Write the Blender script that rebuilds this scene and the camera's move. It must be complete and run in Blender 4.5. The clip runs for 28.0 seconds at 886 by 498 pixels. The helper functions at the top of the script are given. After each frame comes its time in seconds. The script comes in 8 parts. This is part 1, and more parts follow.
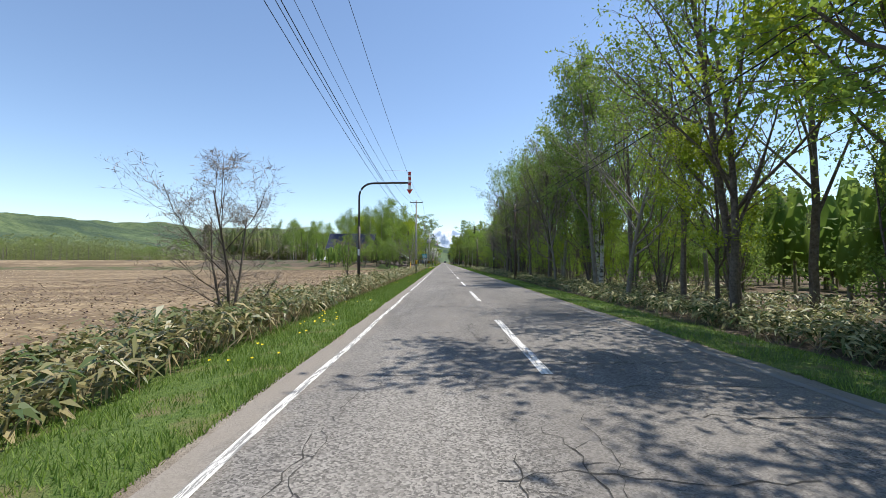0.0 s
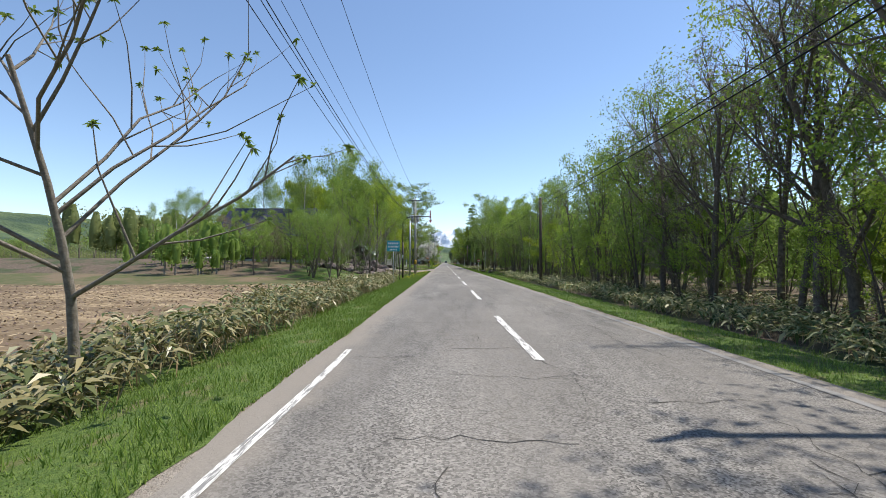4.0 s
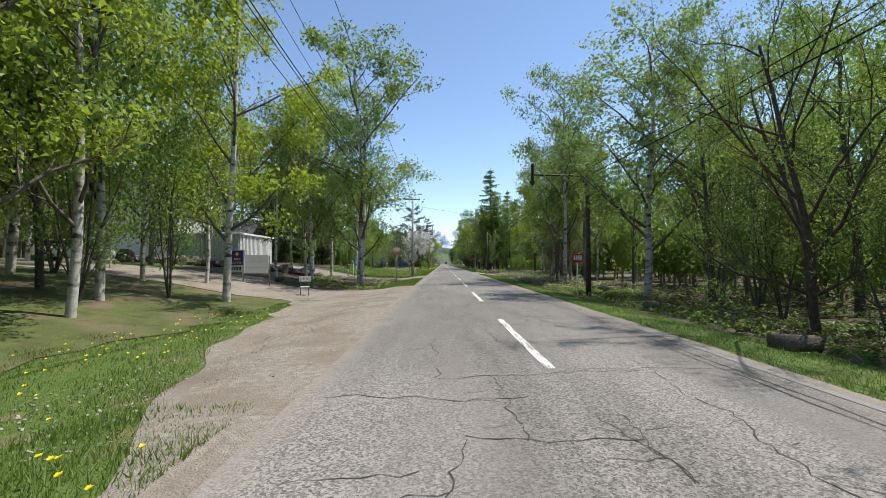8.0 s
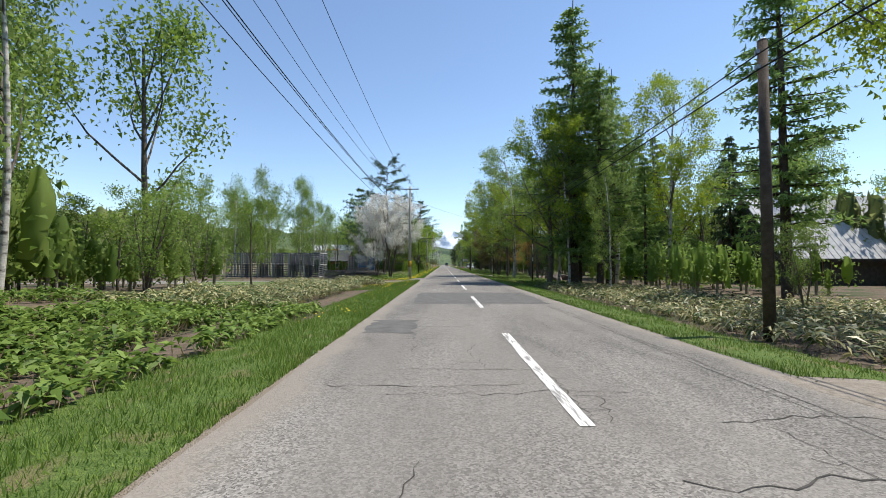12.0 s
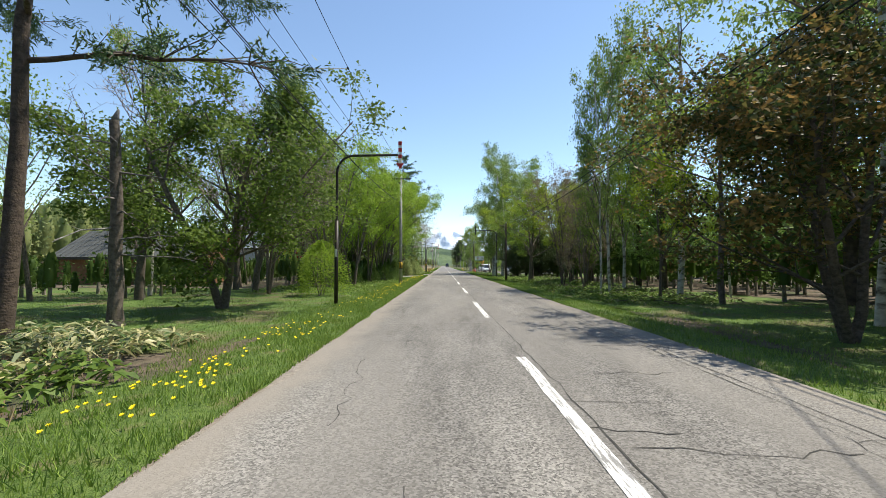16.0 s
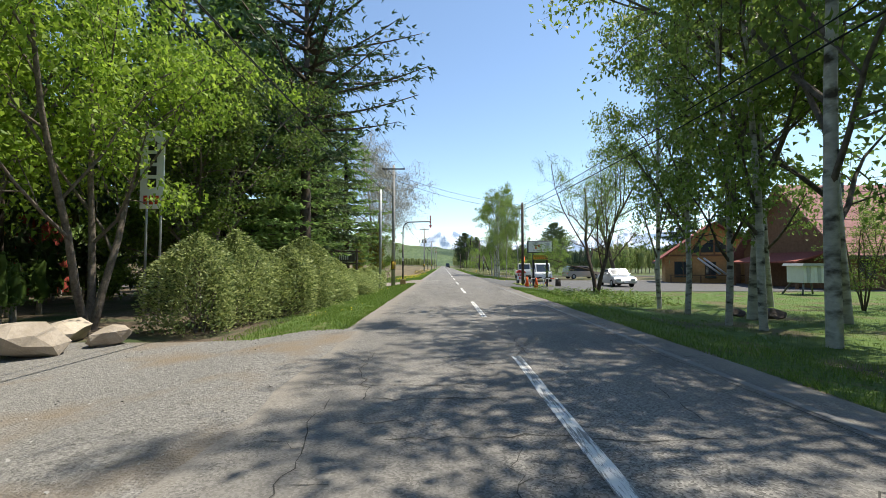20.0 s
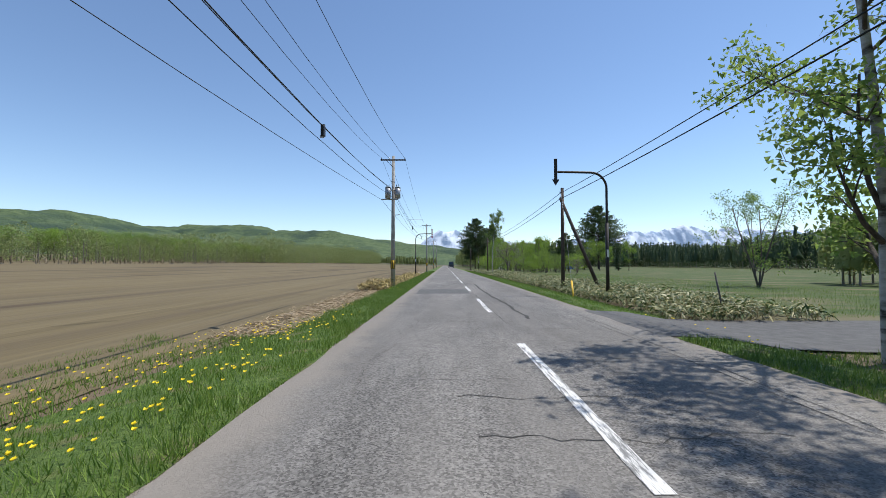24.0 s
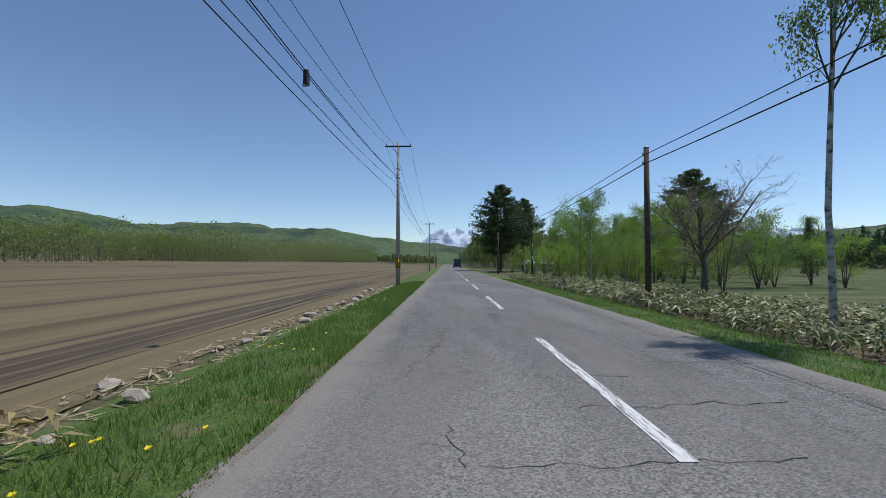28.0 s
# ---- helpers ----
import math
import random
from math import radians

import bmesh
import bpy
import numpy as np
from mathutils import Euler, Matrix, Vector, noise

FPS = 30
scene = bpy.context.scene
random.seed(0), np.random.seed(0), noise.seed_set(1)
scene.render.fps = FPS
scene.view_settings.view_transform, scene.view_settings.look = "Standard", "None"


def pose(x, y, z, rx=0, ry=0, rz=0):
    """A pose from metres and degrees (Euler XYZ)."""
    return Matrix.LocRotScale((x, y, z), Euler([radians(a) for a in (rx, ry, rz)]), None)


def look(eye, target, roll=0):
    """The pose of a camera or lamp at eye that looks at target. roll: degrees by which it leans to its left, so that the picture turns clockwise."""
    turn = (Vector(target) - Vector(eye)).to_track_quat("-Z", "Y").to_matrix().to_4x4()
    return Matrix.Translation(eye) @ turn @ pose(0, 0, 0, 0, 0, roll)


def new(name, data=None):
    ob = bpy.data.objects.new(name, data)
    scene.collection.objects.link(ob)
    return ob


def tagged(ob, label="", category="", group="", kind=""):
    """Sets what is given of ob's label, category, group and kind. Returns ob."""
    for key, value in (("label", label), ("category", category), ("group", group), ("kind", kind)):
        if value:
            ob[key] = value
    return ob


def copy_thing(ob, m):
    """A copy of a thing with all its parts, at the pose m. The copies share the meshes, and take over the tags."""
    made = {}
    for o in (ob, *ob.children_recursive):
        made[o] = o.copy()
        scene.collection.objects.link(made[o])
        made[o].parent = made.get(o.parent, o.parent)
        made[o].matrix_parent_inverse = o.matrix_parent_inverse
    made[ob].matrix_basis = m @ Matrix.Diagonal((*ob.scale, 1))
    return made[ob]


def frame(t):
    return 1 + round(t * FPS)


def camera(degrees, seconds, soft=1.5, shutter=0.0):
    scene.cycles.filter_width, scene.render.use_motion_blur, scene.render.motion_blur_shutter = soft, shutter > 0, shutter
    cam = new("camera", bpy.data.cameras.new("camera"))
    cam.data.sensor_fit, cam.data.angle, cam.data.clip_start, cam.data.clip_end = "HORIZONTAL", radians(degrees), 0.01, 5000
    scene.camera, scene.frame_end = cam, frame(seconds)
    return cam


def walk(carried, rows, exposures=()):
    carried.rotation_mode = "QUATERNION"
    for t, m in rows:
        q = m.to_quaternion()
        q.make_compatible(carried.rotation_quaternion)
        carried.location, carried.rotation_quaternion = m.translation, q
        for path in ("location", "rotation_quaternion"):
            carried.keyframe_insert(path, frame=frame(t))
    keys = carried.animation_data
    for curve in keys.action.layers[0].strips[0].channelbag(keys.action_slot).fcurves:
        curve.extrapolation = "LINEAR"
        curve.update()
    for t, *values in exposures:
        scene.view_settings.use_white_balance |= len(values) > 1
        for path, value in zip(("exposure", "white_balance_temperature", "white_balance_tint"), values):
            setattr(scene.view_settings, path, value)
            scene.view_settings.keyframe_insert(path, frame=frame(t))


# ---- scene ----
# ---------- camera ----------
cam = camera(92.0, 28.0, 0.6, 0.0)
# seconds, x, y along the road, pitch up, yaw to the left
PATH = [
    (0, -1.31, 0.00, 1.74, 0.00),
    (1, -1.32, 14.73, 1.74, 0.08),
    (2, -1.31, 29.51, 1.82, 0.11),
    (3, -1.31, 44.35, 1.89, 0.15),
    (4, -1.37, 59.24, 1.74, 0.08),
    (4.5, -1.39, 66.71, 1.75, 0.08),
    (5.5, -1.43, 81.71, 1.78, 0.08),
    (6.5, -1.47, 96.81, 1.80, 0.08),
    (7, -1.49, 104.40, 1.82, 0.08),
    (8, -1.43, 119.65, 1.89, 0.00),
    (9, -1.37, 135.00, 1.93, 0.04),
    (10, -1.31, 150.45, 1.97, 0.08),
    (11, -1.30, 166.00, 1.97, 0.08),
    (11.5, -1.28, 173.81, 2.00, 0.06),
    (12.5, -1.23, 189.48, 2.08, 0.04),
    (13.5, -1.19, 205.19, 2.16, 0.01),
    (14, -1.17, 212.96, 2.19, 0.00),
    (15, -1.12, 228.30, 2.19, 0.08),
    (16, -1.19, 243.45, 2.16, 0.04),
    (17, -1.25, 258.50, 2.12, 0.00),
    (18, -1.21, 273.45, 2.14, 0.00),
    (19, -1.17, 288.30, 2.17, 0.00),
    (20, -1.13, 303.03, 2.19, 0.00),
    (21, -1.14, 317.60, 2.14, 0.00),
    (21.5, -1.15, 324.88, 2.12, 0.00),
    (22.5, -1.23, 339.58, 2.12, 0.11),
    (23.5, -1.31, 354.44, 2.12, 0.23),
    (24, -1.35, 361.88, 2.07, 0.20),
    (25, -1.42, 376.70, 1.97, 0.15),
    (26, -1.52, 391.53, 1.94, 0.23),
    (27, -1.63, 406.40, 1.92, 0.30),
    (28, -1.73, 421.33, 1.89, 0.38),
]
walk(cam, [(t, pose(x, y, 1.42, 90 + up, 0, yaw)) for t, x, y, up, yaw in PATH],
     [(0, 0.58, 6700, 10), (13, 0.62, 6750, 9), (14.5, 0.7, 6950, 7), (16, 0.82, 7000, 7), (18.5, 0.74, 6900, 8), (20.2, 0.8, 7000, 7), (21, 0.82, 6700, 9), (21.5, 0.76, 6650, 10),
      (23.5, 0.36, 6450, 10), (24, 0.26, 6350, 10), (25, -0.12, 6150, 10), (26, -0.24, 6050, 10), (28, -0.24, 6100, 10)])

# ---------- light ----------
SUN_EL, SUN_AZ = radians(64), radians(24)  # azimuth from +x towards +y
sun_dir = Vector((math.cos(SUN_EL) * math.cos(SUN_AZ), math.cos(SUN_EL) * math.sin(SUN_AZ), math.sin(SUN_EL)))
world = bpy.data.worlds.new("sky")
scene.world = world
world.use_nodes = True
wn = world.node_tree.nodes
sky = wn.new("ShaderNodeTexSky")
sky.sky_type = "NISHITA"
sky.sun_disc = False
sky.sun_elevation = SUN_EL
sky.sun_rotation = radians(90) - SUN_AZ
sky.altitude = 700
sky.air_density, sky.dust_density, sky.ozone_density = 1.0, 0.08, 2.6
world.node_tree.links.new(sky.outputs[0], wn["Background"].inputs[0])
wn["Background"].inputs[1].default_value = 0.135
sun = new("sun", bpy.data.lights.new("sun", "SUN"))
sun.data.energy, sun.data.angle, sun.data.color = 4.2, radians(0.53), (1.0, 0.955, 0.88)
sun.matrix_world = look(sun_dir * 200, (0, 0, 0))

# ---------- materials ----------
def material(name, a, b=None, rough=0.8, scale=6.0, bump=0.0, bump_scale=40.0, metal=0.0, third=None, third_scale=0.6, third_cut=0.5, per=0.0, coords="Object", spec=0.3, stretch=None):
    """Two colours mixed by noise, a third in larger patches, fine relief, and a shift of brightness from piece to piece."""
    m = bpy.data.materials.new(name)
    m.use_nodes = True
    n, l = m.node_tree.nodes, m.node_tree.links
    p = n["Principled BSDF"]
    p.inputs["Roughness"].default_value = rough
    p.inputs["Metallic"].default_value = metal
    p.inputs["Specular IOR Level"].default_value = spec
    tc = n.new("ShaderNodeTexCoord")
    if coords == "World":
        geo = n.new("ShaderNodeNewGeometry")
        src = geo.outputs["Position"]
    else:
        src = tc.outputs["Object"]
    if stretch:
        mp = n.new("ShaderNodeMapping")
        mp.inputs["Scale"].default_value = stretch
        l.new(src, mp.inputs["Vector"])
        src = mp.outputs[0]
    t = n.new("ShaderNodeTexNoise")
    t.inputs["Scale"].default_value, t.inputs["Detail"].default_value = scale, 8
    t.inputs["Roughness"].default_value = 0.65
    l.new(src, t.inputs["Vector"])
    r = n.new("ShaderNodeValToRGB")
    r.color_ramp.elements[0].position, r.color_ramp.elements[1].position = 0.34, 0.66
    r.color_ramp.elements[0].color = (*a, 1)
    r.color_ramp.elements[1].color = (*(b or a), 1)
    l.new(t.outputs[0], r.inputs[0])
    col = r.outputs[0]
    if third:
        t2 = n.new("ShaderNodeTexNoise")
        t2.inputs["Scale"].default_value, t2.inputs["Detail"].default_value = third_scale, 5
        l.new(src, t2.inputs["Vector"])
        r2 = n.new("ShaderNodeValToRGB")
        r2.color_ramp.elements[0].position, r2.color_ramp.elements[1].position = third_cut - 0.05, third_cut + 0.1
        l.new(t2.outputs[0], r2.inputs[0])
        mx = n.new("ShaderNodeMix")
        mx.data_type = "RGBA"
        l.new(r2.outputs[0], mx.inputs[0])
        l.new(col, mx.inputs[6])
        mx.inputs[7].default_value = (*third, 1)
        col = mx.outputs[2]
    if per:
        oi = n.new("ShaderNodeObjectInfo")
        mr = n.new("ShaderNodeMapRange")
        mr.inputs[3].default_value, mr.inputs[4].default_value = 1 - per, 1 + per
        l.new(oi.outputs["Random"], mr.inputs[0])
        hs = n.new("ShaderNodeHueSaturation")
        l.new(mr.outputs[0], hs.inputs["Value"])
        l.new(col, hs.inputs["Color"])
        col = hs.outputs[0]
    l.new(col, p.inputs["Base Color"])
    if bump:
        t3 = n.new("ShaderNodeTexNoise")
        t3.inputs["Scale"].default_value, t3.inputs["Detail"].default_value = bump_scale, 6
        l.new(src, t3.inputs["Vector"])
        bp = n.new("ShaderNodeBump")
        bp.inputs["Strength"].default_value, bp.inputs["Distance"].default_value = bump, 0.03
        l.new(t3.outputs[0], bp.inputs["Height"])
        l.new(bp.outputs[0], p.inputs["Normal"])
    return m


def leaf_material(name, a, b, glow=0.35, per=0.12, stops=(0.0, 1.0), rough=0.55, gloss=0.25):
    """Thin leaves: diffuse, light passing through, colour from leaf to leaf and from tree to tree."""
    m = bpy.data.materials.new(name)
    m.use_nodes = True
    n, l = m.node_tree.nodes, m.node_tree.links
    p = n["Principled BSDF"]
    p.inputs["Roughness"].default_value = rough
    p.inputs["Specular IOR Level"].default_value = gloss
    geo = n.new("ShaderNodeNewGeometry")
    r = n.new("ShaderNodeValToRGB")
    r.color_ramp.elements[0].color, r.color_ramp.elements[1].color = (*a, 1), (*b, 1)
    r.color_ramp.elements[0].position, r.color_ramp.elements[1].position = stops
    l.new(geo.outputs["Random Per Island"], r.inputs[0])
    oi = n.new("ShaderNodeObjectInfo")
    mr = n.new("ShaderNodeMapRange")
    mr.inputs[3].default_value, mr.inputs[4].default_value = 1 - per, 1 + per
    l.new(oi.outputs["Random"], mr.inputs[0])
    hs = n.new("ShaderNodeHueSaturation")
    l.new(mr.outputs[0], hs.inputs["Value"])
    l.new(r.outputs[0], hs.inputs["Color"])
    l.new(hs.outputs[0], p.inputs["Base Color"])
    tr = n.new("ShaderNodeBsdfTranslucent")
    l.new(hs.outputs[0], tr.inputs["Color"])
    mx = n.new("ShaderNodeMixShader")
    mx.inputs[0].default_value = glow
    l.new(p.outputs[0], mx.inputs[1])
    l.new(tr.outputs[0], mx.inputs[2])
    l.new(mx.outputs[0], n["Material Output"].inputs[0])
    return m


def asphalt_material():
    m = material("asphalt", (0.122, 0.115, 0.107), (0.182, 0.172, 0.16), 0.88, 2.6, 0.0, coords="World", third=(0.205, 0.193, 0.178), third_scale=0.5, third_cut=0.52, stretch=(1.0, 0.22, 1.0))
    n, l = m.node_tree.nodes, m.node_tree.links
    p = n["Principled BSDF"]
    geo = n.new("ShaderNodeNewGeometry")
    base = p.inputs["Base Color"].links[0].from_socket
    # bright and dark chips of stone
    chips = n.new("ShaderNodeTexVoronoi")
    chips.inputs["Scale"].default_value = 62
    l.new(geo.outputs["Position"], chips.inputs["Vector"])
    sep = n.new("ShaderNodeSeparateColor")
    l.new(chips.outputs["Color"], sep.inputs[0])
    mr = n.new("ShaderNodeMapRange")
    mr.inputs[3].default_value, mr.inputs[4].default_value = 0.4, 1.65
    l.new(sep.outputs[0], mr.inputs[0])
    hs = n.new("ShaderNodeHueSaturation")
    l.new(base, hs.inputs["Color"])
    l.new(mr.outputs[0], hs.inputs["Value"])
    # coarse stone shows in long zones, between smooth worn tracks
    zmap = n.new("ShaderNodeMapping")
    zmap.inputs["Scale"].default_value = (0.9, 0.14, 1.0)
    l.new(geo.outputs["Position"], zmap.inputs["Vector"])
    zone = n.new("ShaderNodeTexNoise")
    zone.inputs["Scale"].default_value, zone.inputs["Detail"].default_value = 0.9, 5
    l.new(zmap.outputs[0], zone.inputs["Vector"])
    zr = n.new("ShaderNodeMapRange")
    zr.inputs[1].default_value, zr.inputs[2].default_value, zr.inputs[3].default_value = 0.38, 0.6, 0.42
    l.new(zone.outputs[0], zr.inputs[0])
    worn = n.new("ShaderNodeMix")
    worn.data_type = "RGBA"
    l.new(zr.outputs[0], worn.inputs[0])
    worn.inputs[6].default_value = (0.182, 0.169, 0.154, 1)
    l.new(hs.outputs[0], worn.inputs[7])
    # fine net of cracks, only where a slow noise lets it show
    wob = n.new("ShaderNodeTexNoise")
    wob.inputs["Scale"].default_value, wob.inputs["Detail"].default_value = 3.0, 6
    l.new(geo.outputs["Position"], wob.inputs["Vector"])
    add = n.new("ShaderNodeMix")
    add.data_type = "VECTOR"
    add.inputs[0].default_value = 0.16
    l.new(geo.outputs["Position"], add.inputs[4])
    l.new(wob.outputs["Color"], add.inputs[5])
    net = n.new("ShaderNodeTexVoronoi")
    net.feature = "DISTANCE_TO_EDGE"
    net.inputs["Scale"].default_value = 5.2
    l.new(add.outputs[1], net.inputs["Vector"])
    rn = n.new("ShaderNodeValToRGB")
    rn.color_ramp.elements[0].position, rn.color_ramp.elements[1].position = 0.006, 0.035
    rn.color_ramp.elements[0].color = (0.68, 0.67, 0.66, 1)
    l.new(net.outputs["Distance"], rn.inputs[0])
    slow = n.new("ShaderNodeTexNoise")
    slow.inputs["Scale"].default_value, slow.inputs["Detail"].default_value = 0.5, 3
    l.new(geo.outputs["Position"], slow.inputs["Vector"])
    rs = n.new("ShaderNodeValToRGB")
    rs.color_ramp.elements[0].position, rs.color_ramp.elements[1].position = 0.5, 0.7
    l.new(slow.outputs[0], rs.inputs[0])
    show = n.new("ShaderNodeMix")
    show.data_type = "RGBA"
    l.new(rs.outputs[0], show.inputs[0])
    show.inputs[6].default_value = (1, 1, 1, 1)
    l.new(rn.outputs[0], show.inputs[7])
    mul = n.new("ShaderNodeMix")
    mul.data_type, mul.blend_type = "RGBA", "MULTIPLY"
    mul.inputs[0].default_value = 1.0
    l.new(worn.outputs[2], mul.inputs[6])
    l.new(show.outputs[2], mul.inputs[7])
    # dust carried in along both edges of the road, with a ragged inner line
    xyz = n.new("ShaderNodeSeparateXYZ")
    l.new(geo.outputs["Position"], xyz.inputs[0])
    rag = n.new("ShaderNodeTexNoise")
    rag.inputs["Scale"].default_value, rag.inputs["Detail"].default_value = 1.3, 8
    l.new(geo.outputs["Position"], rag.inputs["Vector"])
    side = n.new("ShaderNodeMath")
    side.operation = "ABSOLUTE"
    l.new(xyz.outputs[0], side.inputs[0])
    reach = n.new("ShaderNodeMath")
    reach.operation, reach.inputs[1].default_value = "MULTIPLY_ADD", 0.9
    l.new(rag.outputs[0], reach.inputs[0])
    l.new(side.outputs[0], reach.inputs[2])
    dust = n.new("ShaderNodeMapRange")
    dust.inputs[1].default_value, dust.inputs[2].default_value, dust.inputs[4].default_value = 3.08, 3.5, 0.8
    l.new(reach.outputs[0], dust.inputs[0])
    dusty = n.new("ShaderNodeMix")
    dusty.data_type = "RGBA"
    l.new(dust.outputs[0], dusty.inputs[0])
    l.new(mul.outputs[2], dusty.inputs[6])
    dusty.inputs[7].default_value = (0.25, 0.222, 0.19, 1)
    l.new(dusty.outputs[2], p.inputs["Base Color"])
    bp = n.new("ShaderNodeBump")
    bp.inputs["Strength"].default_value, bp.inputs["Distance"].default_value = 0.8, 0.012
    l.new(sep.outputs[1], bp.inputs["Height"])
    l.new(bp.outputs[0], p.inputs["Normal"])
    return m


def paint_material(name="road_paint", wear=0.4):
    """Road paint, worn through to the asphalt in specks."""
    m = material(name, (0.62, 0.61, 0.58), (0.72, 0.71, 0.69), 0.7, 5, coords="World")
    n, l = m.node_tree.nodes, m.node_tree.links
    p = n["Principled BSDF"]
    base = p.inputs["Base Color"].links[0].from_socket
    geo = n.new("ShaderNodeNewGeometry")
    mp = n.new("ShaderNodeMapping")
    mp.inputs["Scale"].default_value = (1.0, 0.09, 1.0)
    l.new(geo.outputs["Position"], mp.inputs["Vector"])
    t = n.new("ShaderNodeTexNoise")
    t.inputs["Scale"].default_value, t.inputs["Detail"].default_value, t.inputs["Roughness"].default_value = 24, 10, 0.78
    l.new(mp.outputs[0], t.inputs["Vector"])
    r = n.new("ShaderNodeValToRGB")
    r.color_ramp.elements[0].position, r.color_ramp.elements[1].position = wear, wear + 0.07
    l.new(t.outputs[0], r.inputs[0])
    mx = n.new("ShaderNodeMix")
    mx.data_type = "RGBA"
    l.new(r.outputs[0], mx.inputs[0])
    mx.inputs[6].default_value = (0.2, 0.195, 0.19, 1)
    l.new(base, mx.inputs[7])
    l.new(mx.outputs[2], p.inputs["Base Color"])
    return m


M_ASPHALT = asphalt_material()
M_PAINT = paint_material(wear=0.445)
M_EDGE = paint_material("worn_edge_paint", 0.455)
M_FADED = paint_material("faded_road_paint", 0.615)
M_CRACK = material("crack_filler", (0.035, 0.033, 0.03), (0.07, 0.066, 0.06), 0.9, 8, coords="World")
M_PATCH = material("asphalt_patch", (0.085, 0.083, 0.081), (0.13, 0.127, 0.123), 0.9, 3, 0.4, 90, coords="World")
M_DUSTY = material("dusty_shoulder", (0.185, 0.16, 0.132), (0.31, 0.275, 0.235), 0.95, 9, 0.9, 50, coords="World", third=(0.2, 0.165, 0.128), third_scale=0.7, third_cut=0.52)
M_GROUND = material("ground_cover", (0.05, 0.075, 0.02), (0.12, 0.1, 0.05), 0.95, 1.6, 0.6, 14, coords="World", third=(0.15, 0.11, 0.07), third_scale=0.25, third_cut=0.52)
M_LITTER = material("leaf_litter", (0.065, 0.048, 0.034), (0.155, 0.118, 0.085), 0.95, 5, 0.9, 25, coords="World", third=(0.04, 0.06, 0.02), third_scale=0.4, third_cut=0.55)
M_VERGE = material("verge_turf", (0.05, 0.095, 0.016), (0.125, 0.18, 0.04), 0.95, 14, 1.0, 60, coords="World", third=(0.17, 0.15, 0.07), third_scale=1.6, third_cut=0.6)
M_LAWN = material("lawn", (0.055, 0.105, 0.02), (0.11, 0.17, 0.04), 0.95, 2.6, 0.9, 40, coords="World", third=(0.125, 0.11, 0.055), third_scale=0.55, third_cut=0.54)
M_THIN_LAWN = material("thin_lawn", (0.075, 0.075, 0.032), (0.1, 0.135, 0.034), 0.95, 2.2, 0.9, 40, coords="World", third=(0.15, 0.12, 0.08), third_scale=0.7, third_cut=0.55)
M_MEADOW = material("weedy_meadow", (0.036, 0.06, 0.014), (0.085, 0.112, 0.03), 0.95, 1.2, 0.8, 12, coords="World", third=(0.14, 0.125, 0.065), third_scale=0.16, third_cut=0.55, stretch=(1.0, 2.5, 1.0))
M_STRAW_FIELD = material("stubble_field", (0.125, 0.087, 0.052), (0.365, 0.28, 0.168), 0.95, 2.4, 1.0, 9, coords="World", third=(0.145, 0.104, 0.063), third_scale=0.28, third_cut=0.47, stretch=(0.28, 1.5, 1.0))
M_SOIL = material("tilled_soil", (0.125, 0.097, 0.05), (0.175, 0.138, 0.074), 0.95, 1.8, 0.9, 12, coords="World", third=(0.085, 0.062, 0.036), third_scale=0.45, third_cut=0.56, stretch=(1.0, 0.03, 1.0))
M_DAMP_SOIL = material("damp_soil", (0.06, 0.043, 0.028), (0.12, 0.088, 0.055), 0.9, 1.8, 0.9, 12, coords="World", third=(0.05, 0.036, 0.024), third_scale=0.45, third_cut=0.55, stretch=(1.0, 0.08, 1.0))
M_GRAVEL = material("gravel", (0.11, 0.104, 0.098), (0.29, 0.275, 0.255), 0.95, 22, 1.0, 45, coords="World", third=(0.21, 0.165, 0.12), third_scale=0.5, third_cut=0.56)
M_BARK = material("grey_brown_bark", (0.075, 0.06, 0.048), (0.18, 0.15, 0.125), 0.95, 9, 0.8, 30, per=0.2)
M_BARK_PALE = material("pale_grey_bark", (0.16, 0.14, 0.115), (0.3, 0.27, 0.23), 0.95, 8, 0.6, 30, per=0.15)
M_BIRCH = material("white_birch_bark", (0.4, 0.375, 0.33), (0.6, 0.575, 0.53), 0.85, 5, 0.5, 20, third=(0.07, 0.058, 0.048), third_scale=2.6, third_cut=0.545, per=0.15, stretch=(1, 1, 2.2))
M_PINE_BARK = material("dark_conifer_bark", (0.05, 0.037, 0.03), (0.12, 0.09, 0.07), 0.95, 7, 0.9, 22)
M_TWIG = material("fine_twigs", (0.085, 0.068, 0.055), (0.16, 0.135, 0.11), 0.95, 9, 0.4, 30, per=0.2)
L_BIRCH = leaf_material("birch_leaf", (0.14, 0.23, 0.042), (0.31, 0.4, 0.105), 0.5, 0.16, gloss=0.4)
L_FRESH = leaf_material("fresh_leaf", (0.13, 0.225, 0.03), (0.3, 0.41, 0.072), 0.55, 0.16, gloss=0.4)
L_MAPLE = leaf_material("maple_leaf", (0.16, 0.27, 0.028), (0.37, 0.5, 0.07), 0.55, gloss=0.4)
L_YELLOW = leaf_material("yellow_green_leaf", (0.2, 0.29, 0.02), (0.4, 0.48, 0.055), 0.55)
# dark bush leaves, with woodland shade worked into the colour
L_DARK_SHADE = leaf_material("dark_shade_leaf", (0.055, 0.105, 0.02), (0.12, 0.19, 0.04), 0.4)
L_OLIVE = leaf_material("olive_leaf", (0.09, 0.15, 0.028), (0.2, 0.28, 0.06), 0.48)
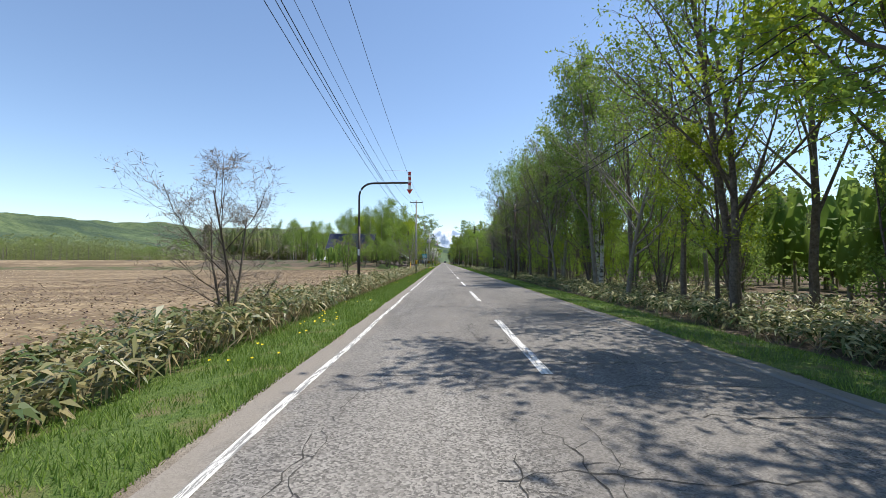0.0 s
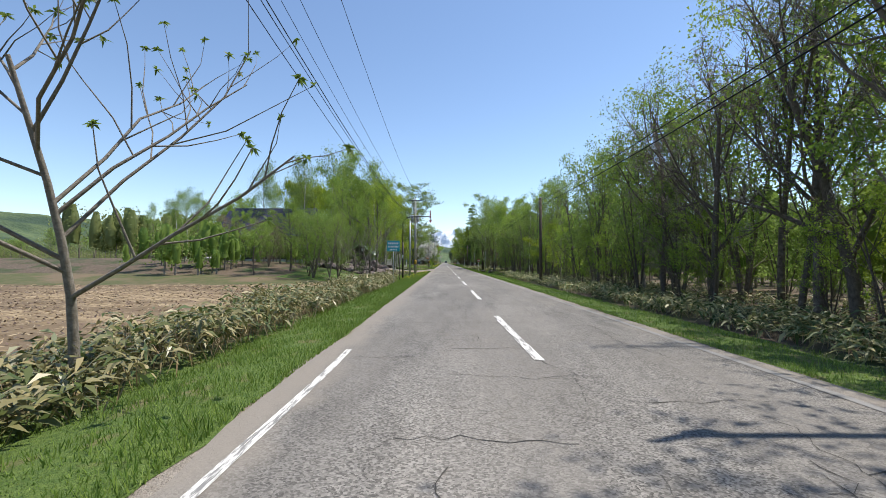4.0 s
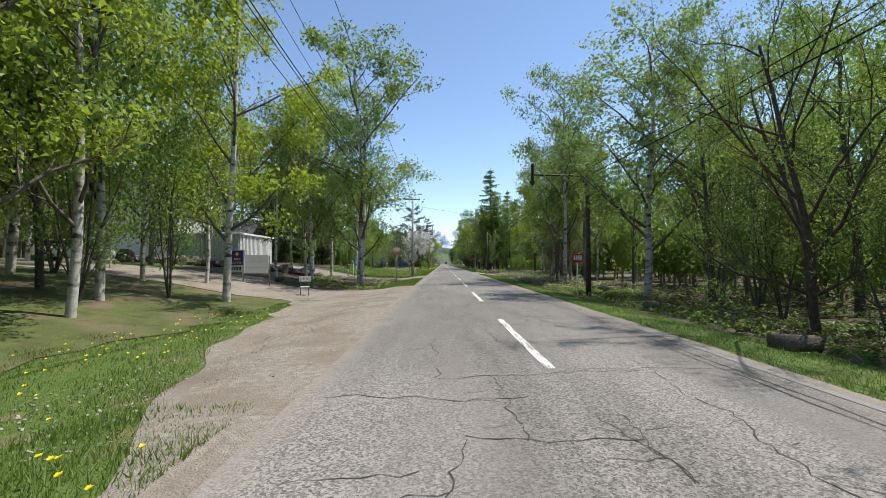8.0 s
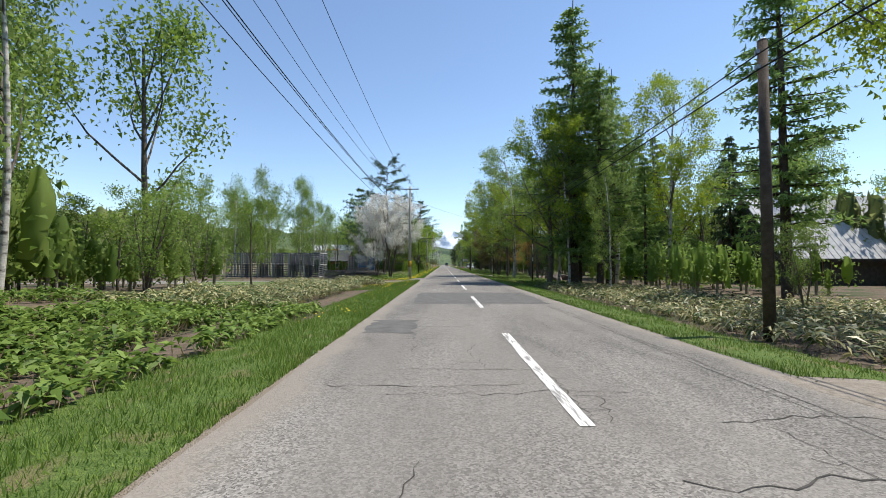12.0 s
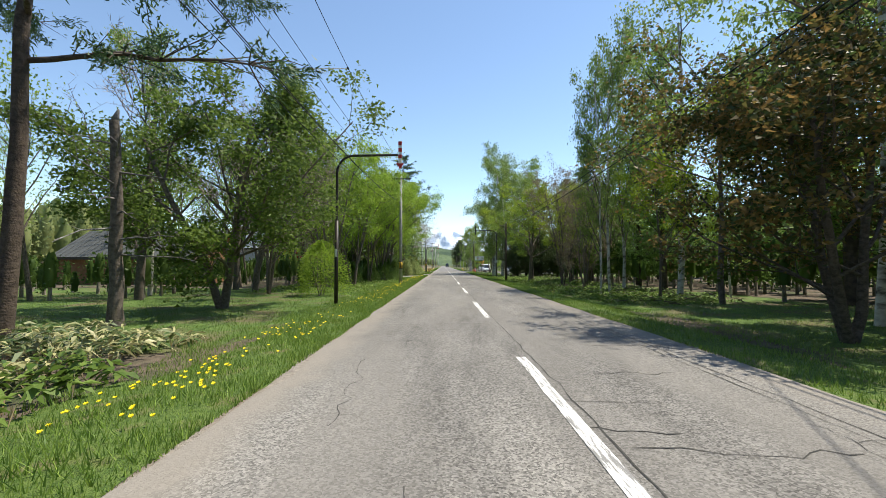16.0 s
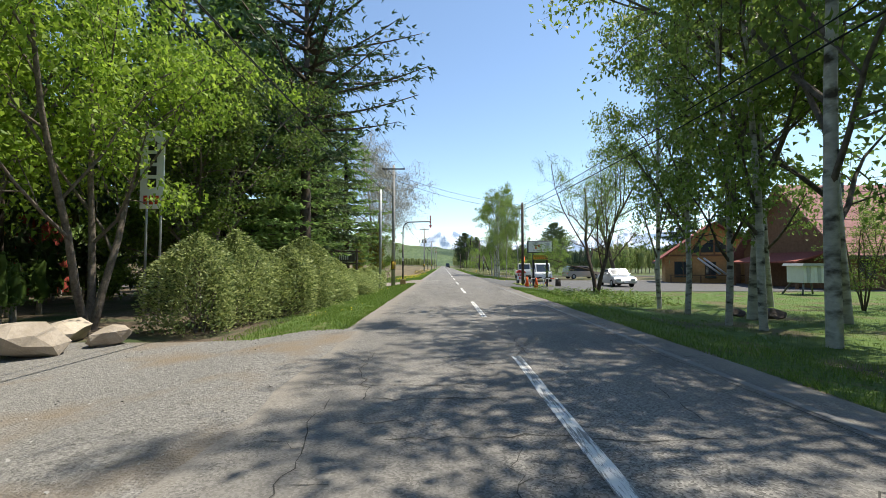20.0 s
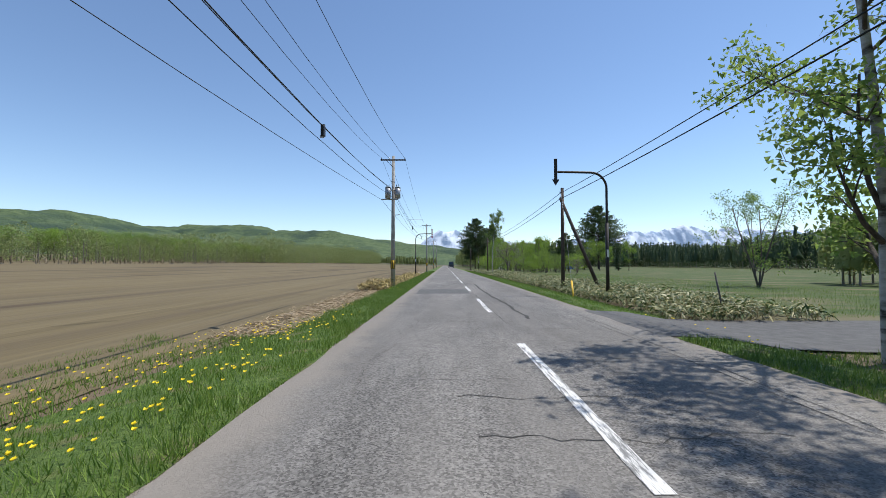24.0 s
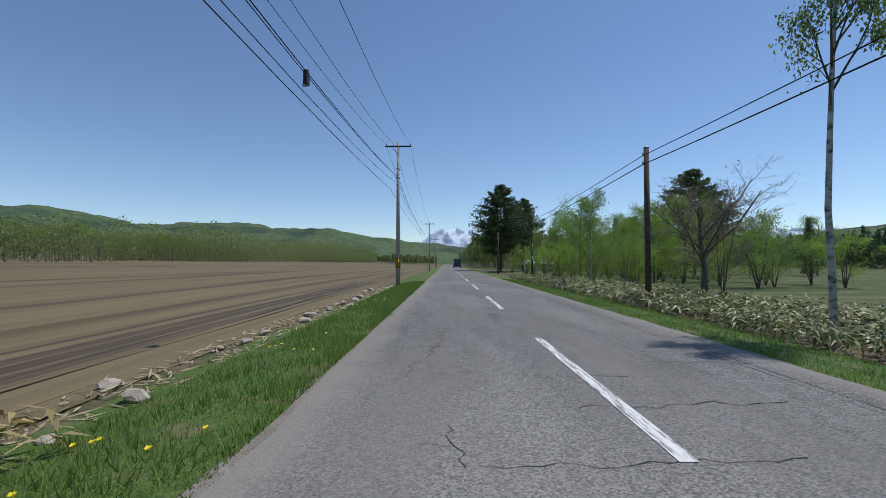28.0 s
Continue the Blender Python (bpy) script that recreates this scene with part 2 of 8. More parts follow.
L_SHRUB = leaf_material("shrub_leaf", (0.115, 0.2, 0.037), (0.28, 0.38, 0.092), 0.54)
L_RED = leaf_material("reddish_leaf", (0.17, 0.15, 0.04), (0.44, 0.25, 0.08), 0.5)
L_COPPER = leaf_material("copper_green_leaf", (0.05, 0.075, 0.022), (0.27, 0.165, 0.055), 0.42, stops=(0.25, 1.0))
L_PINK = leaf_material("copper_blossom", (0.2, 0.14, 0.1), (0.3, 0.26, 0.16), 0.4)
L_WHITE = leaf_material("white_blossom", (0.6, 0.58, 0.52), (0.8, 0.79, 0.74), 0.3, 0.05)
L_FIR = leaf_material("fir_needles", (0.05, 0.08, 0.036), (0.12, 0.165, 0.07), 0.28)
L_ROUND = leaf_material("conifer_needles", (0.05, 0.085, 0.034), (0.14, 0.19, 0.075), 0.3)
L_YEW = leaf_material("yew_needles", (0.045, 0.07, 0.026), (0.13, 0.165, 0.06), 0.25)
L_LARCH = leaf_material("larch_needles", (0.13, 0.23, 0.06), (0.3, 0.42, 0.125), 0.5)
L_PINE = leaf_material("pine_needles", (0.04, 0.085, 0.035), (0.09, 0.15, 0.06), 0.2)
L_SASA = leaf_material("bamboo_grass_leaf", (0.065, 0.11, 0.03), (0.47, 0.43, 0.22), 0.25, 0.12, (0.22, 1.0), 0.45, 0.35)
L_SASA_OLIVE = leaf_material("olive_bamboo_grass_leaf", (0.075, 0.115, 0.028), (0.4, 0.335, 0.17), 0.25, 0.12, (0.15, 1.0), 0.4, 0.5)
L_SASA_DRY = leaf_material("bleached_bamboo_grass_leaf", (0.11, 0.095, 0.035), (0.58, 0.45, 0.19), 0.25, 0.12, (0.1, 0.95), 0.5, 0.3)
L_SASA_GREEN = leaf_material("green_undergrowth_leaf", (0.075, 0.14, 0.024), (0.23, 0.33, 0.072), 0.38)
L_GRASS = leaf_material("grass_blade", (0.085, 0.165, 0.022), (0.23, 0.32, 0.065), 0.35, gloss=0.4)
L_STRAW = leaf_material("dry_straw", (0.28, 0.2, 0.11), (0.5, 0.4, 0.26), 0.2)
L_DRY_WEED = leaf_material("dry_brown_weed", (0.14, 0.11, 0.06), (0.42, 0.34, 0.23), 0.2)
L_DANDELION = leaf_material("dandelion_yellow", (0.75, 0.56, 0.01), (0.85, 0.7, 0.03), 0.2)
L_PALE_TWIGS = leaf_material("pale_drooping_twigs", (0.24, 0.23, 0.17), (0.46, 0.43, 0.34), 0.15)
L_CLOD = leaf_material("brown_clod", (0.07, 0.045, 0.034), (0.17, 0.115, 0.085), 0.0)
L_TWIGS = leaf_material("grey_spring_twigs", (0.15, 0.12, 0.1), (0.36, 0.31, 0.26), 0.1)
L_CEDAR = leaf_material("hedge_spray", (0.11, 0.165, 0.05), (0.5, 0.55, 0.22), 0.38, stops=(0.05, 1.0), gloss=0.45)
L_GOLD = leaf_material("golden_cypress_spray", (0.2, 0.2, 0.03), (0.42, 0.36, 0.06), 0.25)
L_FAR = leaf_material("far_woods_leaf", (0.13, 0.175, 0.055), (0.33, 0.36, 0.14), 0.45)
L_FAR_DARK = leaf_material("far_conifer_leaf", (0.05, 0.085, 0.042), (0.14, 0.18, 0.085), 0.3)
M_CONCRETE = material("concrete_pole", (0.29, 0.272, 0.248), (0.41, 0.39, 0.358), 0.85, 3, 0.2, 40)
M_WOODPOLE = material("creosoted_pole", (0.055, 0.04, 0.033), (0.11, 0.085, 0.07), 0.9, 5, 0.4, 30)
M_STEEL = material("galvanised_steel", (0.3, 0.31, 0.32), (0.42, 0.43, 0.44), 0.5, 5, 0.1, 40, metal=0.6)
M_DARKSTEEL = material("dark_brown_steel", (0.03, 0.025, 0.022), (0.05, 0.042, 0.038), 0.5, 4, 0.05, 40, metal=0.2)
M_CABLE = material("black_cable", (0.012, 0.012, 0.013), (0.02, 0.02, 0.02), 0.7, 4)
M_YELLOW = material("yellow_guard", (0.65, 0.4, 0.03), (0.72, 0.46, 0.05), 0.6, 5)
M_BLACK = material("black_plastic", (0.015, 0.015, 0.015), (0.03, 0.03, 0.03), 0.5, 5)
M_RED = material("red_sign_paint", (0.45, 0.03, 0.025), (0.5, 0.045, 0.03), 0.5, 5)
M_WHITE = material("white_paint", (0.72, 0.72, 0.7), (0.8, 0.8, 0.78), 0.5, 3)
M_BLUE = material("blue_sign_paint", (0.02, 0.2, 0.42), (0.03, 0.24, 0.48), 0.5, 3)
M_TEAL = material("teal_sign_paint", (0.02, 0.28, 0.36), (0.03, 0.33, 0.42), 0.5, 3)
M_ORANGE = material("orange_paint", (0.75, 0.1, 0.02), (0.82, 0.14, 0.03), 0.6, 3)
M_ROCK = material("weathered_boulder", (0.07, 0.055, 0.052), (0.22, 0.178, 0.165), 0.95, 3.4, 1.0, 12, third=(0.31, 0.285, 0.26), third_scale=1.4, third_cut=0.62, per=0.25)
M_ROCK_PALE = material("pale_field_stone", (0.36, 0.3, 0.24), (0.5, 0.43, 0.36), 0.95, 3, 0.6, 20, per=0.2)
M_WALL_DARK = material("dark_timber_wall", (0.05, 0.044, 0.037), (0.095, 0.083, 0.068), 0.85, 3, 0.3, 30)
M_WALL_BROWN = material("brown_timber_wall", (0.16, 0.085, 0.045), (0.24, 0.13, 0.07), 0.8, 4, 0.3, 30)
M_WALL_LOG = material("honey_timber_wall", (0.42, 0.22, 0.08), (0.52, 0.3, 0.12), 0.7, 4, 0.3, 30)
M_WALL_GREY = material("pale_grey_siding", (0.42, 0.43, 0.42), (0.5, 0.51, 0.5), 0.8, 3, 0.2, 30)
M_ROOF_GREEN = material("pale_green_metal_roof", (0.55, 0.62, 0.52), (0.65, 0.71, 0.6), 0.45, 2)
M_ROOF_BLUE = material("dark_blue_metal_roof", (0.026, 0.03, 0.055), (0.04, 0.045, 0.075), 0.45, 2)
M_ROOF_RED = material("red_brown_tiles", (0.2, 0.055, 0.04), (0.3, 0.09, 0.065), 0.8, 6, 0.3, 20)
M_ROOF_PINK = material("pinkish_tiles", (0.27, 0.12, 0.11), (0.38, 0.19, 0.17), 0.8, 6, 0.3, 20)
M_ROOF_GREY = material("grey_metal_roof", (0.4, 0.4, 0.4), (0.55, 0.55, 0.55), 0.4, 2)
M_ROOF_DARK = material("dark_shingle_roof", (0.05, 0.055, 0.055), (0.09, 0.095, 0.095), 0.9, 6, 0.4, 20)
M_GLASS = material("window_glass", (0.03, 0.04, 0.05), (0.04, 0.05, 0.06), 0.06, 2, spec=0.8)
M_WOOD_GREY = material("weathered_timber", (0.1, 0.095, 0.09), (0.24, 0.225, 0.21), 0.9, 6, 0.5, 30, per=0.3)
M_TYRE = material("tyre_rubber", (0.012, 0.012, 0.012), (0.02, 0.02, 0.02), 0.9, 6)
M_SILVER = material("silver_car_paint", (0.5, 0.51, 0.52), (0.54, 0.55, 0.56), 0.25, 2, metal=0.5, spec=0.6)
M_CARWHITE = material("white_car_paint", (0.75, 0.75, 0.74), (0.79, 0.79, 0.78), 0.25, 2, spec=0.6)
M_CARRED = material("dark_red_car_paint", (0.2, 0.015, 0.015), (0.25, 0.02, 0.02), 0.25, 2, spec=0.6)
M_CARDARK = material("dark_car_paint", (0.02, 0.022, 0.025), (0.03, 0.03, 0.035), 0.3, 2, spec=0.6)


# ---------- mesh helpers ----------
rng = np.random.default_rng(7)


def put(name, me, mat=None, parent=None, label="", at=None):
    if mat and not me.materials:
        me.materials.append(mat)
    ob = new(name, me)
    if parent:
        ob.parent = parent
    if at is not None:
        ob.matrix_basis = at
    if label:
        ob["label"] = label
    return ob


def part(name, bm, mat, parent=None, label=""):
    me = bpy.data.meshes.new(name)
    bm.to_mesh(me)
    bm.free()
    return put(name, me, mat, parent, label)


def thing(name, at, label, category, group="", kind=""):
    ob = new(name)
    ob.empty_display_size = 0.2
    ob.matrix_basis = at if isinstance(at, Matrix) else Matrix.Translation(at)
    return tagged(ob, label, category, group, kind)


def arrays_mesh(name, verts, polys, smooth=False):
    """A mesh from an (n,3) array and an (m,k) array of equal-sided faces."""
    verts, polys = np.asarray(verts, np.float32), np.asarray(polys, np.int32)
    me = bpy.data.meshes.new(name)
    me.vertices.add(len(verts))
    me.vertices.foreach_set("co", verts.ravel())
    k = polys.shape[1]
    me.loops.add(polys.size)
    me.loops.foreach_set("vertex_index", polys.ravel())
    me.polygons.add(len(polys))
    me.polygons.foreach_set("loop_start", np.arange(0, polys.size, k, dtype=np.int32))
    if smooth:
        me.polygons.foreach_set("use_smooth", np.ones(len(polys), bool))
    me.update(calc_edges=True)
    return me


def cards(pos, along, across, length, width, bend=0.0):
    """Diamond leaves: base at pos, tip along; arrays. Returns vertices and quads."""
    n = len(pos)
    L, W = np.broadcast_to(length, n)[:, None], np.broadcast_to(width, n)[:, None]
    mid = pos + along * L * 0.45
    tip = pos + along * L + np.array([0, 0, -1.0]) * (L * bend)
    v = np.stack([pos, mid + across * W * 0.5, tip, mid - across * W * 0.5], 1).reshape(-1, 3)
    return v, np.arange(4 * n).reshape(n, 4)


def blades(pos, along, across, length, width, bend=0.0):
    """Three-cornered leaves, for crowns of many thousands."""
    n = len(pos)
    L, W = np.broadcast_to(length, n)[:, None], np.broadcast_to(width, n)[:, None]
    tip = pos + along * L + np.array([0, 0, -1.0]) * (L * bend)
    v = np.stack([pos + across * W * 0.62 + along * L * 0.15, tip, pos - across * W * 0.5], 1).reshape(-1, 3)
    return v, np.arange(3 * n).reshape(n, 3)


def unit(v):
    return v / (np.linalg.norm(v, axis=-1, keepdims=True) + 1e-9)


def rand_dirs(r, n, up=0.0):
    d = r.normal(size=(n, 3))
    d[:, 2] += up
    return unit(d)


def perp(d, r):
    return unit(np.cross(d, r.normal(size=d.shape)))


def tubes(lines, sides=6):
    """One mesh of tapered tubes; lines: list of (points (k,3), radii (k,))."""
    vs, fs, off = [], [], 0
    ang = np.linspace(0, 2 * np.pi, sides, endpoint=False)
    for pts, rad in lines:
        pts, rad = np.asarray(pts, float), np.asarray(rad, float)
        tan = unit(np.gradient(pts, axis=0))
        ref = np.where(np.abs(tan[:, 2:3]) > 0.9, np.array([[1.0, 0, 0]]), np.array([[0, 0, 1.0]]))
        u = unit(np.cross(tan, ref))
        w = np.cross(tan, u)
        ring = pts[:, None] + rad[:, None, None] * (np.cos(ang)[None, :, None] * u[:, None] + np.sin(ang)[None, :, None] * w[:, None])
        k = len(pts)
        vs.append(ring.reshape(-1, 3))
        i, j = np.meshgrid(np.arange(k - 1), np.arange(sides), indexing="ij")
        a, b = i * sides + j, i * sides + (j + 1) % sides
        fs.append(np.stack([a, b, b + sides, a + sides], -1).reshape(-1, 4) + off)
        off += k * sides
    return np.concatenate(vs), np.concatenate(fs)


def box_bm(bm, lo, hi, bevel=0.0):
    lo, hi = Vector(lo), Vector(hi)
    g = bmesh.ops.create_cube(bm, size=1.0, matrix=Matrix.Translation((lo + hi) / 2) @ Matrix.Diagonal((*(hi - lo), 1)))
    if bevel:
        es = list({e for v in g["verts"] for e in v.link_edges})
        bmesh.ops.bevel(bm, geom=es, offset=bevel, segments=1, affect="EDGES")
    return bm


def box(lo, hi, bevel=0.0):
    return box_bm(bmesh.new(), lo, hi, bevel)


def cyl(p, q, r0, r1=None, sides=12):
    """A capped tapered cylinder from p to q."""
    bm = bmesh.new()
    p, q = Vector(p), Vector(q)
    d = q - p
    m = Matrix.Translation((p + q) / 2) @ d.to_track_quat("Z", "Y").to_matrix().to_4x4()
    bmesh.ops.create_cone(bm, cap_ends=True, segments=sides, radius1=r0, radius2=r0 if r1 is None else r1, depth=d.length, matrix=m)
    for f in bm.faces:
        f.smooth = len(f.verts) == 4
    return bm


def prism(outline, axis, lo, hi, bevel=0.0):
    """An outline of (u, v) pairs pushed from lo to hi along axis x or y."""
    bm = bmesh.new()
    mk = (lambda u, v, d: (d, u, v)) if axis == "x" else (lambda u, v, d: (u, d, v))
    a = [bm.verts.new(mk(u, v, lo)) for u, v in outline]
    b = [bm.verts.new(mk(u, v, hi)) for u, v in outline]
    bm.faces.new(a)
    bm.faces.new(b[::-1])
    for i in range(len(a)):
        j = (i + 1) % len(a)
        bm.faces.new((a[j], a[i], b[i], b[j]))
    bmesh.ops.recalc_face_normals(bm, faces=bm.faces)
    if bevel:
        bmesh.ops.bevel(bm, geom=list(bm.edges), offset=bevel, segments=2, affect="EDGES")
    return bm


def ground_zs(x, y):
    """Height of the ground: a low bank down from the road, and rising land to the left in the second and the last stretch."""
    z = np.interp(np.abs(x), [0, 3.2, 4.2, 5.4, 7.0], [-0.06, -0.045, -0.09, -0.3, -0.36])
    rise = np.interp(-np.asarray(x, float), [8.5, 11, 14, 18, 24, 40], [0, 0.25, 0.8, 1.35, 1.8, 2.2])
    field = 0.033 * np.clip(-np.asarray(x, float) - 24, 0, 376)
    return z + rise * np.interp(y, [96, 108, 190, 206], [0, 1, 1, 0]) + field * np.interp(y, [330, 360], [0, 1])


def ground_z(x, y):
    return float(ground_zs(x, y))

# ---------- the ground, the road and the distance ----------
def strip_mesh(name, xs, ys, dz, wave=0.0, seed=0, zfun=ground_zs):
    """A sheet that follows the ground: columns xs, rows ys, its two long edges wavering."""
    r = np.random.default_rng(seed)
    X, Y = np.meshgrid(np.asarray(xs, float), np.asarray(ys, float))
    if wave:
        X[:, 0] += r.normal(0, wave, len(ys))
        X[:, -1] += r.normal(0, wave, len(ys))
    Z = zfun(X, Y) + dz
    v = np.stack([X, Y, Z], -1).reshape(-1, 3)
    i, j = np.meshgrid(np.arange(len(ys) - 1), np.arange(len(xs) - 1), indexing="ij")
    a = i * len(xs) + j
    return arrays_mesh(name, v, np.stack([a, a + 1, a + len(xs) + 1, a + len(xs)], -1).reshape(-1, 4), True)


gx = [-4700, -2000, -900, -400, -150, -60, -40, -24, -18, -14, -11, -8.5, -7, -5.4, -4.2, -3.2, 0, 3.2, 4.2, 5.4, 7, 12, 25, 60, 150, 400, 900, 2000, 4700]
gy = list(range(-700, 0, 50)) + list(range(0, 520, 10)) + [600, 800, 1200, 2000, 3500, 4900]
tagged(put("ground", strip_mesh("ground", gx, gy, 0.0), M_GROUND), "rough grassy ground with patches of bare earth", "ground", kind="structure")


def road_z(x, y=0):
    return 0.012 - 0.012 * (np.abs(x) / 3.3) ** 2


road = tagged(put("road", strip_mesh("road", [-3.25, -3.0, -2, -1, 0, 1, 2, 2.9, 3.12], np.arange(-80, 900, 1.0), 0.0, 0.045, 3, road_z), M_ASPHALT),
              "old grey asphalt two-lane road, cracked and patched", "road", kind="structure")


def shoulder(name, x0, x1, y0, y1, mat, dz, label, seed, step=0.7, wave=0.05, cols=5):
    knots = [s * k for s in (-1, 1) for k in (3.2, 4.2, 5.4, 7.0, 8.5, 11, 14, 18, 24, 40) if min(x0, x1) + 0.15 < s * k < max(x0, x1) - 0.15]
    me = strip_mesh(name, sorted([*np.linspace(x0, x1, cols), *knots]), np.arange(y0, y1 + step, step), dz, wave, seed)
    return tagged(put(name, me, mat), label, name.replace("_", " "), kind="structure")


shoulder("shoulder", -3.5, -3.1, -80, 700, M_DUSTY, 0.03, "dusty earth shoulder along the cracked edge of the asphalt", 4, 0.6, 0.05, 3)
shoulder("shoulder", 2.98, 3.35, -80, 700, M_DUSTY, 0.03, "dusty earth shoulder along the asphalt", 5, 0.6, 0.05, 3)
for k, (y0, y1) in enumerate(((-80, 123.2), (147, 160.3), (168, 219.4), (226.2, 305.3), (312.7, 337.3), (345.2, 700))):
    shoulder("verge", -5.9, -3.33, y0, y1, M_VERGE, 0.035, "mown green grass verge with dandelions", 60 + k)
for k, (y0, y1) in enumerate(((-80, 177.3), (187.2, 241.6), (245.8, 331.3), (352.2, 370.2), (374.7, 700))):
    shoulder("verge", 3.18, 5.6, y0, y1, M_VERGE, 0.035, "narrow green grass verge", 70 + k)
shoulder("forest_floor", 5.3, 60, -60, 330, M_LITTER, 0.02, "woodland floor of brown leaves and fallen twigs", 8, 4, 0.2, 7)
shoulder("forest_floor", -60, -5.6, 96, 330, M_LITTER, 0.02, "woodland floor of brown leaves and patches of grass", 9, 4, 0.2, 7)
shoulder("stubble_field", -230, -7.2, -80, 94, M_STRAW_FIELD, 0.02, "brown stubble field with pale straw and plough lines", 10, 4, 0.3, 12)
shoulder("stubble_field", -230, -60, 96, 118, M_STRAW_FIELD, 0.02, "brown stubble field with pale straw beyond the house", 10, 4, 0.3, 8)
shoulder("lawn", -17, -5.7, 97.5, 112.5, M_LAWN, 0.045, "rough green grass in front of the boulders", 31, 0.8, 0.3, 7)
shoulder("lawn", -14, -5.7, 275.6, 304.8, M_LAWN, 0.035, "shaded grass beneath the maples", 32, 1.0, 0.3, 7)
shoulder("lawn", 5.4, 16, 262.8, 305.4, M_LAWN, 0.035, "rough grass at the edge of the wood", 33, 1.0, 0.3, 7)
shoulder("tilled_field", -330, -6.3, 362, 800, M_SOIL, 0.02, "bare brown tilled field with fine harrow lines", 11, 4, 0.1, 14)
shoulder("meadow", 8.5, 260, 372, 800, M_MEADOW, 0.02, "green meadow with paler weedy patches", 12, 5, 0.2, 10)
shoulder("lawn", -60, -20, 118, 160, M_LAWN, 0.035, "mown green lawn round the house", 13, 2, 0.3, 6)
shoulder("lawn", -40, -5.7, 252, 275, M_LAWN, 0.035, "shady green lawn under the trees", 14, 1.5, 0.2, 8)
shoulder("lawn", 5.5, 40, 246, 262, M_LAWN, 0.035, "sunlit lawn beyond the trees", 15, 1.5, 0.2, 8)
shoulder("lawn", 5.3, 40, 306, 332, M_LAWN, 0.035, "green lawn beneath the birches", 16, 1.5, 0.2, 8)
# drives and parking places
def apron_edge(y):
    """Where the forecourt ends against the grass."""
    return np.interp(y, [120.5, 122.8, 124.5, 128.8, 137.4, 140, 147], [-3.3, -3.9, -4.5, -6.1, -7.6, -9.0, -9.0])


ya = np.arange(121.4, 147.3, 0.5)
fr = np.linspace(0, 1, 9)
r = np.random.default_rng(20)
xa = apron_edge(ya) + np.convolve(r.normal(0, 0.22, len(ya)), [0.25, 0.5, 0.25], "same")
X = xa[:, None] * (1 - fr) - 2.98 * fr
Y = np.repeat(ya[:, None], 9, 1)
a = (np.arange(len(ya) - 1)[:, None] * 9 + np.arange(8)[None]).ravel()
tagged(put("gravel_drive", arrays_mesh("gravel_drive", np.stack([X, Y, ground_zs(X, Y) + 0.05], -1).reshape(-1, 3), np.stack([a, a + 1, a + 10, a + 9], -1), True), M_DUSTY), "dusty gravel forecourt beside the road", "gravel drive", kind="structure")
shoulder("lawn", -9.4, -3.4, 120.7, 139.2, M_VERGE, 0.03, "sunlit grass with dandelions beside the forecourt", 224, 0.7, 0.1, 7)
shoulder("gravel_drive", -26, -6.3, 139.5, 146.5, M_DUSTY, 0.06, "gravel drive leading in under the birches", 29, 0.6, 0.2, 8)
shoulder("lawn", -20, -8.4, 121, 139.2, M_THIN_LAWN, 0.05, "thin patchy grass under the birches", 30, 0.8, 0.3, 6)
shoulder("gravel_lane", -60, -3.0, 160.5, 167.8, M_GRAVEL, 0.05, "pale gravel lane leading off the road", 21, 0.6, 0.055, 12)
shoulder("gravel_drive", 2.95, 7.4, 177.5, 187, M_DUSTY, 0.05, "bare earth mouth of the drive with tyre marks", 22, 0.6, 0.055, 8)
shoulder("gravel_drive", 7.2, 32, 179.9, 183.9, M_DUSTY, 0.055, "narrow earth drive leading into the wood", 221, 0.6, 0.1, 8)
shoulder("lawn", 7.3, 26, 184.2, 190, M_LAWN, 0.035, "rough grass beside the drive", 222, 0.8, 0.2, 8)
shoulder("lawn", 7.3, 26, 175, 179.6, M_LAWN, 0.035, "rough grass beside the drive", 223, 0.8, 0.2, 8)
shoulder("gravel_drive", -40, -3.0, 219.2, 226, M_GRAVEL, 0.05, "gravel entrance to the timber yard", 23, 0.6, 0.055, 10)
def yard_edge(x):
    """How far the grass reaches into the entrance of the timber yard."""
    return np.interp(-x, [3.2, 3.9, 5.2, 7.8, 12.5, 30], [218.6, 219.2, 221.0, 222.8, 224.0, 224.6])


xt = np.linspace(-24, -3.33, 42)
ft = np.linspace(0, 1, 7)
X = np.repeat(xt[:, None], 7, 1)
Y = 217.6 + (yard_edge(xt) + 0.12 * np.sin(xt * 5.1) - 217.6)[:, None] * ft
a = (np.arange(41)[:, None] * 7 + np.arange(6)[None]).ravel()
tagged(put("verge", arrays_mesh("verge", np.stack([X, Y, ground_zs(X, Y) + 0.024 + 0.036 * np.minimum(1, 2 * ft)], -1).reshape(-1, 3), np.stack([a, a + 1, a + 8, a + 7][::-1], -1), True), M_VERGE), "rounded tongue of green grass beside the gravel entrance", "verge", kind="structure")
shoulder("gravel_drive", 2.95, 40, 241.8, 245.6, M_DUSTY, 0.05, "pale earth drive between lawns", 24, 0.6, 0.055, 10)
shoulder("gravel_drive", -14, -3.0, 305.5, 312.5, M_GRAVEL, 0.05, "grey gravel drive entrance", 25, 0.6, 0.055, 8)
shoulder("gravel_lane", -40, -3.0, 337.5, 345, M_DUSTY, 0.05, "pale earth lane leading off the road", 26, 0.6, 0.055, 10)
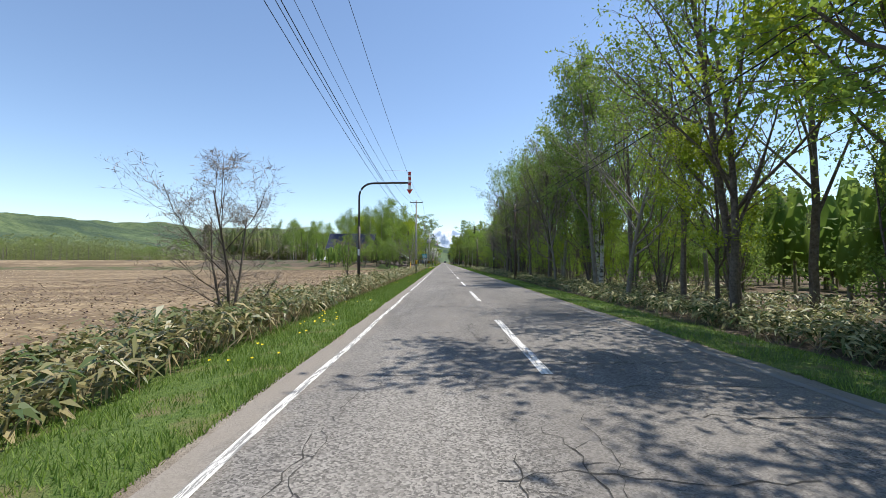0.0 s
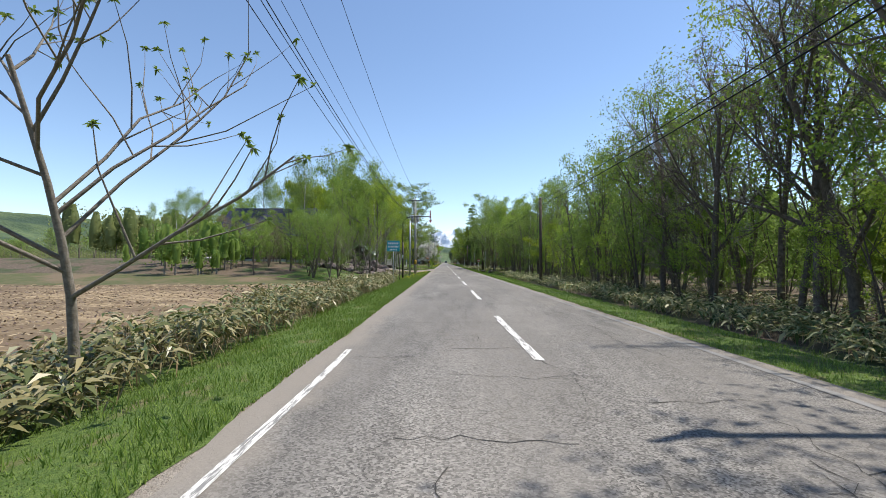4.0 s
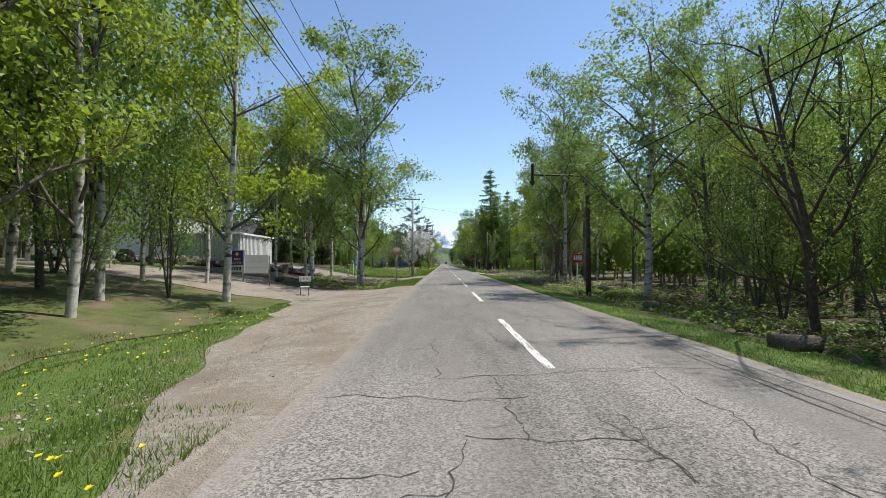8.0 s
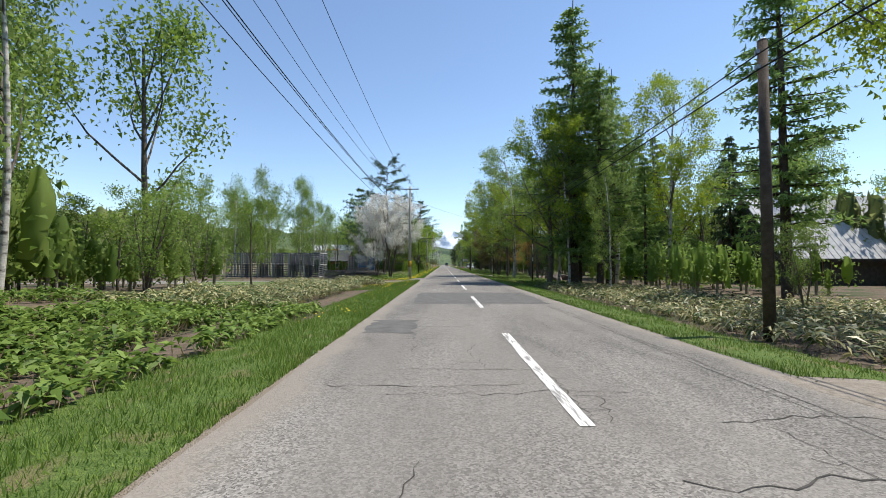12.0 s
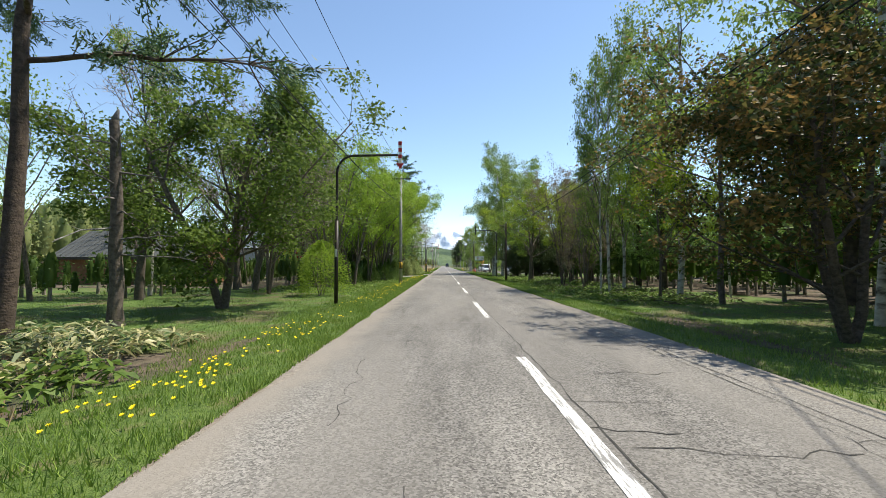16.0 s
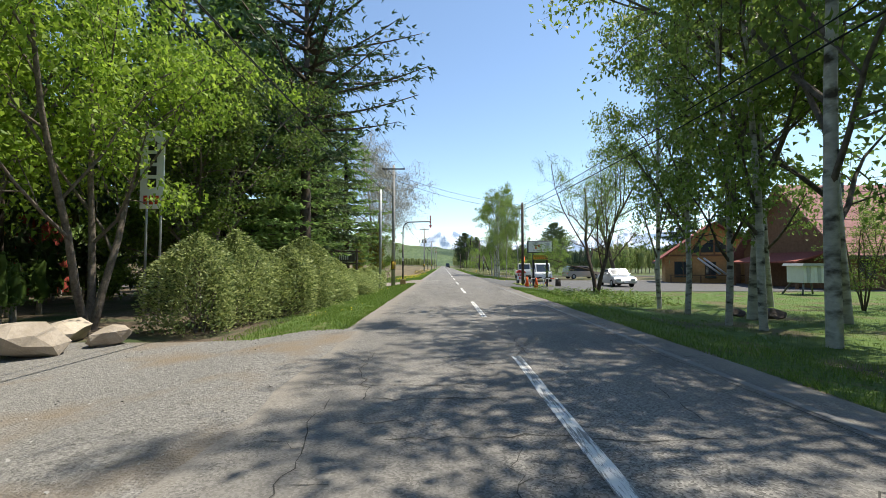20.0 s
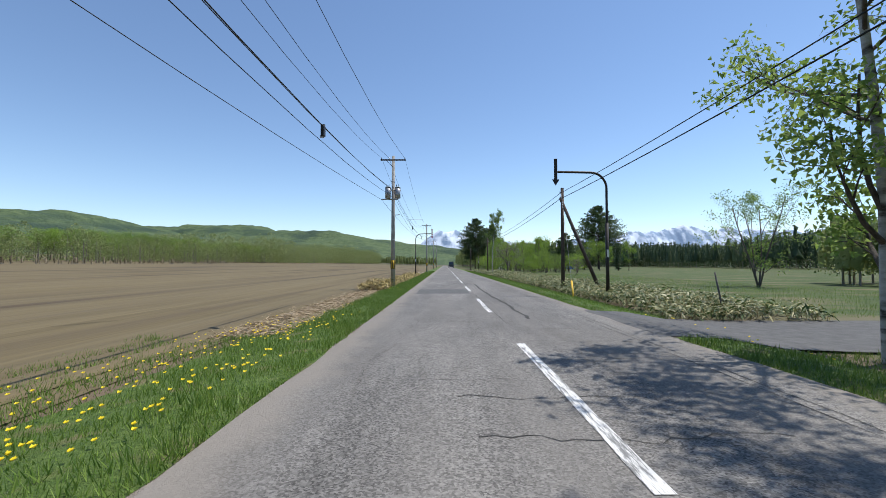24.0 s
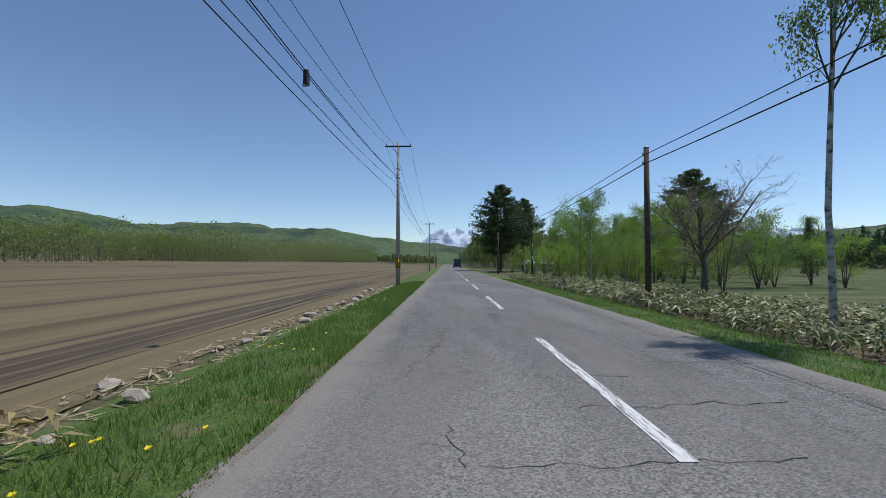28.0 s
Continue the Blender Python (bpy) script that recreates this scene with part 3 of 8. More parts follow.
shoulder("car_park", 2.95, 34, 331.5, 352, M_PATCH, 0.055, "grey asphalt car park in front of the cafe", 27, 0.8, 0.055, 8)
shoulder("side_lane", 2.95, 40, 370.4, 374.6, M_PATCH, 0.05, "narrow asphalt lane leading off the road", 28, 0.6, 0.055, 10)


def ribbon(name, pts, width, z, mat, parent, label=""):
    """A flat strip along a polyline on the road."""
    pts = np.asarray(pts, float)
    d = unit(np.gradient(pts, axis=0))
    nrm = np.stack([-d[:, 1], d[:, 0]], -1)
    w = np.broadcast_to(width, len(pts))[:, None] / 2
    v2 = np.stack([pts + nrm * w, pts - nrm * w], 1).reshape(-1, 2)
    v = np.column_stack([v2, road_z(v2[:, 0]) + z])
    a = np.arange(len(pts) - 1) * 2
    return put(name, arrays_mesh(name, v, np.stack([a, a + 1, a + 3, a + 2], -1)), mat, parent, label)


dash_proto = None
for k in range(-5, 60):
    y0 = 5.5 + 10 * k
    y0 -= float(np.interp(y0, [210, 260, 320, 430], [0.1, 0.6, 0.85, 1.1]))
    r = np.random.default_rng(900 + k)
    ys = np.linspace(y0, y0 + 5.0, 12)
    ribbon("centre_dash", np.column_stack([r.normal(0, 0.004, 12), ys]), 0.145 + r.normal(0, 0.004, 12), 0.006, M_PAINT, road, "worn white centre-line dash" if k == -5 else "")
for y0, y1 in ((-20, 20.4), (21.2, 66.8)):
    ys = np.arange(y0, y1, 1.0)
    ribbon("edge_line", np.column_stack([-2.89 + 0.015 * np.sin(ys), ys]), 0.1, 0.006, M_EDGE, road, "worn white edge line")
ys = np.arange(-20, 130, 1.0)
ribbon("edge_line", np.column_stack([2.82 + 0.01 * np.sin(ys), ys]), 0.12, 0.006, M_FADED, road, "faded white edge line")
for x0, y0, y1 in ((2.5, 284, 330),):
    ys = np.arange(y0, y1, 1.0)
    ribbon("edge_line", np.column_stack([x0 + 0.02 * np.sin(ys * 0.3), ys]), 0.11, 0.006, M_FADED, road, "almost vanished white edge line")


def cracks(y0, y1, seed):
    """Jagged cracks across and along the lanes, one mesh."""
    r = np.random.default_rng(seed)
    vs, fs, off = [], [], 0
    lines = []
    y = y0
    while y < y1:
        y += r.uniform(0.4, 1.3)
        x0 = r.uniform(-3.0, 1.4)
        n = int(r.integers(7, 24))
        xs = x0 + np.arange(n) * 0.13
        lines.append((np.column_stack([xs, y + np.cumsum(r.normal(0, 0.03, n)) + r.normal(0, 0.025, n)]), r.uniform(0.012, 0.024)))
        for _ in range(2):
            if r.random() < 0.3:  # cracks that wander along the wheel tracks
                n = int(r.integers(8, 36))
                ys2 = y + np.arange(n) * 0.11
                x1 = (-2.3, -1.55, -0.7, 0.15, 1.2, 1.95)[int(r.integers(6))] + r.normal(0, 0.12)
                path = np.column_stack([x1 + np.cumsum(r.normal(0, 0.035, n)) + r.normal(0, 0.02, n), ys2])
                lines.append((path, r.uniform(0.008, 0.018)))
                for k in range(3, n - 3, 5):  # short side branches
                    m = int(r.integers(3, 7))
                    sx = r.choice([-1, 1])
                    lines.append((path[k] + np.column_stack([sx * np.arange(m) * 0.09, np.cumsum(r.normal(0, 0.04, m))]), r.uniform(0.006, 0.012)))
    for pts, w in lines:
        pts = pts[np.abs(pts[:, 0]) < 3.05]
        if len(pts) < 3:
            continue
        d = unit(np.gradient(pts, axis=0))
        nrm = np.stack([-d[:, 1], d[:, 0]], -1) * (w * r.uniform(0.25, 1.0, len(pts)) / 2)[:, None]
        v2 = np.stack([pts + nrm, pts - nrm], 1).reshape(-1, 2)
        vs.append(np.column_stack([v2, road_z(v2[:, 0]) + 0.0045]))
        a = np.arange(len(pts) - 1) * 2
        fs.append(np.stack([a, a + 1, a + 3, a + 2], -1) + off)
        off += len(v2)
    tagged(put("road_cracks", arrays_mesh("road_cracks", np.concatenate(vs), np.concatenate(fs)), M_CRACK, road), kind="stuff")


cracks(-15, 480, 31)
for name_seed, x0, y0, y1 in ((1, 0.35, 46, 58), (4, 0.85, 373, 393), (5, 1.9, 26, 36)):
    r = np.random.default_rng(name_seed)
    ys = np.arange(y0, y1, 0.25)
    ribbon("sealed_crack", np.column_stack([x0 + np.cumsum(r.normal(0, 0.03, len(ys))), ys]), r.uniform(0.5, 1.4, len(ys)) * (0.1 if name_seed == 4 else 0.016), 0.005, M_CRACK, road, "dark tar-sealed crack")
for y0, y1 in ((236, 276), (372, 384)):
    r = np.random.default_rng(int(y0))
    ys = np.arange(y0, y1, 0.3)
    ribbon("joint", np.column_stack([0.12 + 0.05 * np.sin(ys * 0.11) + r.normal(0, 0.012, len(ys)), ys]), r.uniform(0.1, 1.3, len(ys)) * 0.02, 0.005, M_CRACK, road, "long open joint beside the centre line")
for k, dx in enumerate((0.0, 0.14)):
    ys = np.arange(98, 470, 0.5)
    r = np.random.default_rng(50 + k)
    ribbon("joint", np.column_stack([2.3 + dx + 0.12 * np.sin(ys * 0.05) + r.normal(0, 0.012, len(ys)), ys]), r.uniform(0.3, 1.3, len(ys)) * 0.014, 0.005, M_CRACK, road, "long open joint along the lane")
for x0, x1, y0, y1 in ((-2.9, 0.1, 222.0, 225.2), (-2.95, -1.9, 190.5, 192.5), (-2.75, -0.1, 382.6, 386.2), (-2.4, 2.6, 197, 203)):
    r = np.random.default_rng(int(y0))
    ys = np.linspace(y0, y1, 9)
    xs = np.linspace(x0, x1, 7)
    X, Y = np.meshgrid(xs, ys)
    X[:, 0] += r.normal(0, 0.05, 9)
    X[:, -1] += r.normal(0, 0.05, 9)
    Y[0] += r.normal(0, 0.04, 7)
    Y[-1] += r.normal(0, 0.04, 7)
    a = (np.arange(8)[:, None] * 7 + np.arange(6)[None]).ravel()
    put("asphalt_patch", arrays_mesh("asphalt_patch", np.stack([X, Y, road_z(X) + 0.004], -1).reshape(-1, 3), np.stack([a, a + 1, a + 8, a + 7], -1)), M_PATCH, road, "darker asphalt repair patch")


def relief(name, x0, x1, y0, y1, nx, ny, height, mat, label, category):
    X, Y = np.meshgrid(np.linspace(x0, x1, nx), np.linspace(y0, y1, ny))
    Z = np.vectorize(height)(X, Y)
    a = (np.arange(ny - 1)[:, None] * nx + np.arange(nx - 1)[None]).ravel()
    me = arrays_mesh(name, np.stack([X, Y, Z], -1).reshape(-1, 3), np.stack([a, a + 1, a + nx + 1, a + nx], -1), True)
    return tagged(put(name, me, mat), label, category, kind="structure")


def fbm(x, y, s, o=5):
    return noise.fractal(Vector((x / s, y / s, 3.3)), 0.9, 2.1, o)


def hill_left(x, y):
    d = np.interp(-x, [330, 520, 900, 1500], [0, 0.25, 1, 1.15])
    h = np.interp(y, [-800, 300, 900, 1400, 2100, 2700], [60, 95, 118, 140, 150, 60])
    return -3 + d * h * (0.8 + 0.28 * fbm(x, y, 480) + 0.05 * fbm(x, y, 60))


def hill_mid(x, y):
    k = math.exp(-((y - 2500) / 420) ** 2)
    h = np.interp(x, [-1500, -900, -350, -120, 120, 400, 900, 1600], [190, 200, 140, 110, 82, 60, 90, 100])
    return -4 + k * h * (0.9 + 0.22 * fbm(x, y, 380) + 0.04 * fbm(x, y, 60))


def hill_right(x, y):
    d = np.interp(x, [420, 560, 820, 1900], [0, 0.45, 1, 1.1])
    h = np.interp(y, [-500, 600, 1000, 1600, 2300], [60, 100, 108, 70, 30])
    return -3 + d * h * (0.8 + 0.25 * fbm(x, y, 400) + 0.05 * fbm(x, y, 55))


M_HILL = material("wooded_hillside", (0.045, 0.078, 0.036), (0.125, 0.165, 0.07), 0.95, 0.06, 1.0, 0.16, coords="World", third=(0.035, 0.062, 0.036), third_scale=0.007, third_cut=0.54)
M_HILL.node_tree.nodes["Bump"].inputs["Distance"].default_value = 6.0
# rock coloured blue for the haze of distance; the pale third is snow
M_SNOW = material("hazy_snowy_mountain", (0.2, 0.28, 0.4), (0.3, 0.39, 0.52), 0.95, 0.02, 0.0, coords="World", third=(0.72, 0.78, 0.87), third_scale=0.013, third_cut=0.5, stretch=(1.0, 0.5, 0.7))
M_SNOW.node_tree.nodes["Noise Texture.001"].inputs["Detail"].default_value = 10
relief("hills", -1500, -330, -800, 2700, 60, 150, hill_left, M_HILL, "low wooded hills in fresh green beyond the fields", "hill")
relief("hills", -1700, 1700, 1450, 3000, 130, 50, hill_mid, M_HILL, "wooded hill closing the end of the road", "hill")
relief("hills", 420, 1900, -500, 2300, 60, 120, hill_right, M_HILL, "wooded hills beyond the meadow", "hill")


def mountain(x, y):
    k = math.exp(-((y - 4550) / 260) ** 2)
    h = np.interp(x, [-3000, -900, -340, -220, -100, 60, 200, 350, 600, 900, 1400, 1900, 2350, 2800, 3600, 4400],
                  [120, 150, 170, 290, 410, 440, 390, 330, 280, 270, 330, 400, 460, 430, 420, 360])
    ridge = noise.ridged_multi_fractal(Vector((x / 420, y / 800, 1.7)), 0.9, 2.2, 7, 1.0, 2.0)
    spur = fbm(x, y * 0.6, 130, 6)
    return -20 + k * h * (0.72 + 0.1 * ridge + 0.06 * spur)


relief("mountains", -3000, 4400, 3850, 4800, 620, 44, mountain, M_SNOW, "distant mountains tinted blue for haze, streaked with spring snow", "mountain")

# ---------- trees ----------
def grow(r, p, d, length, radius, level, P, out, tips):
    n = (6, 4, 3, 1)[level]
    pts, rad = [np.array(p, float)], [radius]
    d = np.array(d, float)
    for i in range(n):
        d = unit(d + r.normal(0, P["wobble"][level], 3) + np.array([0, 0, P["lift"][level]]))
        pts.append(pts[-1] + d * length / n)
        rad.append(radius * (1 - (1 - P["taper"]) * (i + 1) / n))
    out[min(level, 2)].append((np.array(pts), np.array(rad)))
    last = P["levels"] - 1
    if level == last:
        tips.append(np.array(pts))
        return
    kids = P["kids"][level]
    for k in range(kids):
        f = P["clear"][level] + (1 - P["clear"][level]) * (k + r.uniform(0.2, 0.8)) / kids
        i = min(int(f * n), n - 1)
        g = f * n - i
        base = pts[i] * (1 - g) + pts[i + 1] * g
        ax = unit(pts[i + 1] - pts[i])
        side = perp(ax[None], r)[0]
        a = radians(P["angle"][level]) * r.uniform(0.75, 1.25)
        dd = ax * math.cos(a) + side * math.sin(a)
        shape = P["shape"](f) if level == 0 else 1.1 - 0.5 * f
        grow(r, base, dd, length * P["ratio"][level] * shape * r.uniform(0.8, 1.2), max(rad[i] * P["thin"], 0.012 if "tuft" in P else 0.006), level + 1, P, out, tips)
    if P.get("leader", True):
        tips.append(np.array(pts[-2:]))


def scatter_leaves(r, tips, per, spread, size, droop, aspect=0.7, along=0.0):
    pos = []
    for t in tips:
        e = t[-1]
        lush = 0.5 + 0.5 * math.sin(2.1 * e[0] + 1.3 * e[2]) * math.sin(2.3 * e[1] - 1.9 * e[2] + 1.0)
        f = r.uniform(0.1, 1.05, max(1, int(per * (0.35 + 1.4 * lush * lush + 0.5 * r.uniform()))))
        seg = np.clip((f * (len(t) - 1)).astype(int), 0, len(t) - 2)
        g = (f * (len(t) - 1) - seg)[:, None]
        pos.append(t[seg] * (1 - g) + t[seg + 1] * g)
    pos = np.concatenate(pos)
    pos = pos + r.normal(0, spread, pos.shape) * np.array([1, 1, 0.8])
    al = rand_dirs(r, len(pos), along - droop)
    return blades(pos, al, perp(al, r), size * r.uniform(0.6, 1.3, len(pos)), size * aspect * r.uniform(0.8, 1.3, len(pos)), 0.15)


ROUND = lambda f: 0.55 + 0.9 * math.sin(math.pi * min(1, (f - 0.1) / 0.9)) * (1.1 - 0.4 * f)
TALL = lambda f: 0.5 + 0.75 * math.sin(math.pi * min(1.0, f * 0.95)) ** 0.8
BASE = dict(levels=4, wobble=(0.05, 0.14, 0.2, 0.25), lift=(0.04, 0.09, 0.05, 0.0), taper=0.35, kids=(12, 5, 4), clear=(0.28, 0.25, 0.2), angle=(50, 45, 50), ratio=(0.36, 0.5, 0.5), thin=0.5, shape=ROUND)


def spec(**kw):
    d = dict(BASE)
    d.update(kw)
    return d


SPECIES = {
    # name: growth, trunk radius, stems, leaves per twig, spread, leaf size, droop, bark, leaf, words, category
    "birch": (spec(kids=(15, 5, 3), angle=(42, 40, 45), ratio=(0.25, 0.5, 0.55), lift=(0.05, 0.06, -0.05, -0.1), shape=TALL, clear=(0.17, 0.2, 0.2)), 0.0105, 1, 25, 0.17, 0.084, 0.6, M_BIRCH, L_BIRCH, "tall white-barked birch with small fresh green leaves", "birch tree"),
    "greybirch": (spec(kids=(14, 5, 3), angle=(38, 40, 45), ratio=(0.24, 0.5, 0.55), shape=TALL, clear=(0.3, 0.2, 0.2)), 0.011, 1, 11, 0.16, 0.1, 0.5, M_BARK_PALE, L_BIRCH, "slender grey-barked tree with thin spring foliage", "tree"),
    "broad": (spec(), 0.016, 1, 24, 0.2, 0.1, 0.3, M_BARK, L_FRESH, "broadleaf tree in fresh spring leaf", "tree"),
    "sparse": (spec(kids=(12, 6, 4), angle=(40, 42, 50), ratio=(0.38, 0.5, 0.5), lift=(0.05, 0.12, 0.08, 0.05)), 0.014, 1, 9, 0.2, 0.085, 0.2, M_BARK, L_FRESH, "grey-branched tree just coming into leaf", "tree"),
    "thicket": (spec(kids=(8, 4, 3), angle=(35, 45, 50), ratio=(0.36, 0.5, 0.5), clear=(0.15, 0.2, 0.2)), 0.011, 4, 13, 0.2, 0.1, 0.2, M_BARK, L_SHRUB, "many-stemmed understorey tree with light green leaves", "tree"),
    "maple": (spec(kids=(10, 5, 3), angle=(44, 48, 50), ratio=(0.44, 0.5, 0.5), clear=(0.24, 0.25, 0.2)), 0.014, 3, 42, 0.2, 0.095, 0.4, M_BARK, L_MAPLE, "leafy maple with bright green spring foliage", "maple tree"),
    "yellow": (spec(kids=(11, 5, 4), angle=(45, 45, 50), ratio=(0.4, 0.5, 0.5)), 0.015, 1, 36, 0.22, 0.11, 0.3, M_BARK, L_YELLOW, "tree with bright yellow-green young leaves", "tree"),
    "dark": (spec(kids=(13, 5, 4), angle=(52, 45, 50), ratio=(0.44, 0.5, 0.5), clear=(0.15, 0.2, 0.2)), 0.02, 3, 42, 0.23, 0.105, 0.3, M_BARK, L_OLIVE, "broad dense tree with olive green leaves", "tree"),
    "red": (spec(kids=(11, 5, 4), angle=(50, 45, 50), ratio=(0.45, 0.5, 0.5), clear=(0.18, 0.2, 0.2)), 0.015, 3, 26, 0.22, 0.115, 0.3, M_BARK, L_RED, "ornamental maple with red-brown young leaves", "maple tree"),
    "copper": (spec(kids=(12, 5, 4), angle=(52, 45, 50), ratio=(0.45, 0.5, 0.5), clear=(0.2, 0.2, 0.2)), 0.017, 3, 32, 0.22, 0.11, 0.3, M_BARK, L_COPPER, "broad maple with dark green and copper young leaves", "maple tree"),
    "pink": (spec(kids=(10, 5, 4), angle=(35, 45, 50), ratio=(0.42, 0.5, 0.5), clear=(0.12, 0.2, 0.2)), 0.011, 4, 11, 0.18, 0.09, 0.2, M_TWIG, L_PINK, "spreading bush with coppery young buds", "bush"),
    "blossom": (spec(kids=(13, 6, 4), angle=(45, 45, 50), ratio=(0.36, 0.5, 0.5), clear=(0.22, 0.2, 0.2)), 0.015, 3, 40, 0.17, 0.068, 0.2, M_BARK, L_WHITE, "tree covered in white spring blossom", "blossom tree"),
    "bare": (spec(kids=(11, 7, 6), angle=(45, 45, 45), ratio=(0.42, 0.52, 0.55), clear=(0.15, 0.15, 0.15), lift=(0.04, 0.12, 0.1, 0.08), aspect=0.05, along=0.8), 0.012, 3, 6, 0.06, 0.3, 0.0, M_TWIG, L_TWIGS, "bare bush of fine grey-brown twigs", "bush"),
    "weeping": (spec(kids=(16, 8, 8), angle=(45, 50, 50), ratio=(0.34, 0.55, 0.6), lift=(0.04, 0.05, -0.15, -0.3), aspect=0.035, along=-0.6), 0.014, 2, 11, 0.16, 0.3, 0.7, M_BARK_PALE, L_PALE_TWIGS, "large birch with pale drooping twigs hardly in leaf", "birch tree"),
    "tuft": (spec(levels=3, kids=(12, 8), angle=(50, 42), ratio=(0.62, 0.5), clear=(0.3, 0.3), wobble=(0.05, 0.14, 0.16), lift=(0.03, 0.1, 0.12), thin=0.62, tuft=1, leader=False), 0.014, 1, 1, 0.05, 0.2, 0.0, M_BARK_PALE, L_OLIVE, "young bare tree with tufts of new leaves at its branch tips", "tree"),
    "goldbirch": (spec(kids=(15, 5, 4), angle=(46, 42, 45), ratio=(0.3, 0.5, 0.55), lift=(0.05, 0.06, -0.03, -0.08), shape=TALL, clear=(0.2, 0.2, 0.2)), 0.0115, 1, 34, 0.18, 0.085, 0.5, M_BIRCH, L_YELLOW, "white-barked birch with glowing yellow-green leaves", "birch tree"),
    "orchard": (spec(kids=(13, 7, 5), angle=(46, 45, 50), ratio=(0.5, 0.5, 0.5), clear=(0.16, 0.2, 0.2), lift=(0.03, 0.12, 0.1, 0.05), wobble=(0.1, 0.2, 0.25, 0.25)), 0.02, 2, 40, 0.17, 0.052, 0.2, M_PINE_BARK, L_SHRUB, "old tree with dark forked trunk and thin pale leaves", "tree"),
    "leafless": (spec(kids=(12, 7, 7), angle=(48, 42, 42), ratio=(0.44, 0.52, 0.5), clear=(0.2, 0.15, 0.15), lift=(0.04, 0.12, 0.12, 0.1), aspect=0.06, along=0.8), 0.024, 1, 5, 0.06, 0.3, 0.0, M_TWIG, L_TWIGS, "large spreading tree still bare of leaves", "tree"),
    "polebirch": (spec(kids=(13, 5, 4), angle=(45, 42, 45), ratio=(0.22, 0.5, 0.55), shape=TALL, clear=(0.55, 0.2, 0.2)), 0.012, 1, 26, 0.16, 0.08, 0.5, M_BIRCH, L_BIRCH, "tall birch with a bare white trunk and a small high crown", "birch tree"),
    "shrub": (spec(kids=(7, 4, 3), angle=(45, 45, 50), ratio=(0.5, 0.5, 0.5), clear=(0.08, 0.15, 0.2)), 0.012, 4, 22, 0.14, 0.09, 0.2, M_BARK, L_MAPLE, "rounded leafy green shrub", "shrub"),
}
PROTO = {}


def broadleaf(name, variant, far):
    P, thick, stems, per, spread, size, droop, bark, leaf, words, cat = SPECIES[name]
    if far:
        P = dict(P)
        P["levels"] = 3
    r = np.random.default_rng(1000 + 17 * variant + sum(map(ord, name)))
    H = 10.0
    out, tips = ([], [], []), []
    for s in range(stems):
        d = np.array([0, 0, 1.0])
        Q = P
        if stems > 1:
            a = 2 * math.pi * s / stems + r.uniform(-0.4, 0.4)
            d = unit(np.array([math.cos(a) * 0.2, math.sin(a) * 0.2, 1.0]))
            Q = dict(P)
            Q["kids"] = (max(5, int(P["kids"][0] * 0.75)), *P["kids"][1:])
        grow(r, (0.0, 0.0, -0.3), d, H * (0.97 if stems == 1 else r.uniform(0.75, 0.95)), H * thick * (1 if stems == 1 else 0.72), 0, Q, out, tips)
    hi = max(t[:, 2].max() for t in tips)
    root = thing(name + "_tree", Matrix(), words, cat)
    wood = [tubes(out[0], 6 if far else 9), tubes(out[1], 3 if far else 5)]
    if not far:
        wood.append(tubes(out[2], 3))
    put_wood(root, wood, bark)
    if "tuft" in P:
        pos = np.repeat(np.array([t[-1] for t in tips]), 13, 0)
        al = rand_dirs(r, len(pos), 0.5)
        v, f = cards(pos, al, perp(al, r), 0.19 * r.uniform(0.6, 1.3, len(pos)), 0.085, 0.3)
    elif far:
        v, f = scatter_leaves(r, tips, max(2, int(per * 2.3)), spread * 2.0, size * 1.75, droop, P.get("aspect", 0.7), P.get("along", 0.0))
    else:
        v, f = scatter_leaves(r, tips, max(1, per), spread, size * 1.3, droop, P.get("aspect", 0.7), P.get("along", 0.0))
    put("crown", arrays_mesh("crown", v, f), leaf, root)
    return root, hi


def put_wood(root, wood, bark):
    """Trunk and limbs as one mesh, the limbs in their own bark."""
    v = np.concatenate([w[0] for w in wood])
    off = np.cumsum([0] + [len(w[0]) for w in wood])
    me = arrays_mesh("trunk", v, np.concatenate([w[1] + o for w, o in zip(wood, off)]), True)
    me.materials.append(bark)
    me.materials.append(M_BARK if bark is M_BIRCH else bark)
    idx = np.concatenate([np.full(len(w[1]), 1 if k else 0) for k, w in enumerate(wood)]).astype(np.int32)
    me.polygons.foreach_set("material_index", idx)
    put("trunk", me, None, root)


CONIFERS = {
    # name: branch reach, droop, whorls, sprays per branch, needle length, width, bark, leaf, bare part, words, category
    "fir": (0.2, -0.25, 34, 34, 0.2, 0.07, M_PINE_BARK, L_FIR, 0.08, "dark green fir with tiers of drooping branches", "fir tree"),
    "larch": (0.2, -0.1, 36, 34, 0.15, 0.05, M_PINE_BARK, L_LARCH, 0.12, "slender larch with soft bright green needles", "larch tree"),
    "pine": (0.3, 0.12, 17, 46, 0.17, 0.045, M_PINE_BARK, L_PINE, 0.3, "tall pine with open layered branches", "pine tree"),
    "roundpine": (0.36, 0.12, 30, 76, 0.24, 0.08, M_PINE_BARK, L_ROUND, 0.2, "broad dense dark conifer", "conifer tree"),
    "goldcypress": (0.16, 0.9, 30, 40, 0.3, 0.09, M_PINE_BARK, L_GOLD, 0.02, "narrow upright golden-green cypress", "cypress tree"),
    "yew": (0.42, 0.3, 24, 60, 0.3, 0.1, M_PINE_BARK, L_YEW, 0.03, "low dense dark yew", "yew tree"),
}


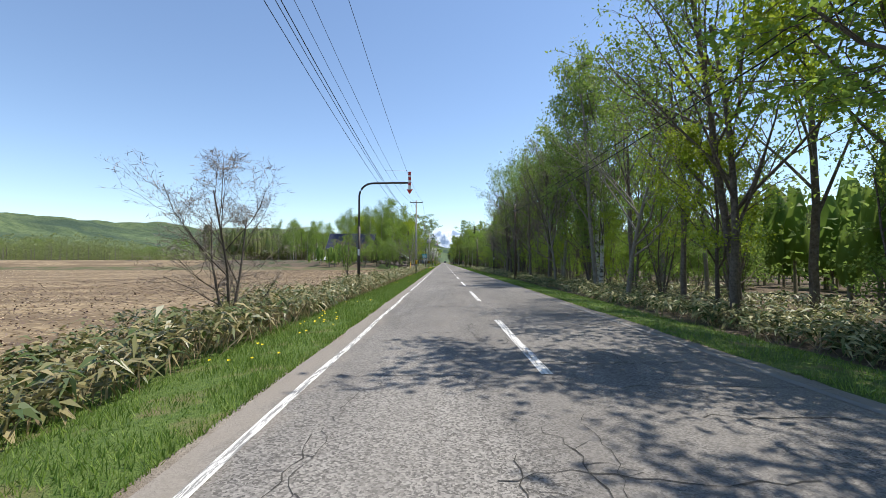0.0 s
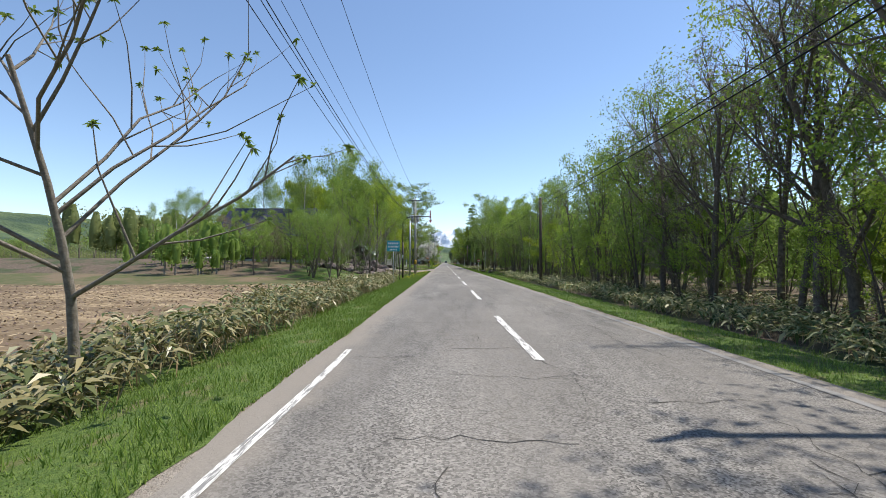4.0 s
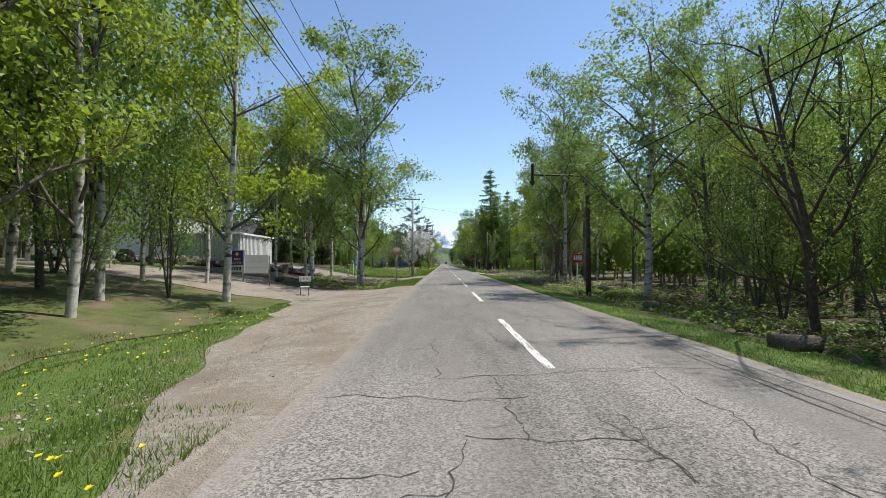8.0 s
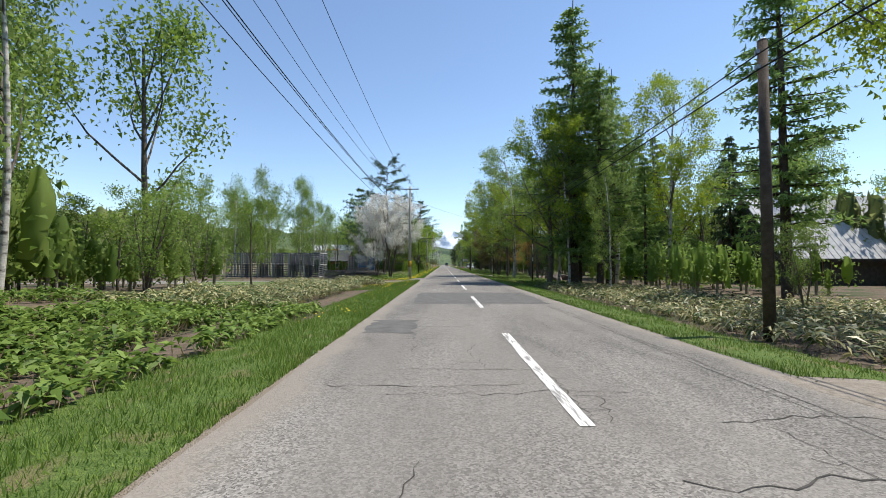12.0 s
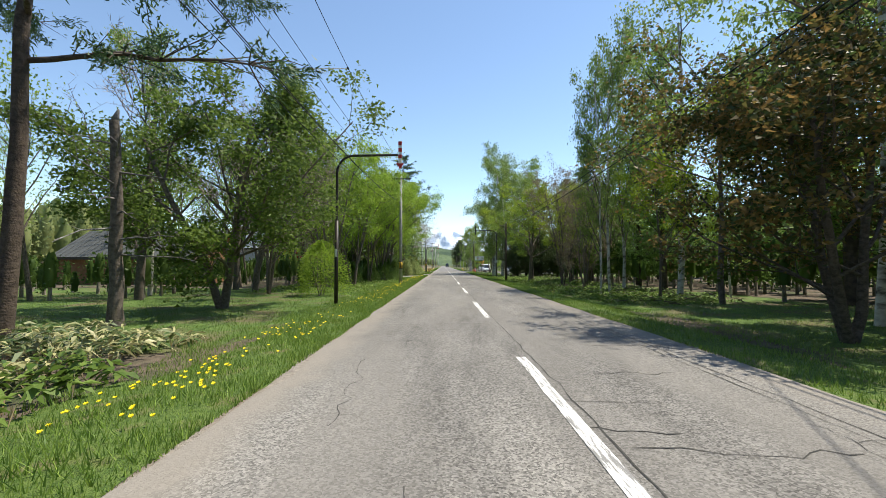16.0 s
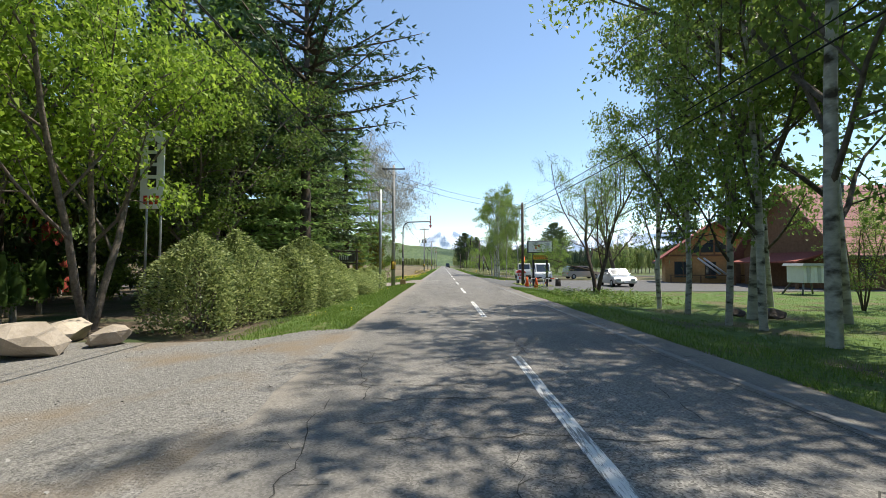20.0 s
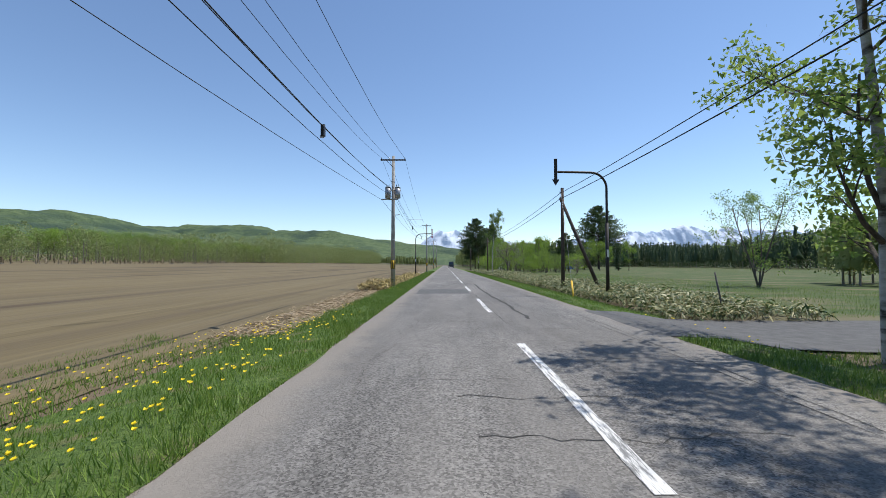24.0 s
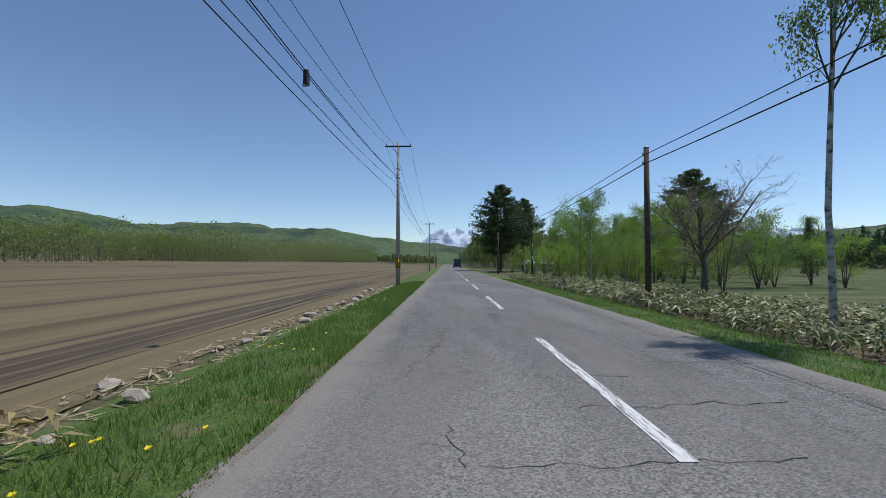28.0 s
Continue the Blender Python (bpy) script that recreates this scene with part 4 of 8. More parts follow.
def conifer(name, variant, far):
    reach, droop, whorls, sprays, ln, wd, bark, leaf, bare, words, cat = CONIFERS[name]
    if far:
        whorls, sprays, ln, wd = int(whorls * 0.8), int(sprays * 0.6), ln * 1.6, wd * 1.9
    r = np.random.default_rng(2000 + 13 * variant + sum(map(ord, name)))
    H = 10.0
    zs = np.linspace(-0.3, H, 9)
    trunk = [(np.column_stack([0.03 * np.cumsum(r.normal(0, 0.5, 9)), 0.03 * np.cumsum(r.normal(0, 0.5, 9)), zs]), np.linspace(0.16, 0.015, 9))]
    branches, P, A = [], [], []
    for w in range(whorls):
        f = bare + (0.985 - bare) * (w + r.uniform(0, 0.5)) / whorls
        g = (f - bare) / (1 - bare)
        prof = (1 - g) ** 0.75 * (0.55 + 0.45 * min(1, g * 5)) if name not in ("pine", "yew", "goldcypress", "roundpine") else (1 - g ** 2.2) * (0.5 + 0.5 * min(1, g * 4))
        for k in range(int(r.integers(4, 7))):
            a = r.uniform(0, 2 * math.pi)
            L = H * reach * (prof + 0.04) * r.uniform(0.65, 1.15)
            n = 5
            s = np.linspace(0, 1, n)
            pts = np.column_stack([np.cos(a) * L * s, np.sin(a) * L * s, f * H + L * (droop * s + 0.12 * s ** 2)])
            branches.append((pts, np.linspace(0.03, 0.005, n) * (0.4 + L / 2)))
            m = max(3, int(sprays * (0.35 + L / (H * reach))))
            q = r.uniform(0.18, 1.0, m)
            base = np.column_stack([np.cos(a) * L * q, np.sin(a) * L * q, f * H + L * (droop * q + 0.12 * q ** 2)])
            base = base + r.normal(0, 0.05 + 0.05 * L, base.shape) * np.array([1, 1, 1.6 if name == "yew" else 0.7 if name == "roundpine" else 0.35])
            out = np.array([math.cos(a), math.sin(a), droop])
            P.append(base)
            A.append(unit(out + r.normal(0, 0.75, (m, 3)) * np.array([1, 1, 0.5])))
    P, A = np.concatenate(P), np.concatenate(A)
    # every spray is a little fan of needle blades
    v, f = [], []
    for s in range(2 if far else 3):
        al = unit(A + r.normal(0, 0.45, A.shape))
        vv, ff = blades(P, al, perp(al, r), ln * r.uniform(0.7, 1.3, len(P)), wd * r.uniform(0.7, 1.3, len(P)), 0.1)
        f.append(ff + sum(map(len, v)))
        v.append(vv)
    root = thing(name + "_tree", Matrix(), words, cat)
    put_wood(root, [tubes(trunk, 8)] + ([] if far else [tubes(branches, 3)]), bark)
    put("crown", arrays_mesh("crown", np.concatenate(v), np.concatenate(f)), leaf, root)
    return root, H


def plant(name, x, y, h, wide=1.0, variants=3, exact=False):
    """A tree of that kind, h metres high, standing at x, y."""
    pick = int(abs(x) * 97 + y * 31)
    far = (abs(x) > 11.6 or y > 446) and not exact
    if not exact and h > 6.9 and y < 356:
        h *= 1.24 if y < 96 else 1.36
        wide *= 0.95 if y < 96 else 0.84
    if x > 0 and h > 6.9 and not exact:
        h *= float(np.interp(y, [40, 62, 75, 88, 100, 125], [1.0, 1.0, 0.8, 0.66, 0.6, 0.78]))
    key = (name, pick % variants, far)
    m = pose(x, y, ground_z(x, y), 0, 0, (pick * 137.5) % 360)
    fresh = key not in PROTO
    if fresh:
        PROTO[key] = (broadleaf if name in SPECIES else conifer)(*key)
    root, hi = PROTO[key]
    ob = root if fresh else copy_thing(root, m)
    ob.matrix_basis = m @ Matrix.Diagonal((wide * h / hi, wide * h / hi, h / hi, 1))
    return ob


def trees(rows):
    """Single trees: kind, x, y, height, and where it is known the breadth."""
    for kind, x, y, h, *w in rows:
        plant(kind, x, y, h, w[0] if w else 1.0, exact=bool(w))


# open spots in the woods: x, y, radius
GLADES = ((11.5, 12, 3.2), (18, 22, 6), (22, 33, 6), (-20, 291, 3.5), (-26, 298, 3.5), (-14.5, 285, 2.5), (-16, 147, 5), (-14, 141, 3.5))


def grove(kinds, x0, x1, y0, y1, gap, h0, h1, seed, wide=1.0, variants=3):
    """Trees scattered over a rectangle, about gap metres apart."""
    r = np.random.default_rng(seed)
    done = []
    for _ in range(int(6 * abs(x1 - x0) * abs(y1 - y0) / gap ** 2)):
        x, y = r.uniform(min(x0, x1), max(x0, x1)), r.uniform(y0, y1)
        if all((x - a) ** 2 + (y - b) ** 2 > (0.8 * gap) ** 2 for a, b in done):
            done.append((x, y))
            if any((x - a) ** 2 + (y - b) ** 2 < c * c for a, b, c in GLADES):
                continue
            plant(kinds[int(r.integers(len(kinds)))], x, y, r.uniform(h0, h1), wide * r.uniform(0.85, 1.15), variants)

# ---------- tree by tree ----------
# the wood along the right of the first stretch
FRONT = ["sparse", "greybirch", "thicket", "sparse", "thicket", "greybirch"]
trees((("greybirch", 8.4, 27, 12.5), ("tuft", 7.2, 19.8, 10.5, 1.2), ("yellow", 6.8, 5.4, 11.5, 1.3), ("leafless", 7.3, 34.5, 12.5, 0.85), ("sparse", 6.8, 39.5, 11.5, 1.0), ("tuft", 7.6, 50, 9, 1.0), ("tuft", 7.6, 62.5, 8.5, 1.1), ("leafless", 7.4, 57.5, 12, 0.8), ("sparse", 7.0, 12.2, 11.5, 1.0), ("tuft", 6.9, 31, 9.5, 1.1), ("sparse", 7.7, 13, 10.5), ("yellow", 8.8, 9.2, 11, 0.9), ("broad", 6.5, 3.7, 8, 1.5), ("broad", 7.4, 1.5, 12, 1.1), ("sparse", 8.8, 51, 13, 0.8), ("sparse", 7.6, 55, 12), ("sparse", 9.4, 59.5, 13, 0.8), ("leafless", 8.7, 67, 12.5, 0.75), ("leafless", 10, 71, 12, 0.75), ("leafless", 8.5, 75, 10.5, 0.7), ("bare", 9.3, 79, 9, 0.8), ("greybirch", 9.6, 69, 10), ("sparse", 10, 73, 10), ("yellow", 7.6, 14, 6), ("birch", 9, 28, 12), ("birch", 9.6, 30, 12.5), ("greybirch", 9.5, 8, 12),
                      ("greybirch", 8.3, 34, 11.5), ("sparse", 10, 36, 11), ("sparse", 9, 46, 11.5), ("sparse", 10.5, 50, 12), ("bare", 8.5, 54, 9), ("sparse", 10.5, 62, 14), ("broad", 9.0, 66, 9),
                      ("sparse", 11, 75, 13), ("thicket", 9, 82, 9), ("sparse", 9, 88, 11), ("larch", 13, 86, 14), ("larch", 14, 94, 14)))
grove(FRONT, 8.5, 13.1, -6, 108, 3.7, 9, 13, 41)
grove(["sparse", "greybirch", "broad"], 13.5, 27, -8, 118, 8, 8.5, 12, 42)
grove(["thicket", "shrub", "thicket", "yellow", "shrub"], 8.2, 12.5, -4, 112, 2.6, 3, 6.5, 43)
# the left of the first stretch
plant("bare", -6.6, 10.5, 4.3, 1.25)
plant("sparse", -6.9, 25.0, 3.8)
plant("tuft", -6.3, 65, 6.8, 1.15, exact=True)
plant("tuft", -5.9, 178.1, 6.8, 1.05, exact=True)
plant("tuft", -7.2, 92, 5.5)
trees((("birch", -36, 147, 12), ("birch", -29, 148, 13.5), ("broad", -42, 146, 10), ("pink", -19, 114, 4), ("pink", -24, 116, 4), ("sparse", -11.5, 97, 6.5),
                      ("thicket", -9, 99, 5), ("pink", -24.5, 116, 6.5, 1.1), ("pink", -29, 114, 6, 1.1), ("broad", -27, 112, 6.5, 1.0), ("birch", -24, 160, 12.5), ("broad", -46, 150, 9), ("thicket", -15, 124, 6)))
trees((("broad", -17.4, 104, 7.4, 1.1), ("shrub", -14.5, 101, 4.2, 1.2), ("pink", -20.5, 106, 5.0, 1.2), ("thicket", -11.5, 100.5, 6.0, 1.1)))
grove(["broad", "birch", "greybirch"], -62, -46, 140, 190, 7, 8, 11, 44)
# second stretch, left: maples by the rocks, birches round the gravel
trees((("broad", -9.8, 108, 8.5), ("sparse", -12, 111, 9), ("sparse", -10.4, 116.4, 10, 0.8), ("broad", -15.5, 118, 9.5), ("broad", -8.0, 101, 7), ("thicket", -13, 103, 7, 1.0), ("birch", -12.5, 133.5, 14),
                      ("birch", -15, 139, 9.5), ("birch", -13.5, 141.5, 9.5), ("birch", -11.3, 131, 12), ("birch", -18, 136, 15), ("birch", -20, 130, 14), ("yellow", -13.5, 128, 11),
                      ("birch", -11.8, 159.5, 12.5), ("birch", -7.7, 151.6, 18.5, 1.4), ("birch", -11.5, 152.5, 15, 1.1), ("birch", -13.8, 151.5, 12.5, 0.9), ("birch", -7.3, 151.2, 15, 1.1), ("goldbirch", -10.5, 127.5, 13.5, 1.1), ("goldbirch", -10.2, 137, 15, 1.1), ("goldbirch", -11.4, 123.5, 13, 1.1), ("birch", -13, 156, 12), ("birch", -16, 161, 12)))
grove(["birch", "thicket"], -24, -11.5, 126, 150, 3.8, 6, 6.8, 145)
grove(["birch", "birch", "yellow"], -30, -14, 124, 150, 4.6, 9, 12.5, 45)
grove(["broad", "thicket"], -20, -13, 98, 119, 5, 4.5, 6.8, 46)
trees((("fir", -25.4, 182.5, 20.5, 1.4), ("fir", -20.3, 186.5, 10, 1.3), ("fir", -22.4, 185.5, 10.5, 1.3), ("birch", -13.5, 178.5, 16.3, 1.2), ("birch", -14.5, 186, 12.5), ("birch", -16.2, 196, 12), ("birch", -24, 190, 16), ("birch", -28, 178, 16),
                      ("yellow", -13, 190, 6), ("birch", -22, 200, 13)))
grove(["birch", "broad", "birch"], -44, -20, 183, 212, 7, 11, 16, 47)
grove(["broad", "thicket", "broad"], -24, -14, 200, 211, 5, 5, 6.8, 48)
# second stretch, right
trees((("orchard", 7.0, 129.3, 10, 0.8), ("broad", 9.0, 121.5, 11.2, 1.1), ("broad", 10.6, 113, 11.5, 1.1), ("thicket", 11.5, 125, 9.5, 1.1), ("broad", 12.5, 134, 11, 1.0), ("birch", 8.2, 140, 13.7, 1.4), ("sparse", 9.5, 116, 10), ("thicket", 8.8, 112, 8), ("birch", 7.8, 151.6, 16.5, 0.9), ("birch", 9.4, 156, 13), ("yellow", 8.8, 158, 11.5, 0.8),
                      ("pink", 8.4, 155, 5.6, 1.2), ("birch", 7.9, 156.4, 13.5, 1.15), ("pink", 11, 168, 7), ("pink", 12.5, 172, 6), ("larch", 9.2, 216, 23.5, 1.0), ("larch", 10.4, 213.5, 17, 1.0), ("larch", 16.7, 204, 22, 0.8), ("goldbirch", 16.3, 194.5, 20.2, 0.8), ("larch", 26.5, 201, 22, 0.9), ("larch", 15.2, 174, 14.5, 0.9), ("larch", 23.3, 192, 20, 0.9), ("larch", 21.5, 195.5, 19, 0.9), ("birch", 12.2, 215, 18, 0.9), ("larch", 13.5, 219, 19, 0.9), ("goldbirch", 14.6, 212, 16, 0.8), ("yellow", 24.5, 189.5, 12, 0.9), ("pink", 17, 196, 4, 1.0), ("thicket", 12.5, 198, 3.5, 1.0), ("larch", 30, 196, 21, 0.9), ("yellow", 18.8, 188.8, 14, 0.9), ("larch", 21, 189.5, 18, 0.9), ("yellow", 27, 187.5, 13, 1.0), ("greybirch", 23.5, 186.8, 13, 1.1), ("thicket", 20.5, 190.5, 4, 1.2), ("shrub", 23, 191.5, 3.2, 1.2), ("thicket", 26, 192.5, 4.5, 1.2), ("broad", 28, 190.5, 9, 1.0), ("thicket", 31, 194, 4.5, 1.2), ("broad", 34, 192, 9, 1.0), ("birch", 9.5, 160, 10), ("yellow", 13, 140, 8)))
grove(["thicket", "sparse", "thicket"], 8.4, 11.5, 106, 140, 3.4, 4, 6.8, 149)
grove(["broad", "thicket", "birch", "broad"], 10, 28, 108, 176, 5.6, 8, 13, 49)
grove(["larch", "birch", "larch", "yellow"], 17, 44, 228.5, 233, 4.6, 12, 15, 50)
grove(["larch", "birch"], 9.2, 13, 208, 219, 4, 8, 11, 51)
# third stretch, left
trees((("blossom", -7.7, 233.4, 10.8, 1.0), ("blossom", -9.6, 236, 9.0, 1.0), ("pine", -14, 246, 10), ("dark", -10.1, 260.8, 10.8, 1.3), ("birch", -18, 268, 15, 0.9), ("leafless", -16.5, 265, 13, 0.9), ("bare", -11.8, 269.5, 13, 0.95), ("leafless", -13.5, 271.5, 13, 0.9), ("leafless", -16, 274, 13, 0.9),
                      ("maple", -9.9, 276, 12, 1.0), ("sparse", -16.5, 287.5, 9, 0.9), ("bare", -14, 284.5, 7, 1.1), ("maple", -20, 293, 6.5, 0.9), ("maple", -8.8, 280, 8.5), ("maple", -11, 284.5, 9), ("maple", -8.8, 287, 11.5, 1.0), ("maple", -8.4, 293, 12.5, 1.05), ("maple", -8.2, 297.5, 12, 1.05),
                      ("maple", -9.5, 300, 9), ("dark", -12, 296, 10), ("maple", -10.5, 306, 9), ("maple", -10.7, 314.7, 11, 0.95), ("maple", -13.2, 313.6, 8.5), ("pine", -9.0, 327.5, 24, 0.95), ("fir", -10.5, 334, 19, 1.1), ("larch", -11.8, 325, 17, 1.4), ("larch", -13.2, 327.5, 20, 1.3), ("larch", -12.6, 331.5, 18, 1.3), ("larch", -9.7, 341, 15.5, 1.5), ("larch", -10.6, 330.2, 14, 1.4), ("dark", -11.4, 321, 11, 1.0), ("larch", -12.3, 337.5, 17, 1.3),
                      ("pine", -13, 322, 15), ("larch", -11.5, 338, 14), ("larch", -14, 344, 15), ("weeping", -8.9, 353, 16.3, 1.05), ("goldcypress", -9.6, 345.5, 5), ("goldcypress", -8.6, 350.5, 6),
                      ("shrub", -7.6, 352.5, 2.6), ("dark", -10.2, 360.5, 7.5)))
grove(["birch", "birch", "greybirch"], -46, -22, 244, 264, 5, 9, 12.5, 52)
grove(["sparse", "leafless", "sparse"], -32, -16, 264, 288, 6.5, 7, 9.5, 153)
grove(["sparse", "broad", "maple"], -32, -15, 288, 330, 6.2, 8, 12, 53)
grove(["fir", "larch", "pine"], -26, -13, 314, 342, 5, 11, 15, 54)
# third stretch, right
trees((("thicket", 8.2, 220.3, 5), ("broad", 7.9, 218.5, 13, 1.25), ("birch", 8.3, 214.2, 12), ("birch", 8.8, 219.2, 13, 1.0), ("yellow", 8.8, 216, 14, 0.8), ("larch", 12.2, 224, 13), ("larch", 13.5, 220, 14), ("broad", 8.9, 222.6, 11, 0.9), ("yellow", 9.8, 231.8, 10.4, 1.2), ("larch", 25, 234.5, 18, 1.1), 
                      ("bare", 9.9, 230.3, 4), ("yellow", 7.0, 236.9, 12.5, 1.1), ("yellow", 9.4, 233.9, 10.5, 1.15), ("birch", 6.9, 231.6, 16, 1.15), ("larch", 18.5, 236, 18, 0.9), ("larch", 21, 233.5, 19, 0.9), ("larch", 24, 236.5, 19, 0.9), ("larch", 17, 250.5, 17, 0.95), ("fir", 20, 251.5, 17, 1.0), ("larch", 23, 250, 18, 0.95), ("fir", 26.5, 252, 18, 1.0), ("larch", 30, 250.5, 18, 0.95), ("larch", 33, 248.5, 18, 0.95), ("fir", 21.5, 255.5, 18, 1.0), ("birch", 11.3, 255.8, 17.5, 0.9), ("birch", 13.2, 254.6, 18, 0.9), ("larch", 16.5, 262, 20, 1.1), ("larch", 19, 258, 20, 1.1), ("yellow", 11.2, 262.5, 11, 1.0), ("red", 12.3, 248.8, 6.3, 1.2), ("copper", 8.0, 253.2, 8.2, 1.35),  ("birch", 8.8, 269.2, 17.5, 0.55), ("birch", 10.8, 272, 17, 0.7),
                      ("yellow", 9.7, 265, 7), ("birch", 8.0, 268.5, 15, 0.5), ("yellow", 9.6, 280, 8, 0.9), ("pink", 8.9, 274.3, 10, 0.8), ("pink", 8.3, 277.5, 10, 0.8), ("yellow", 10.6, 278.5, 9, 0.8), ("larch", 13.5, 272, 17, 0.9), ("larch", 15.5, 280, 17, 0.9), ("larch", 14, 288, 16, 0.9), ("birch", 11.2, 266, 17, 1.0), ("dark", 12.5, 284, 9, 1.0), ("pink", 10.6, 283, 8),
                      ("yellow", 7.9, 288.6, 9.9, 1.35), ("broad", 8.3, 289.2, 8.8, 1.25), ("yew", 9.3, 303.6, 6.2, 1.0), ("yew", 11.8, 301.6, 6.4, 1.05), ("yew", 14.4, 302.3, 6.6, 1.05), ("yew", 12.0, 306, 6.4, 1.0), ("fir", 13.8, 309.5, 13.8, 1.25), ("fir", 17.0, 307, 15, 1.25), ("fir", 11.4, 309, 9, 1.2), ("birch", 9.9, 311.8, 13.5)))
trees((("birch", 11, 316, 20, 1.15), ("birch", 8.9, 317, 20.5, 1.0), ("birch", 7.2, 312.2, 21, 0.75), ("birch", 7.9, 308.9, 17, 1.1), ("birch", 9.6, 306.8, 15, 1.2), ("birch", 7.5, 314.6, 12.5), ("birch", 12.6, 321, 17, 0.8), ("thicket", 15, 319.5, 4.5, 1.1), ("thicket", 18, 321, 5, 1.1), ("thicket", 20.5, 319.5, 4.6, 1.1), ("thicket", 23, 321.5, 5, 1.1), ("birch", 7.2, 315.6, 12), ("birch", 7.6, 318.4, 12),
                      ("birch", 7.7, 320.5, 11.5), ("orchard", 8.0, 328.6, 11.0, 0.95), ("leafless", 21.5, 359.6, 14.5, 1.05), ("fir", 31.5, 361, 17, 1.0), ("fir", 36, 359, 14.4, 1.0), ("birch", 7.0, 358, 10.5, 0.8), ("birch", 6.7, 362.1, 12.5, 0.85),
                      ("birch", 8.2, 356, 9.5, 0.8), ("birch", 6.7, 364.6, 13.5, 0.85), ("birch", 6.6, 365.8, 12.5, 0.85), ("birch", 6.7, 367.2, 12.0, 0.9), ("birch", 6.5, 369.5, 10.8, 1.15)))
grove(["birch", "larch", "yellow"], 14, 30, 262, 300, 6.5, 7.5, 10.5, 55)
grove(["fir", "larch", "birch"], 23, 36, 222, 246, 5.5, 11, 14, 56)
grove(["fir", "fir", "larch"], 15.5, 26, 288, 312, 4.2, 7, 10, 57)
# fourth stretch
trees((("polebirch", 6.3, 430.3, 10.6, 0.65), ("leafless", 10.4, 441.5, 6.3, 1.5), ("bare", 12.2, 443, 5), ("broad", 9.5, 428, 4), ("thicket", 23.6, 396, 8, 1.15), ("roundpine", 9.0, 505, 17.4, 0.95), ("roundpine", 15, 514, 16, 0.95), ("roundpine", 56, 521.5, 24, 1.1),
                      ("shrub", 13.5, 433, 2.2), ("bare", 19.5, 430, 3), ("birch", 8.6, 452, 9)))
grove(["thicket", "shrub", "thicket"], 8.5, 28, 450, 490, 3.4, 2.4, 4.6, 180, 1.3)
grove(["birch", "broad"], 10, 24, 458, 486, 4.5, 8, 11, 58)
grove(["roundpine", "broad", "fir"], 26, 50, 472, 520, 8, 9, 13, 59)


WOOD_EDGE = ["broad", "thicket", "sparse", "thicket", "broad", "greybirch"]
grove(WOOD_EDGE, -122, -107, 352, 640, 5.2, 7, 10.5, 171, 1.75)
grove(WOOD_EDGE, -230, -64, 184, 189, 6.0, 5.4, 7.2, 172, 1.75)
grove(WOOD_EDGE, -176, -160, 60, 185, 7.0, 5.4, 7.0, 173, 1.75)
grove(WOOD_EDGE, -188, -176, -40, 60, 7.0, 5.4, 7.0, 174, 1.75)


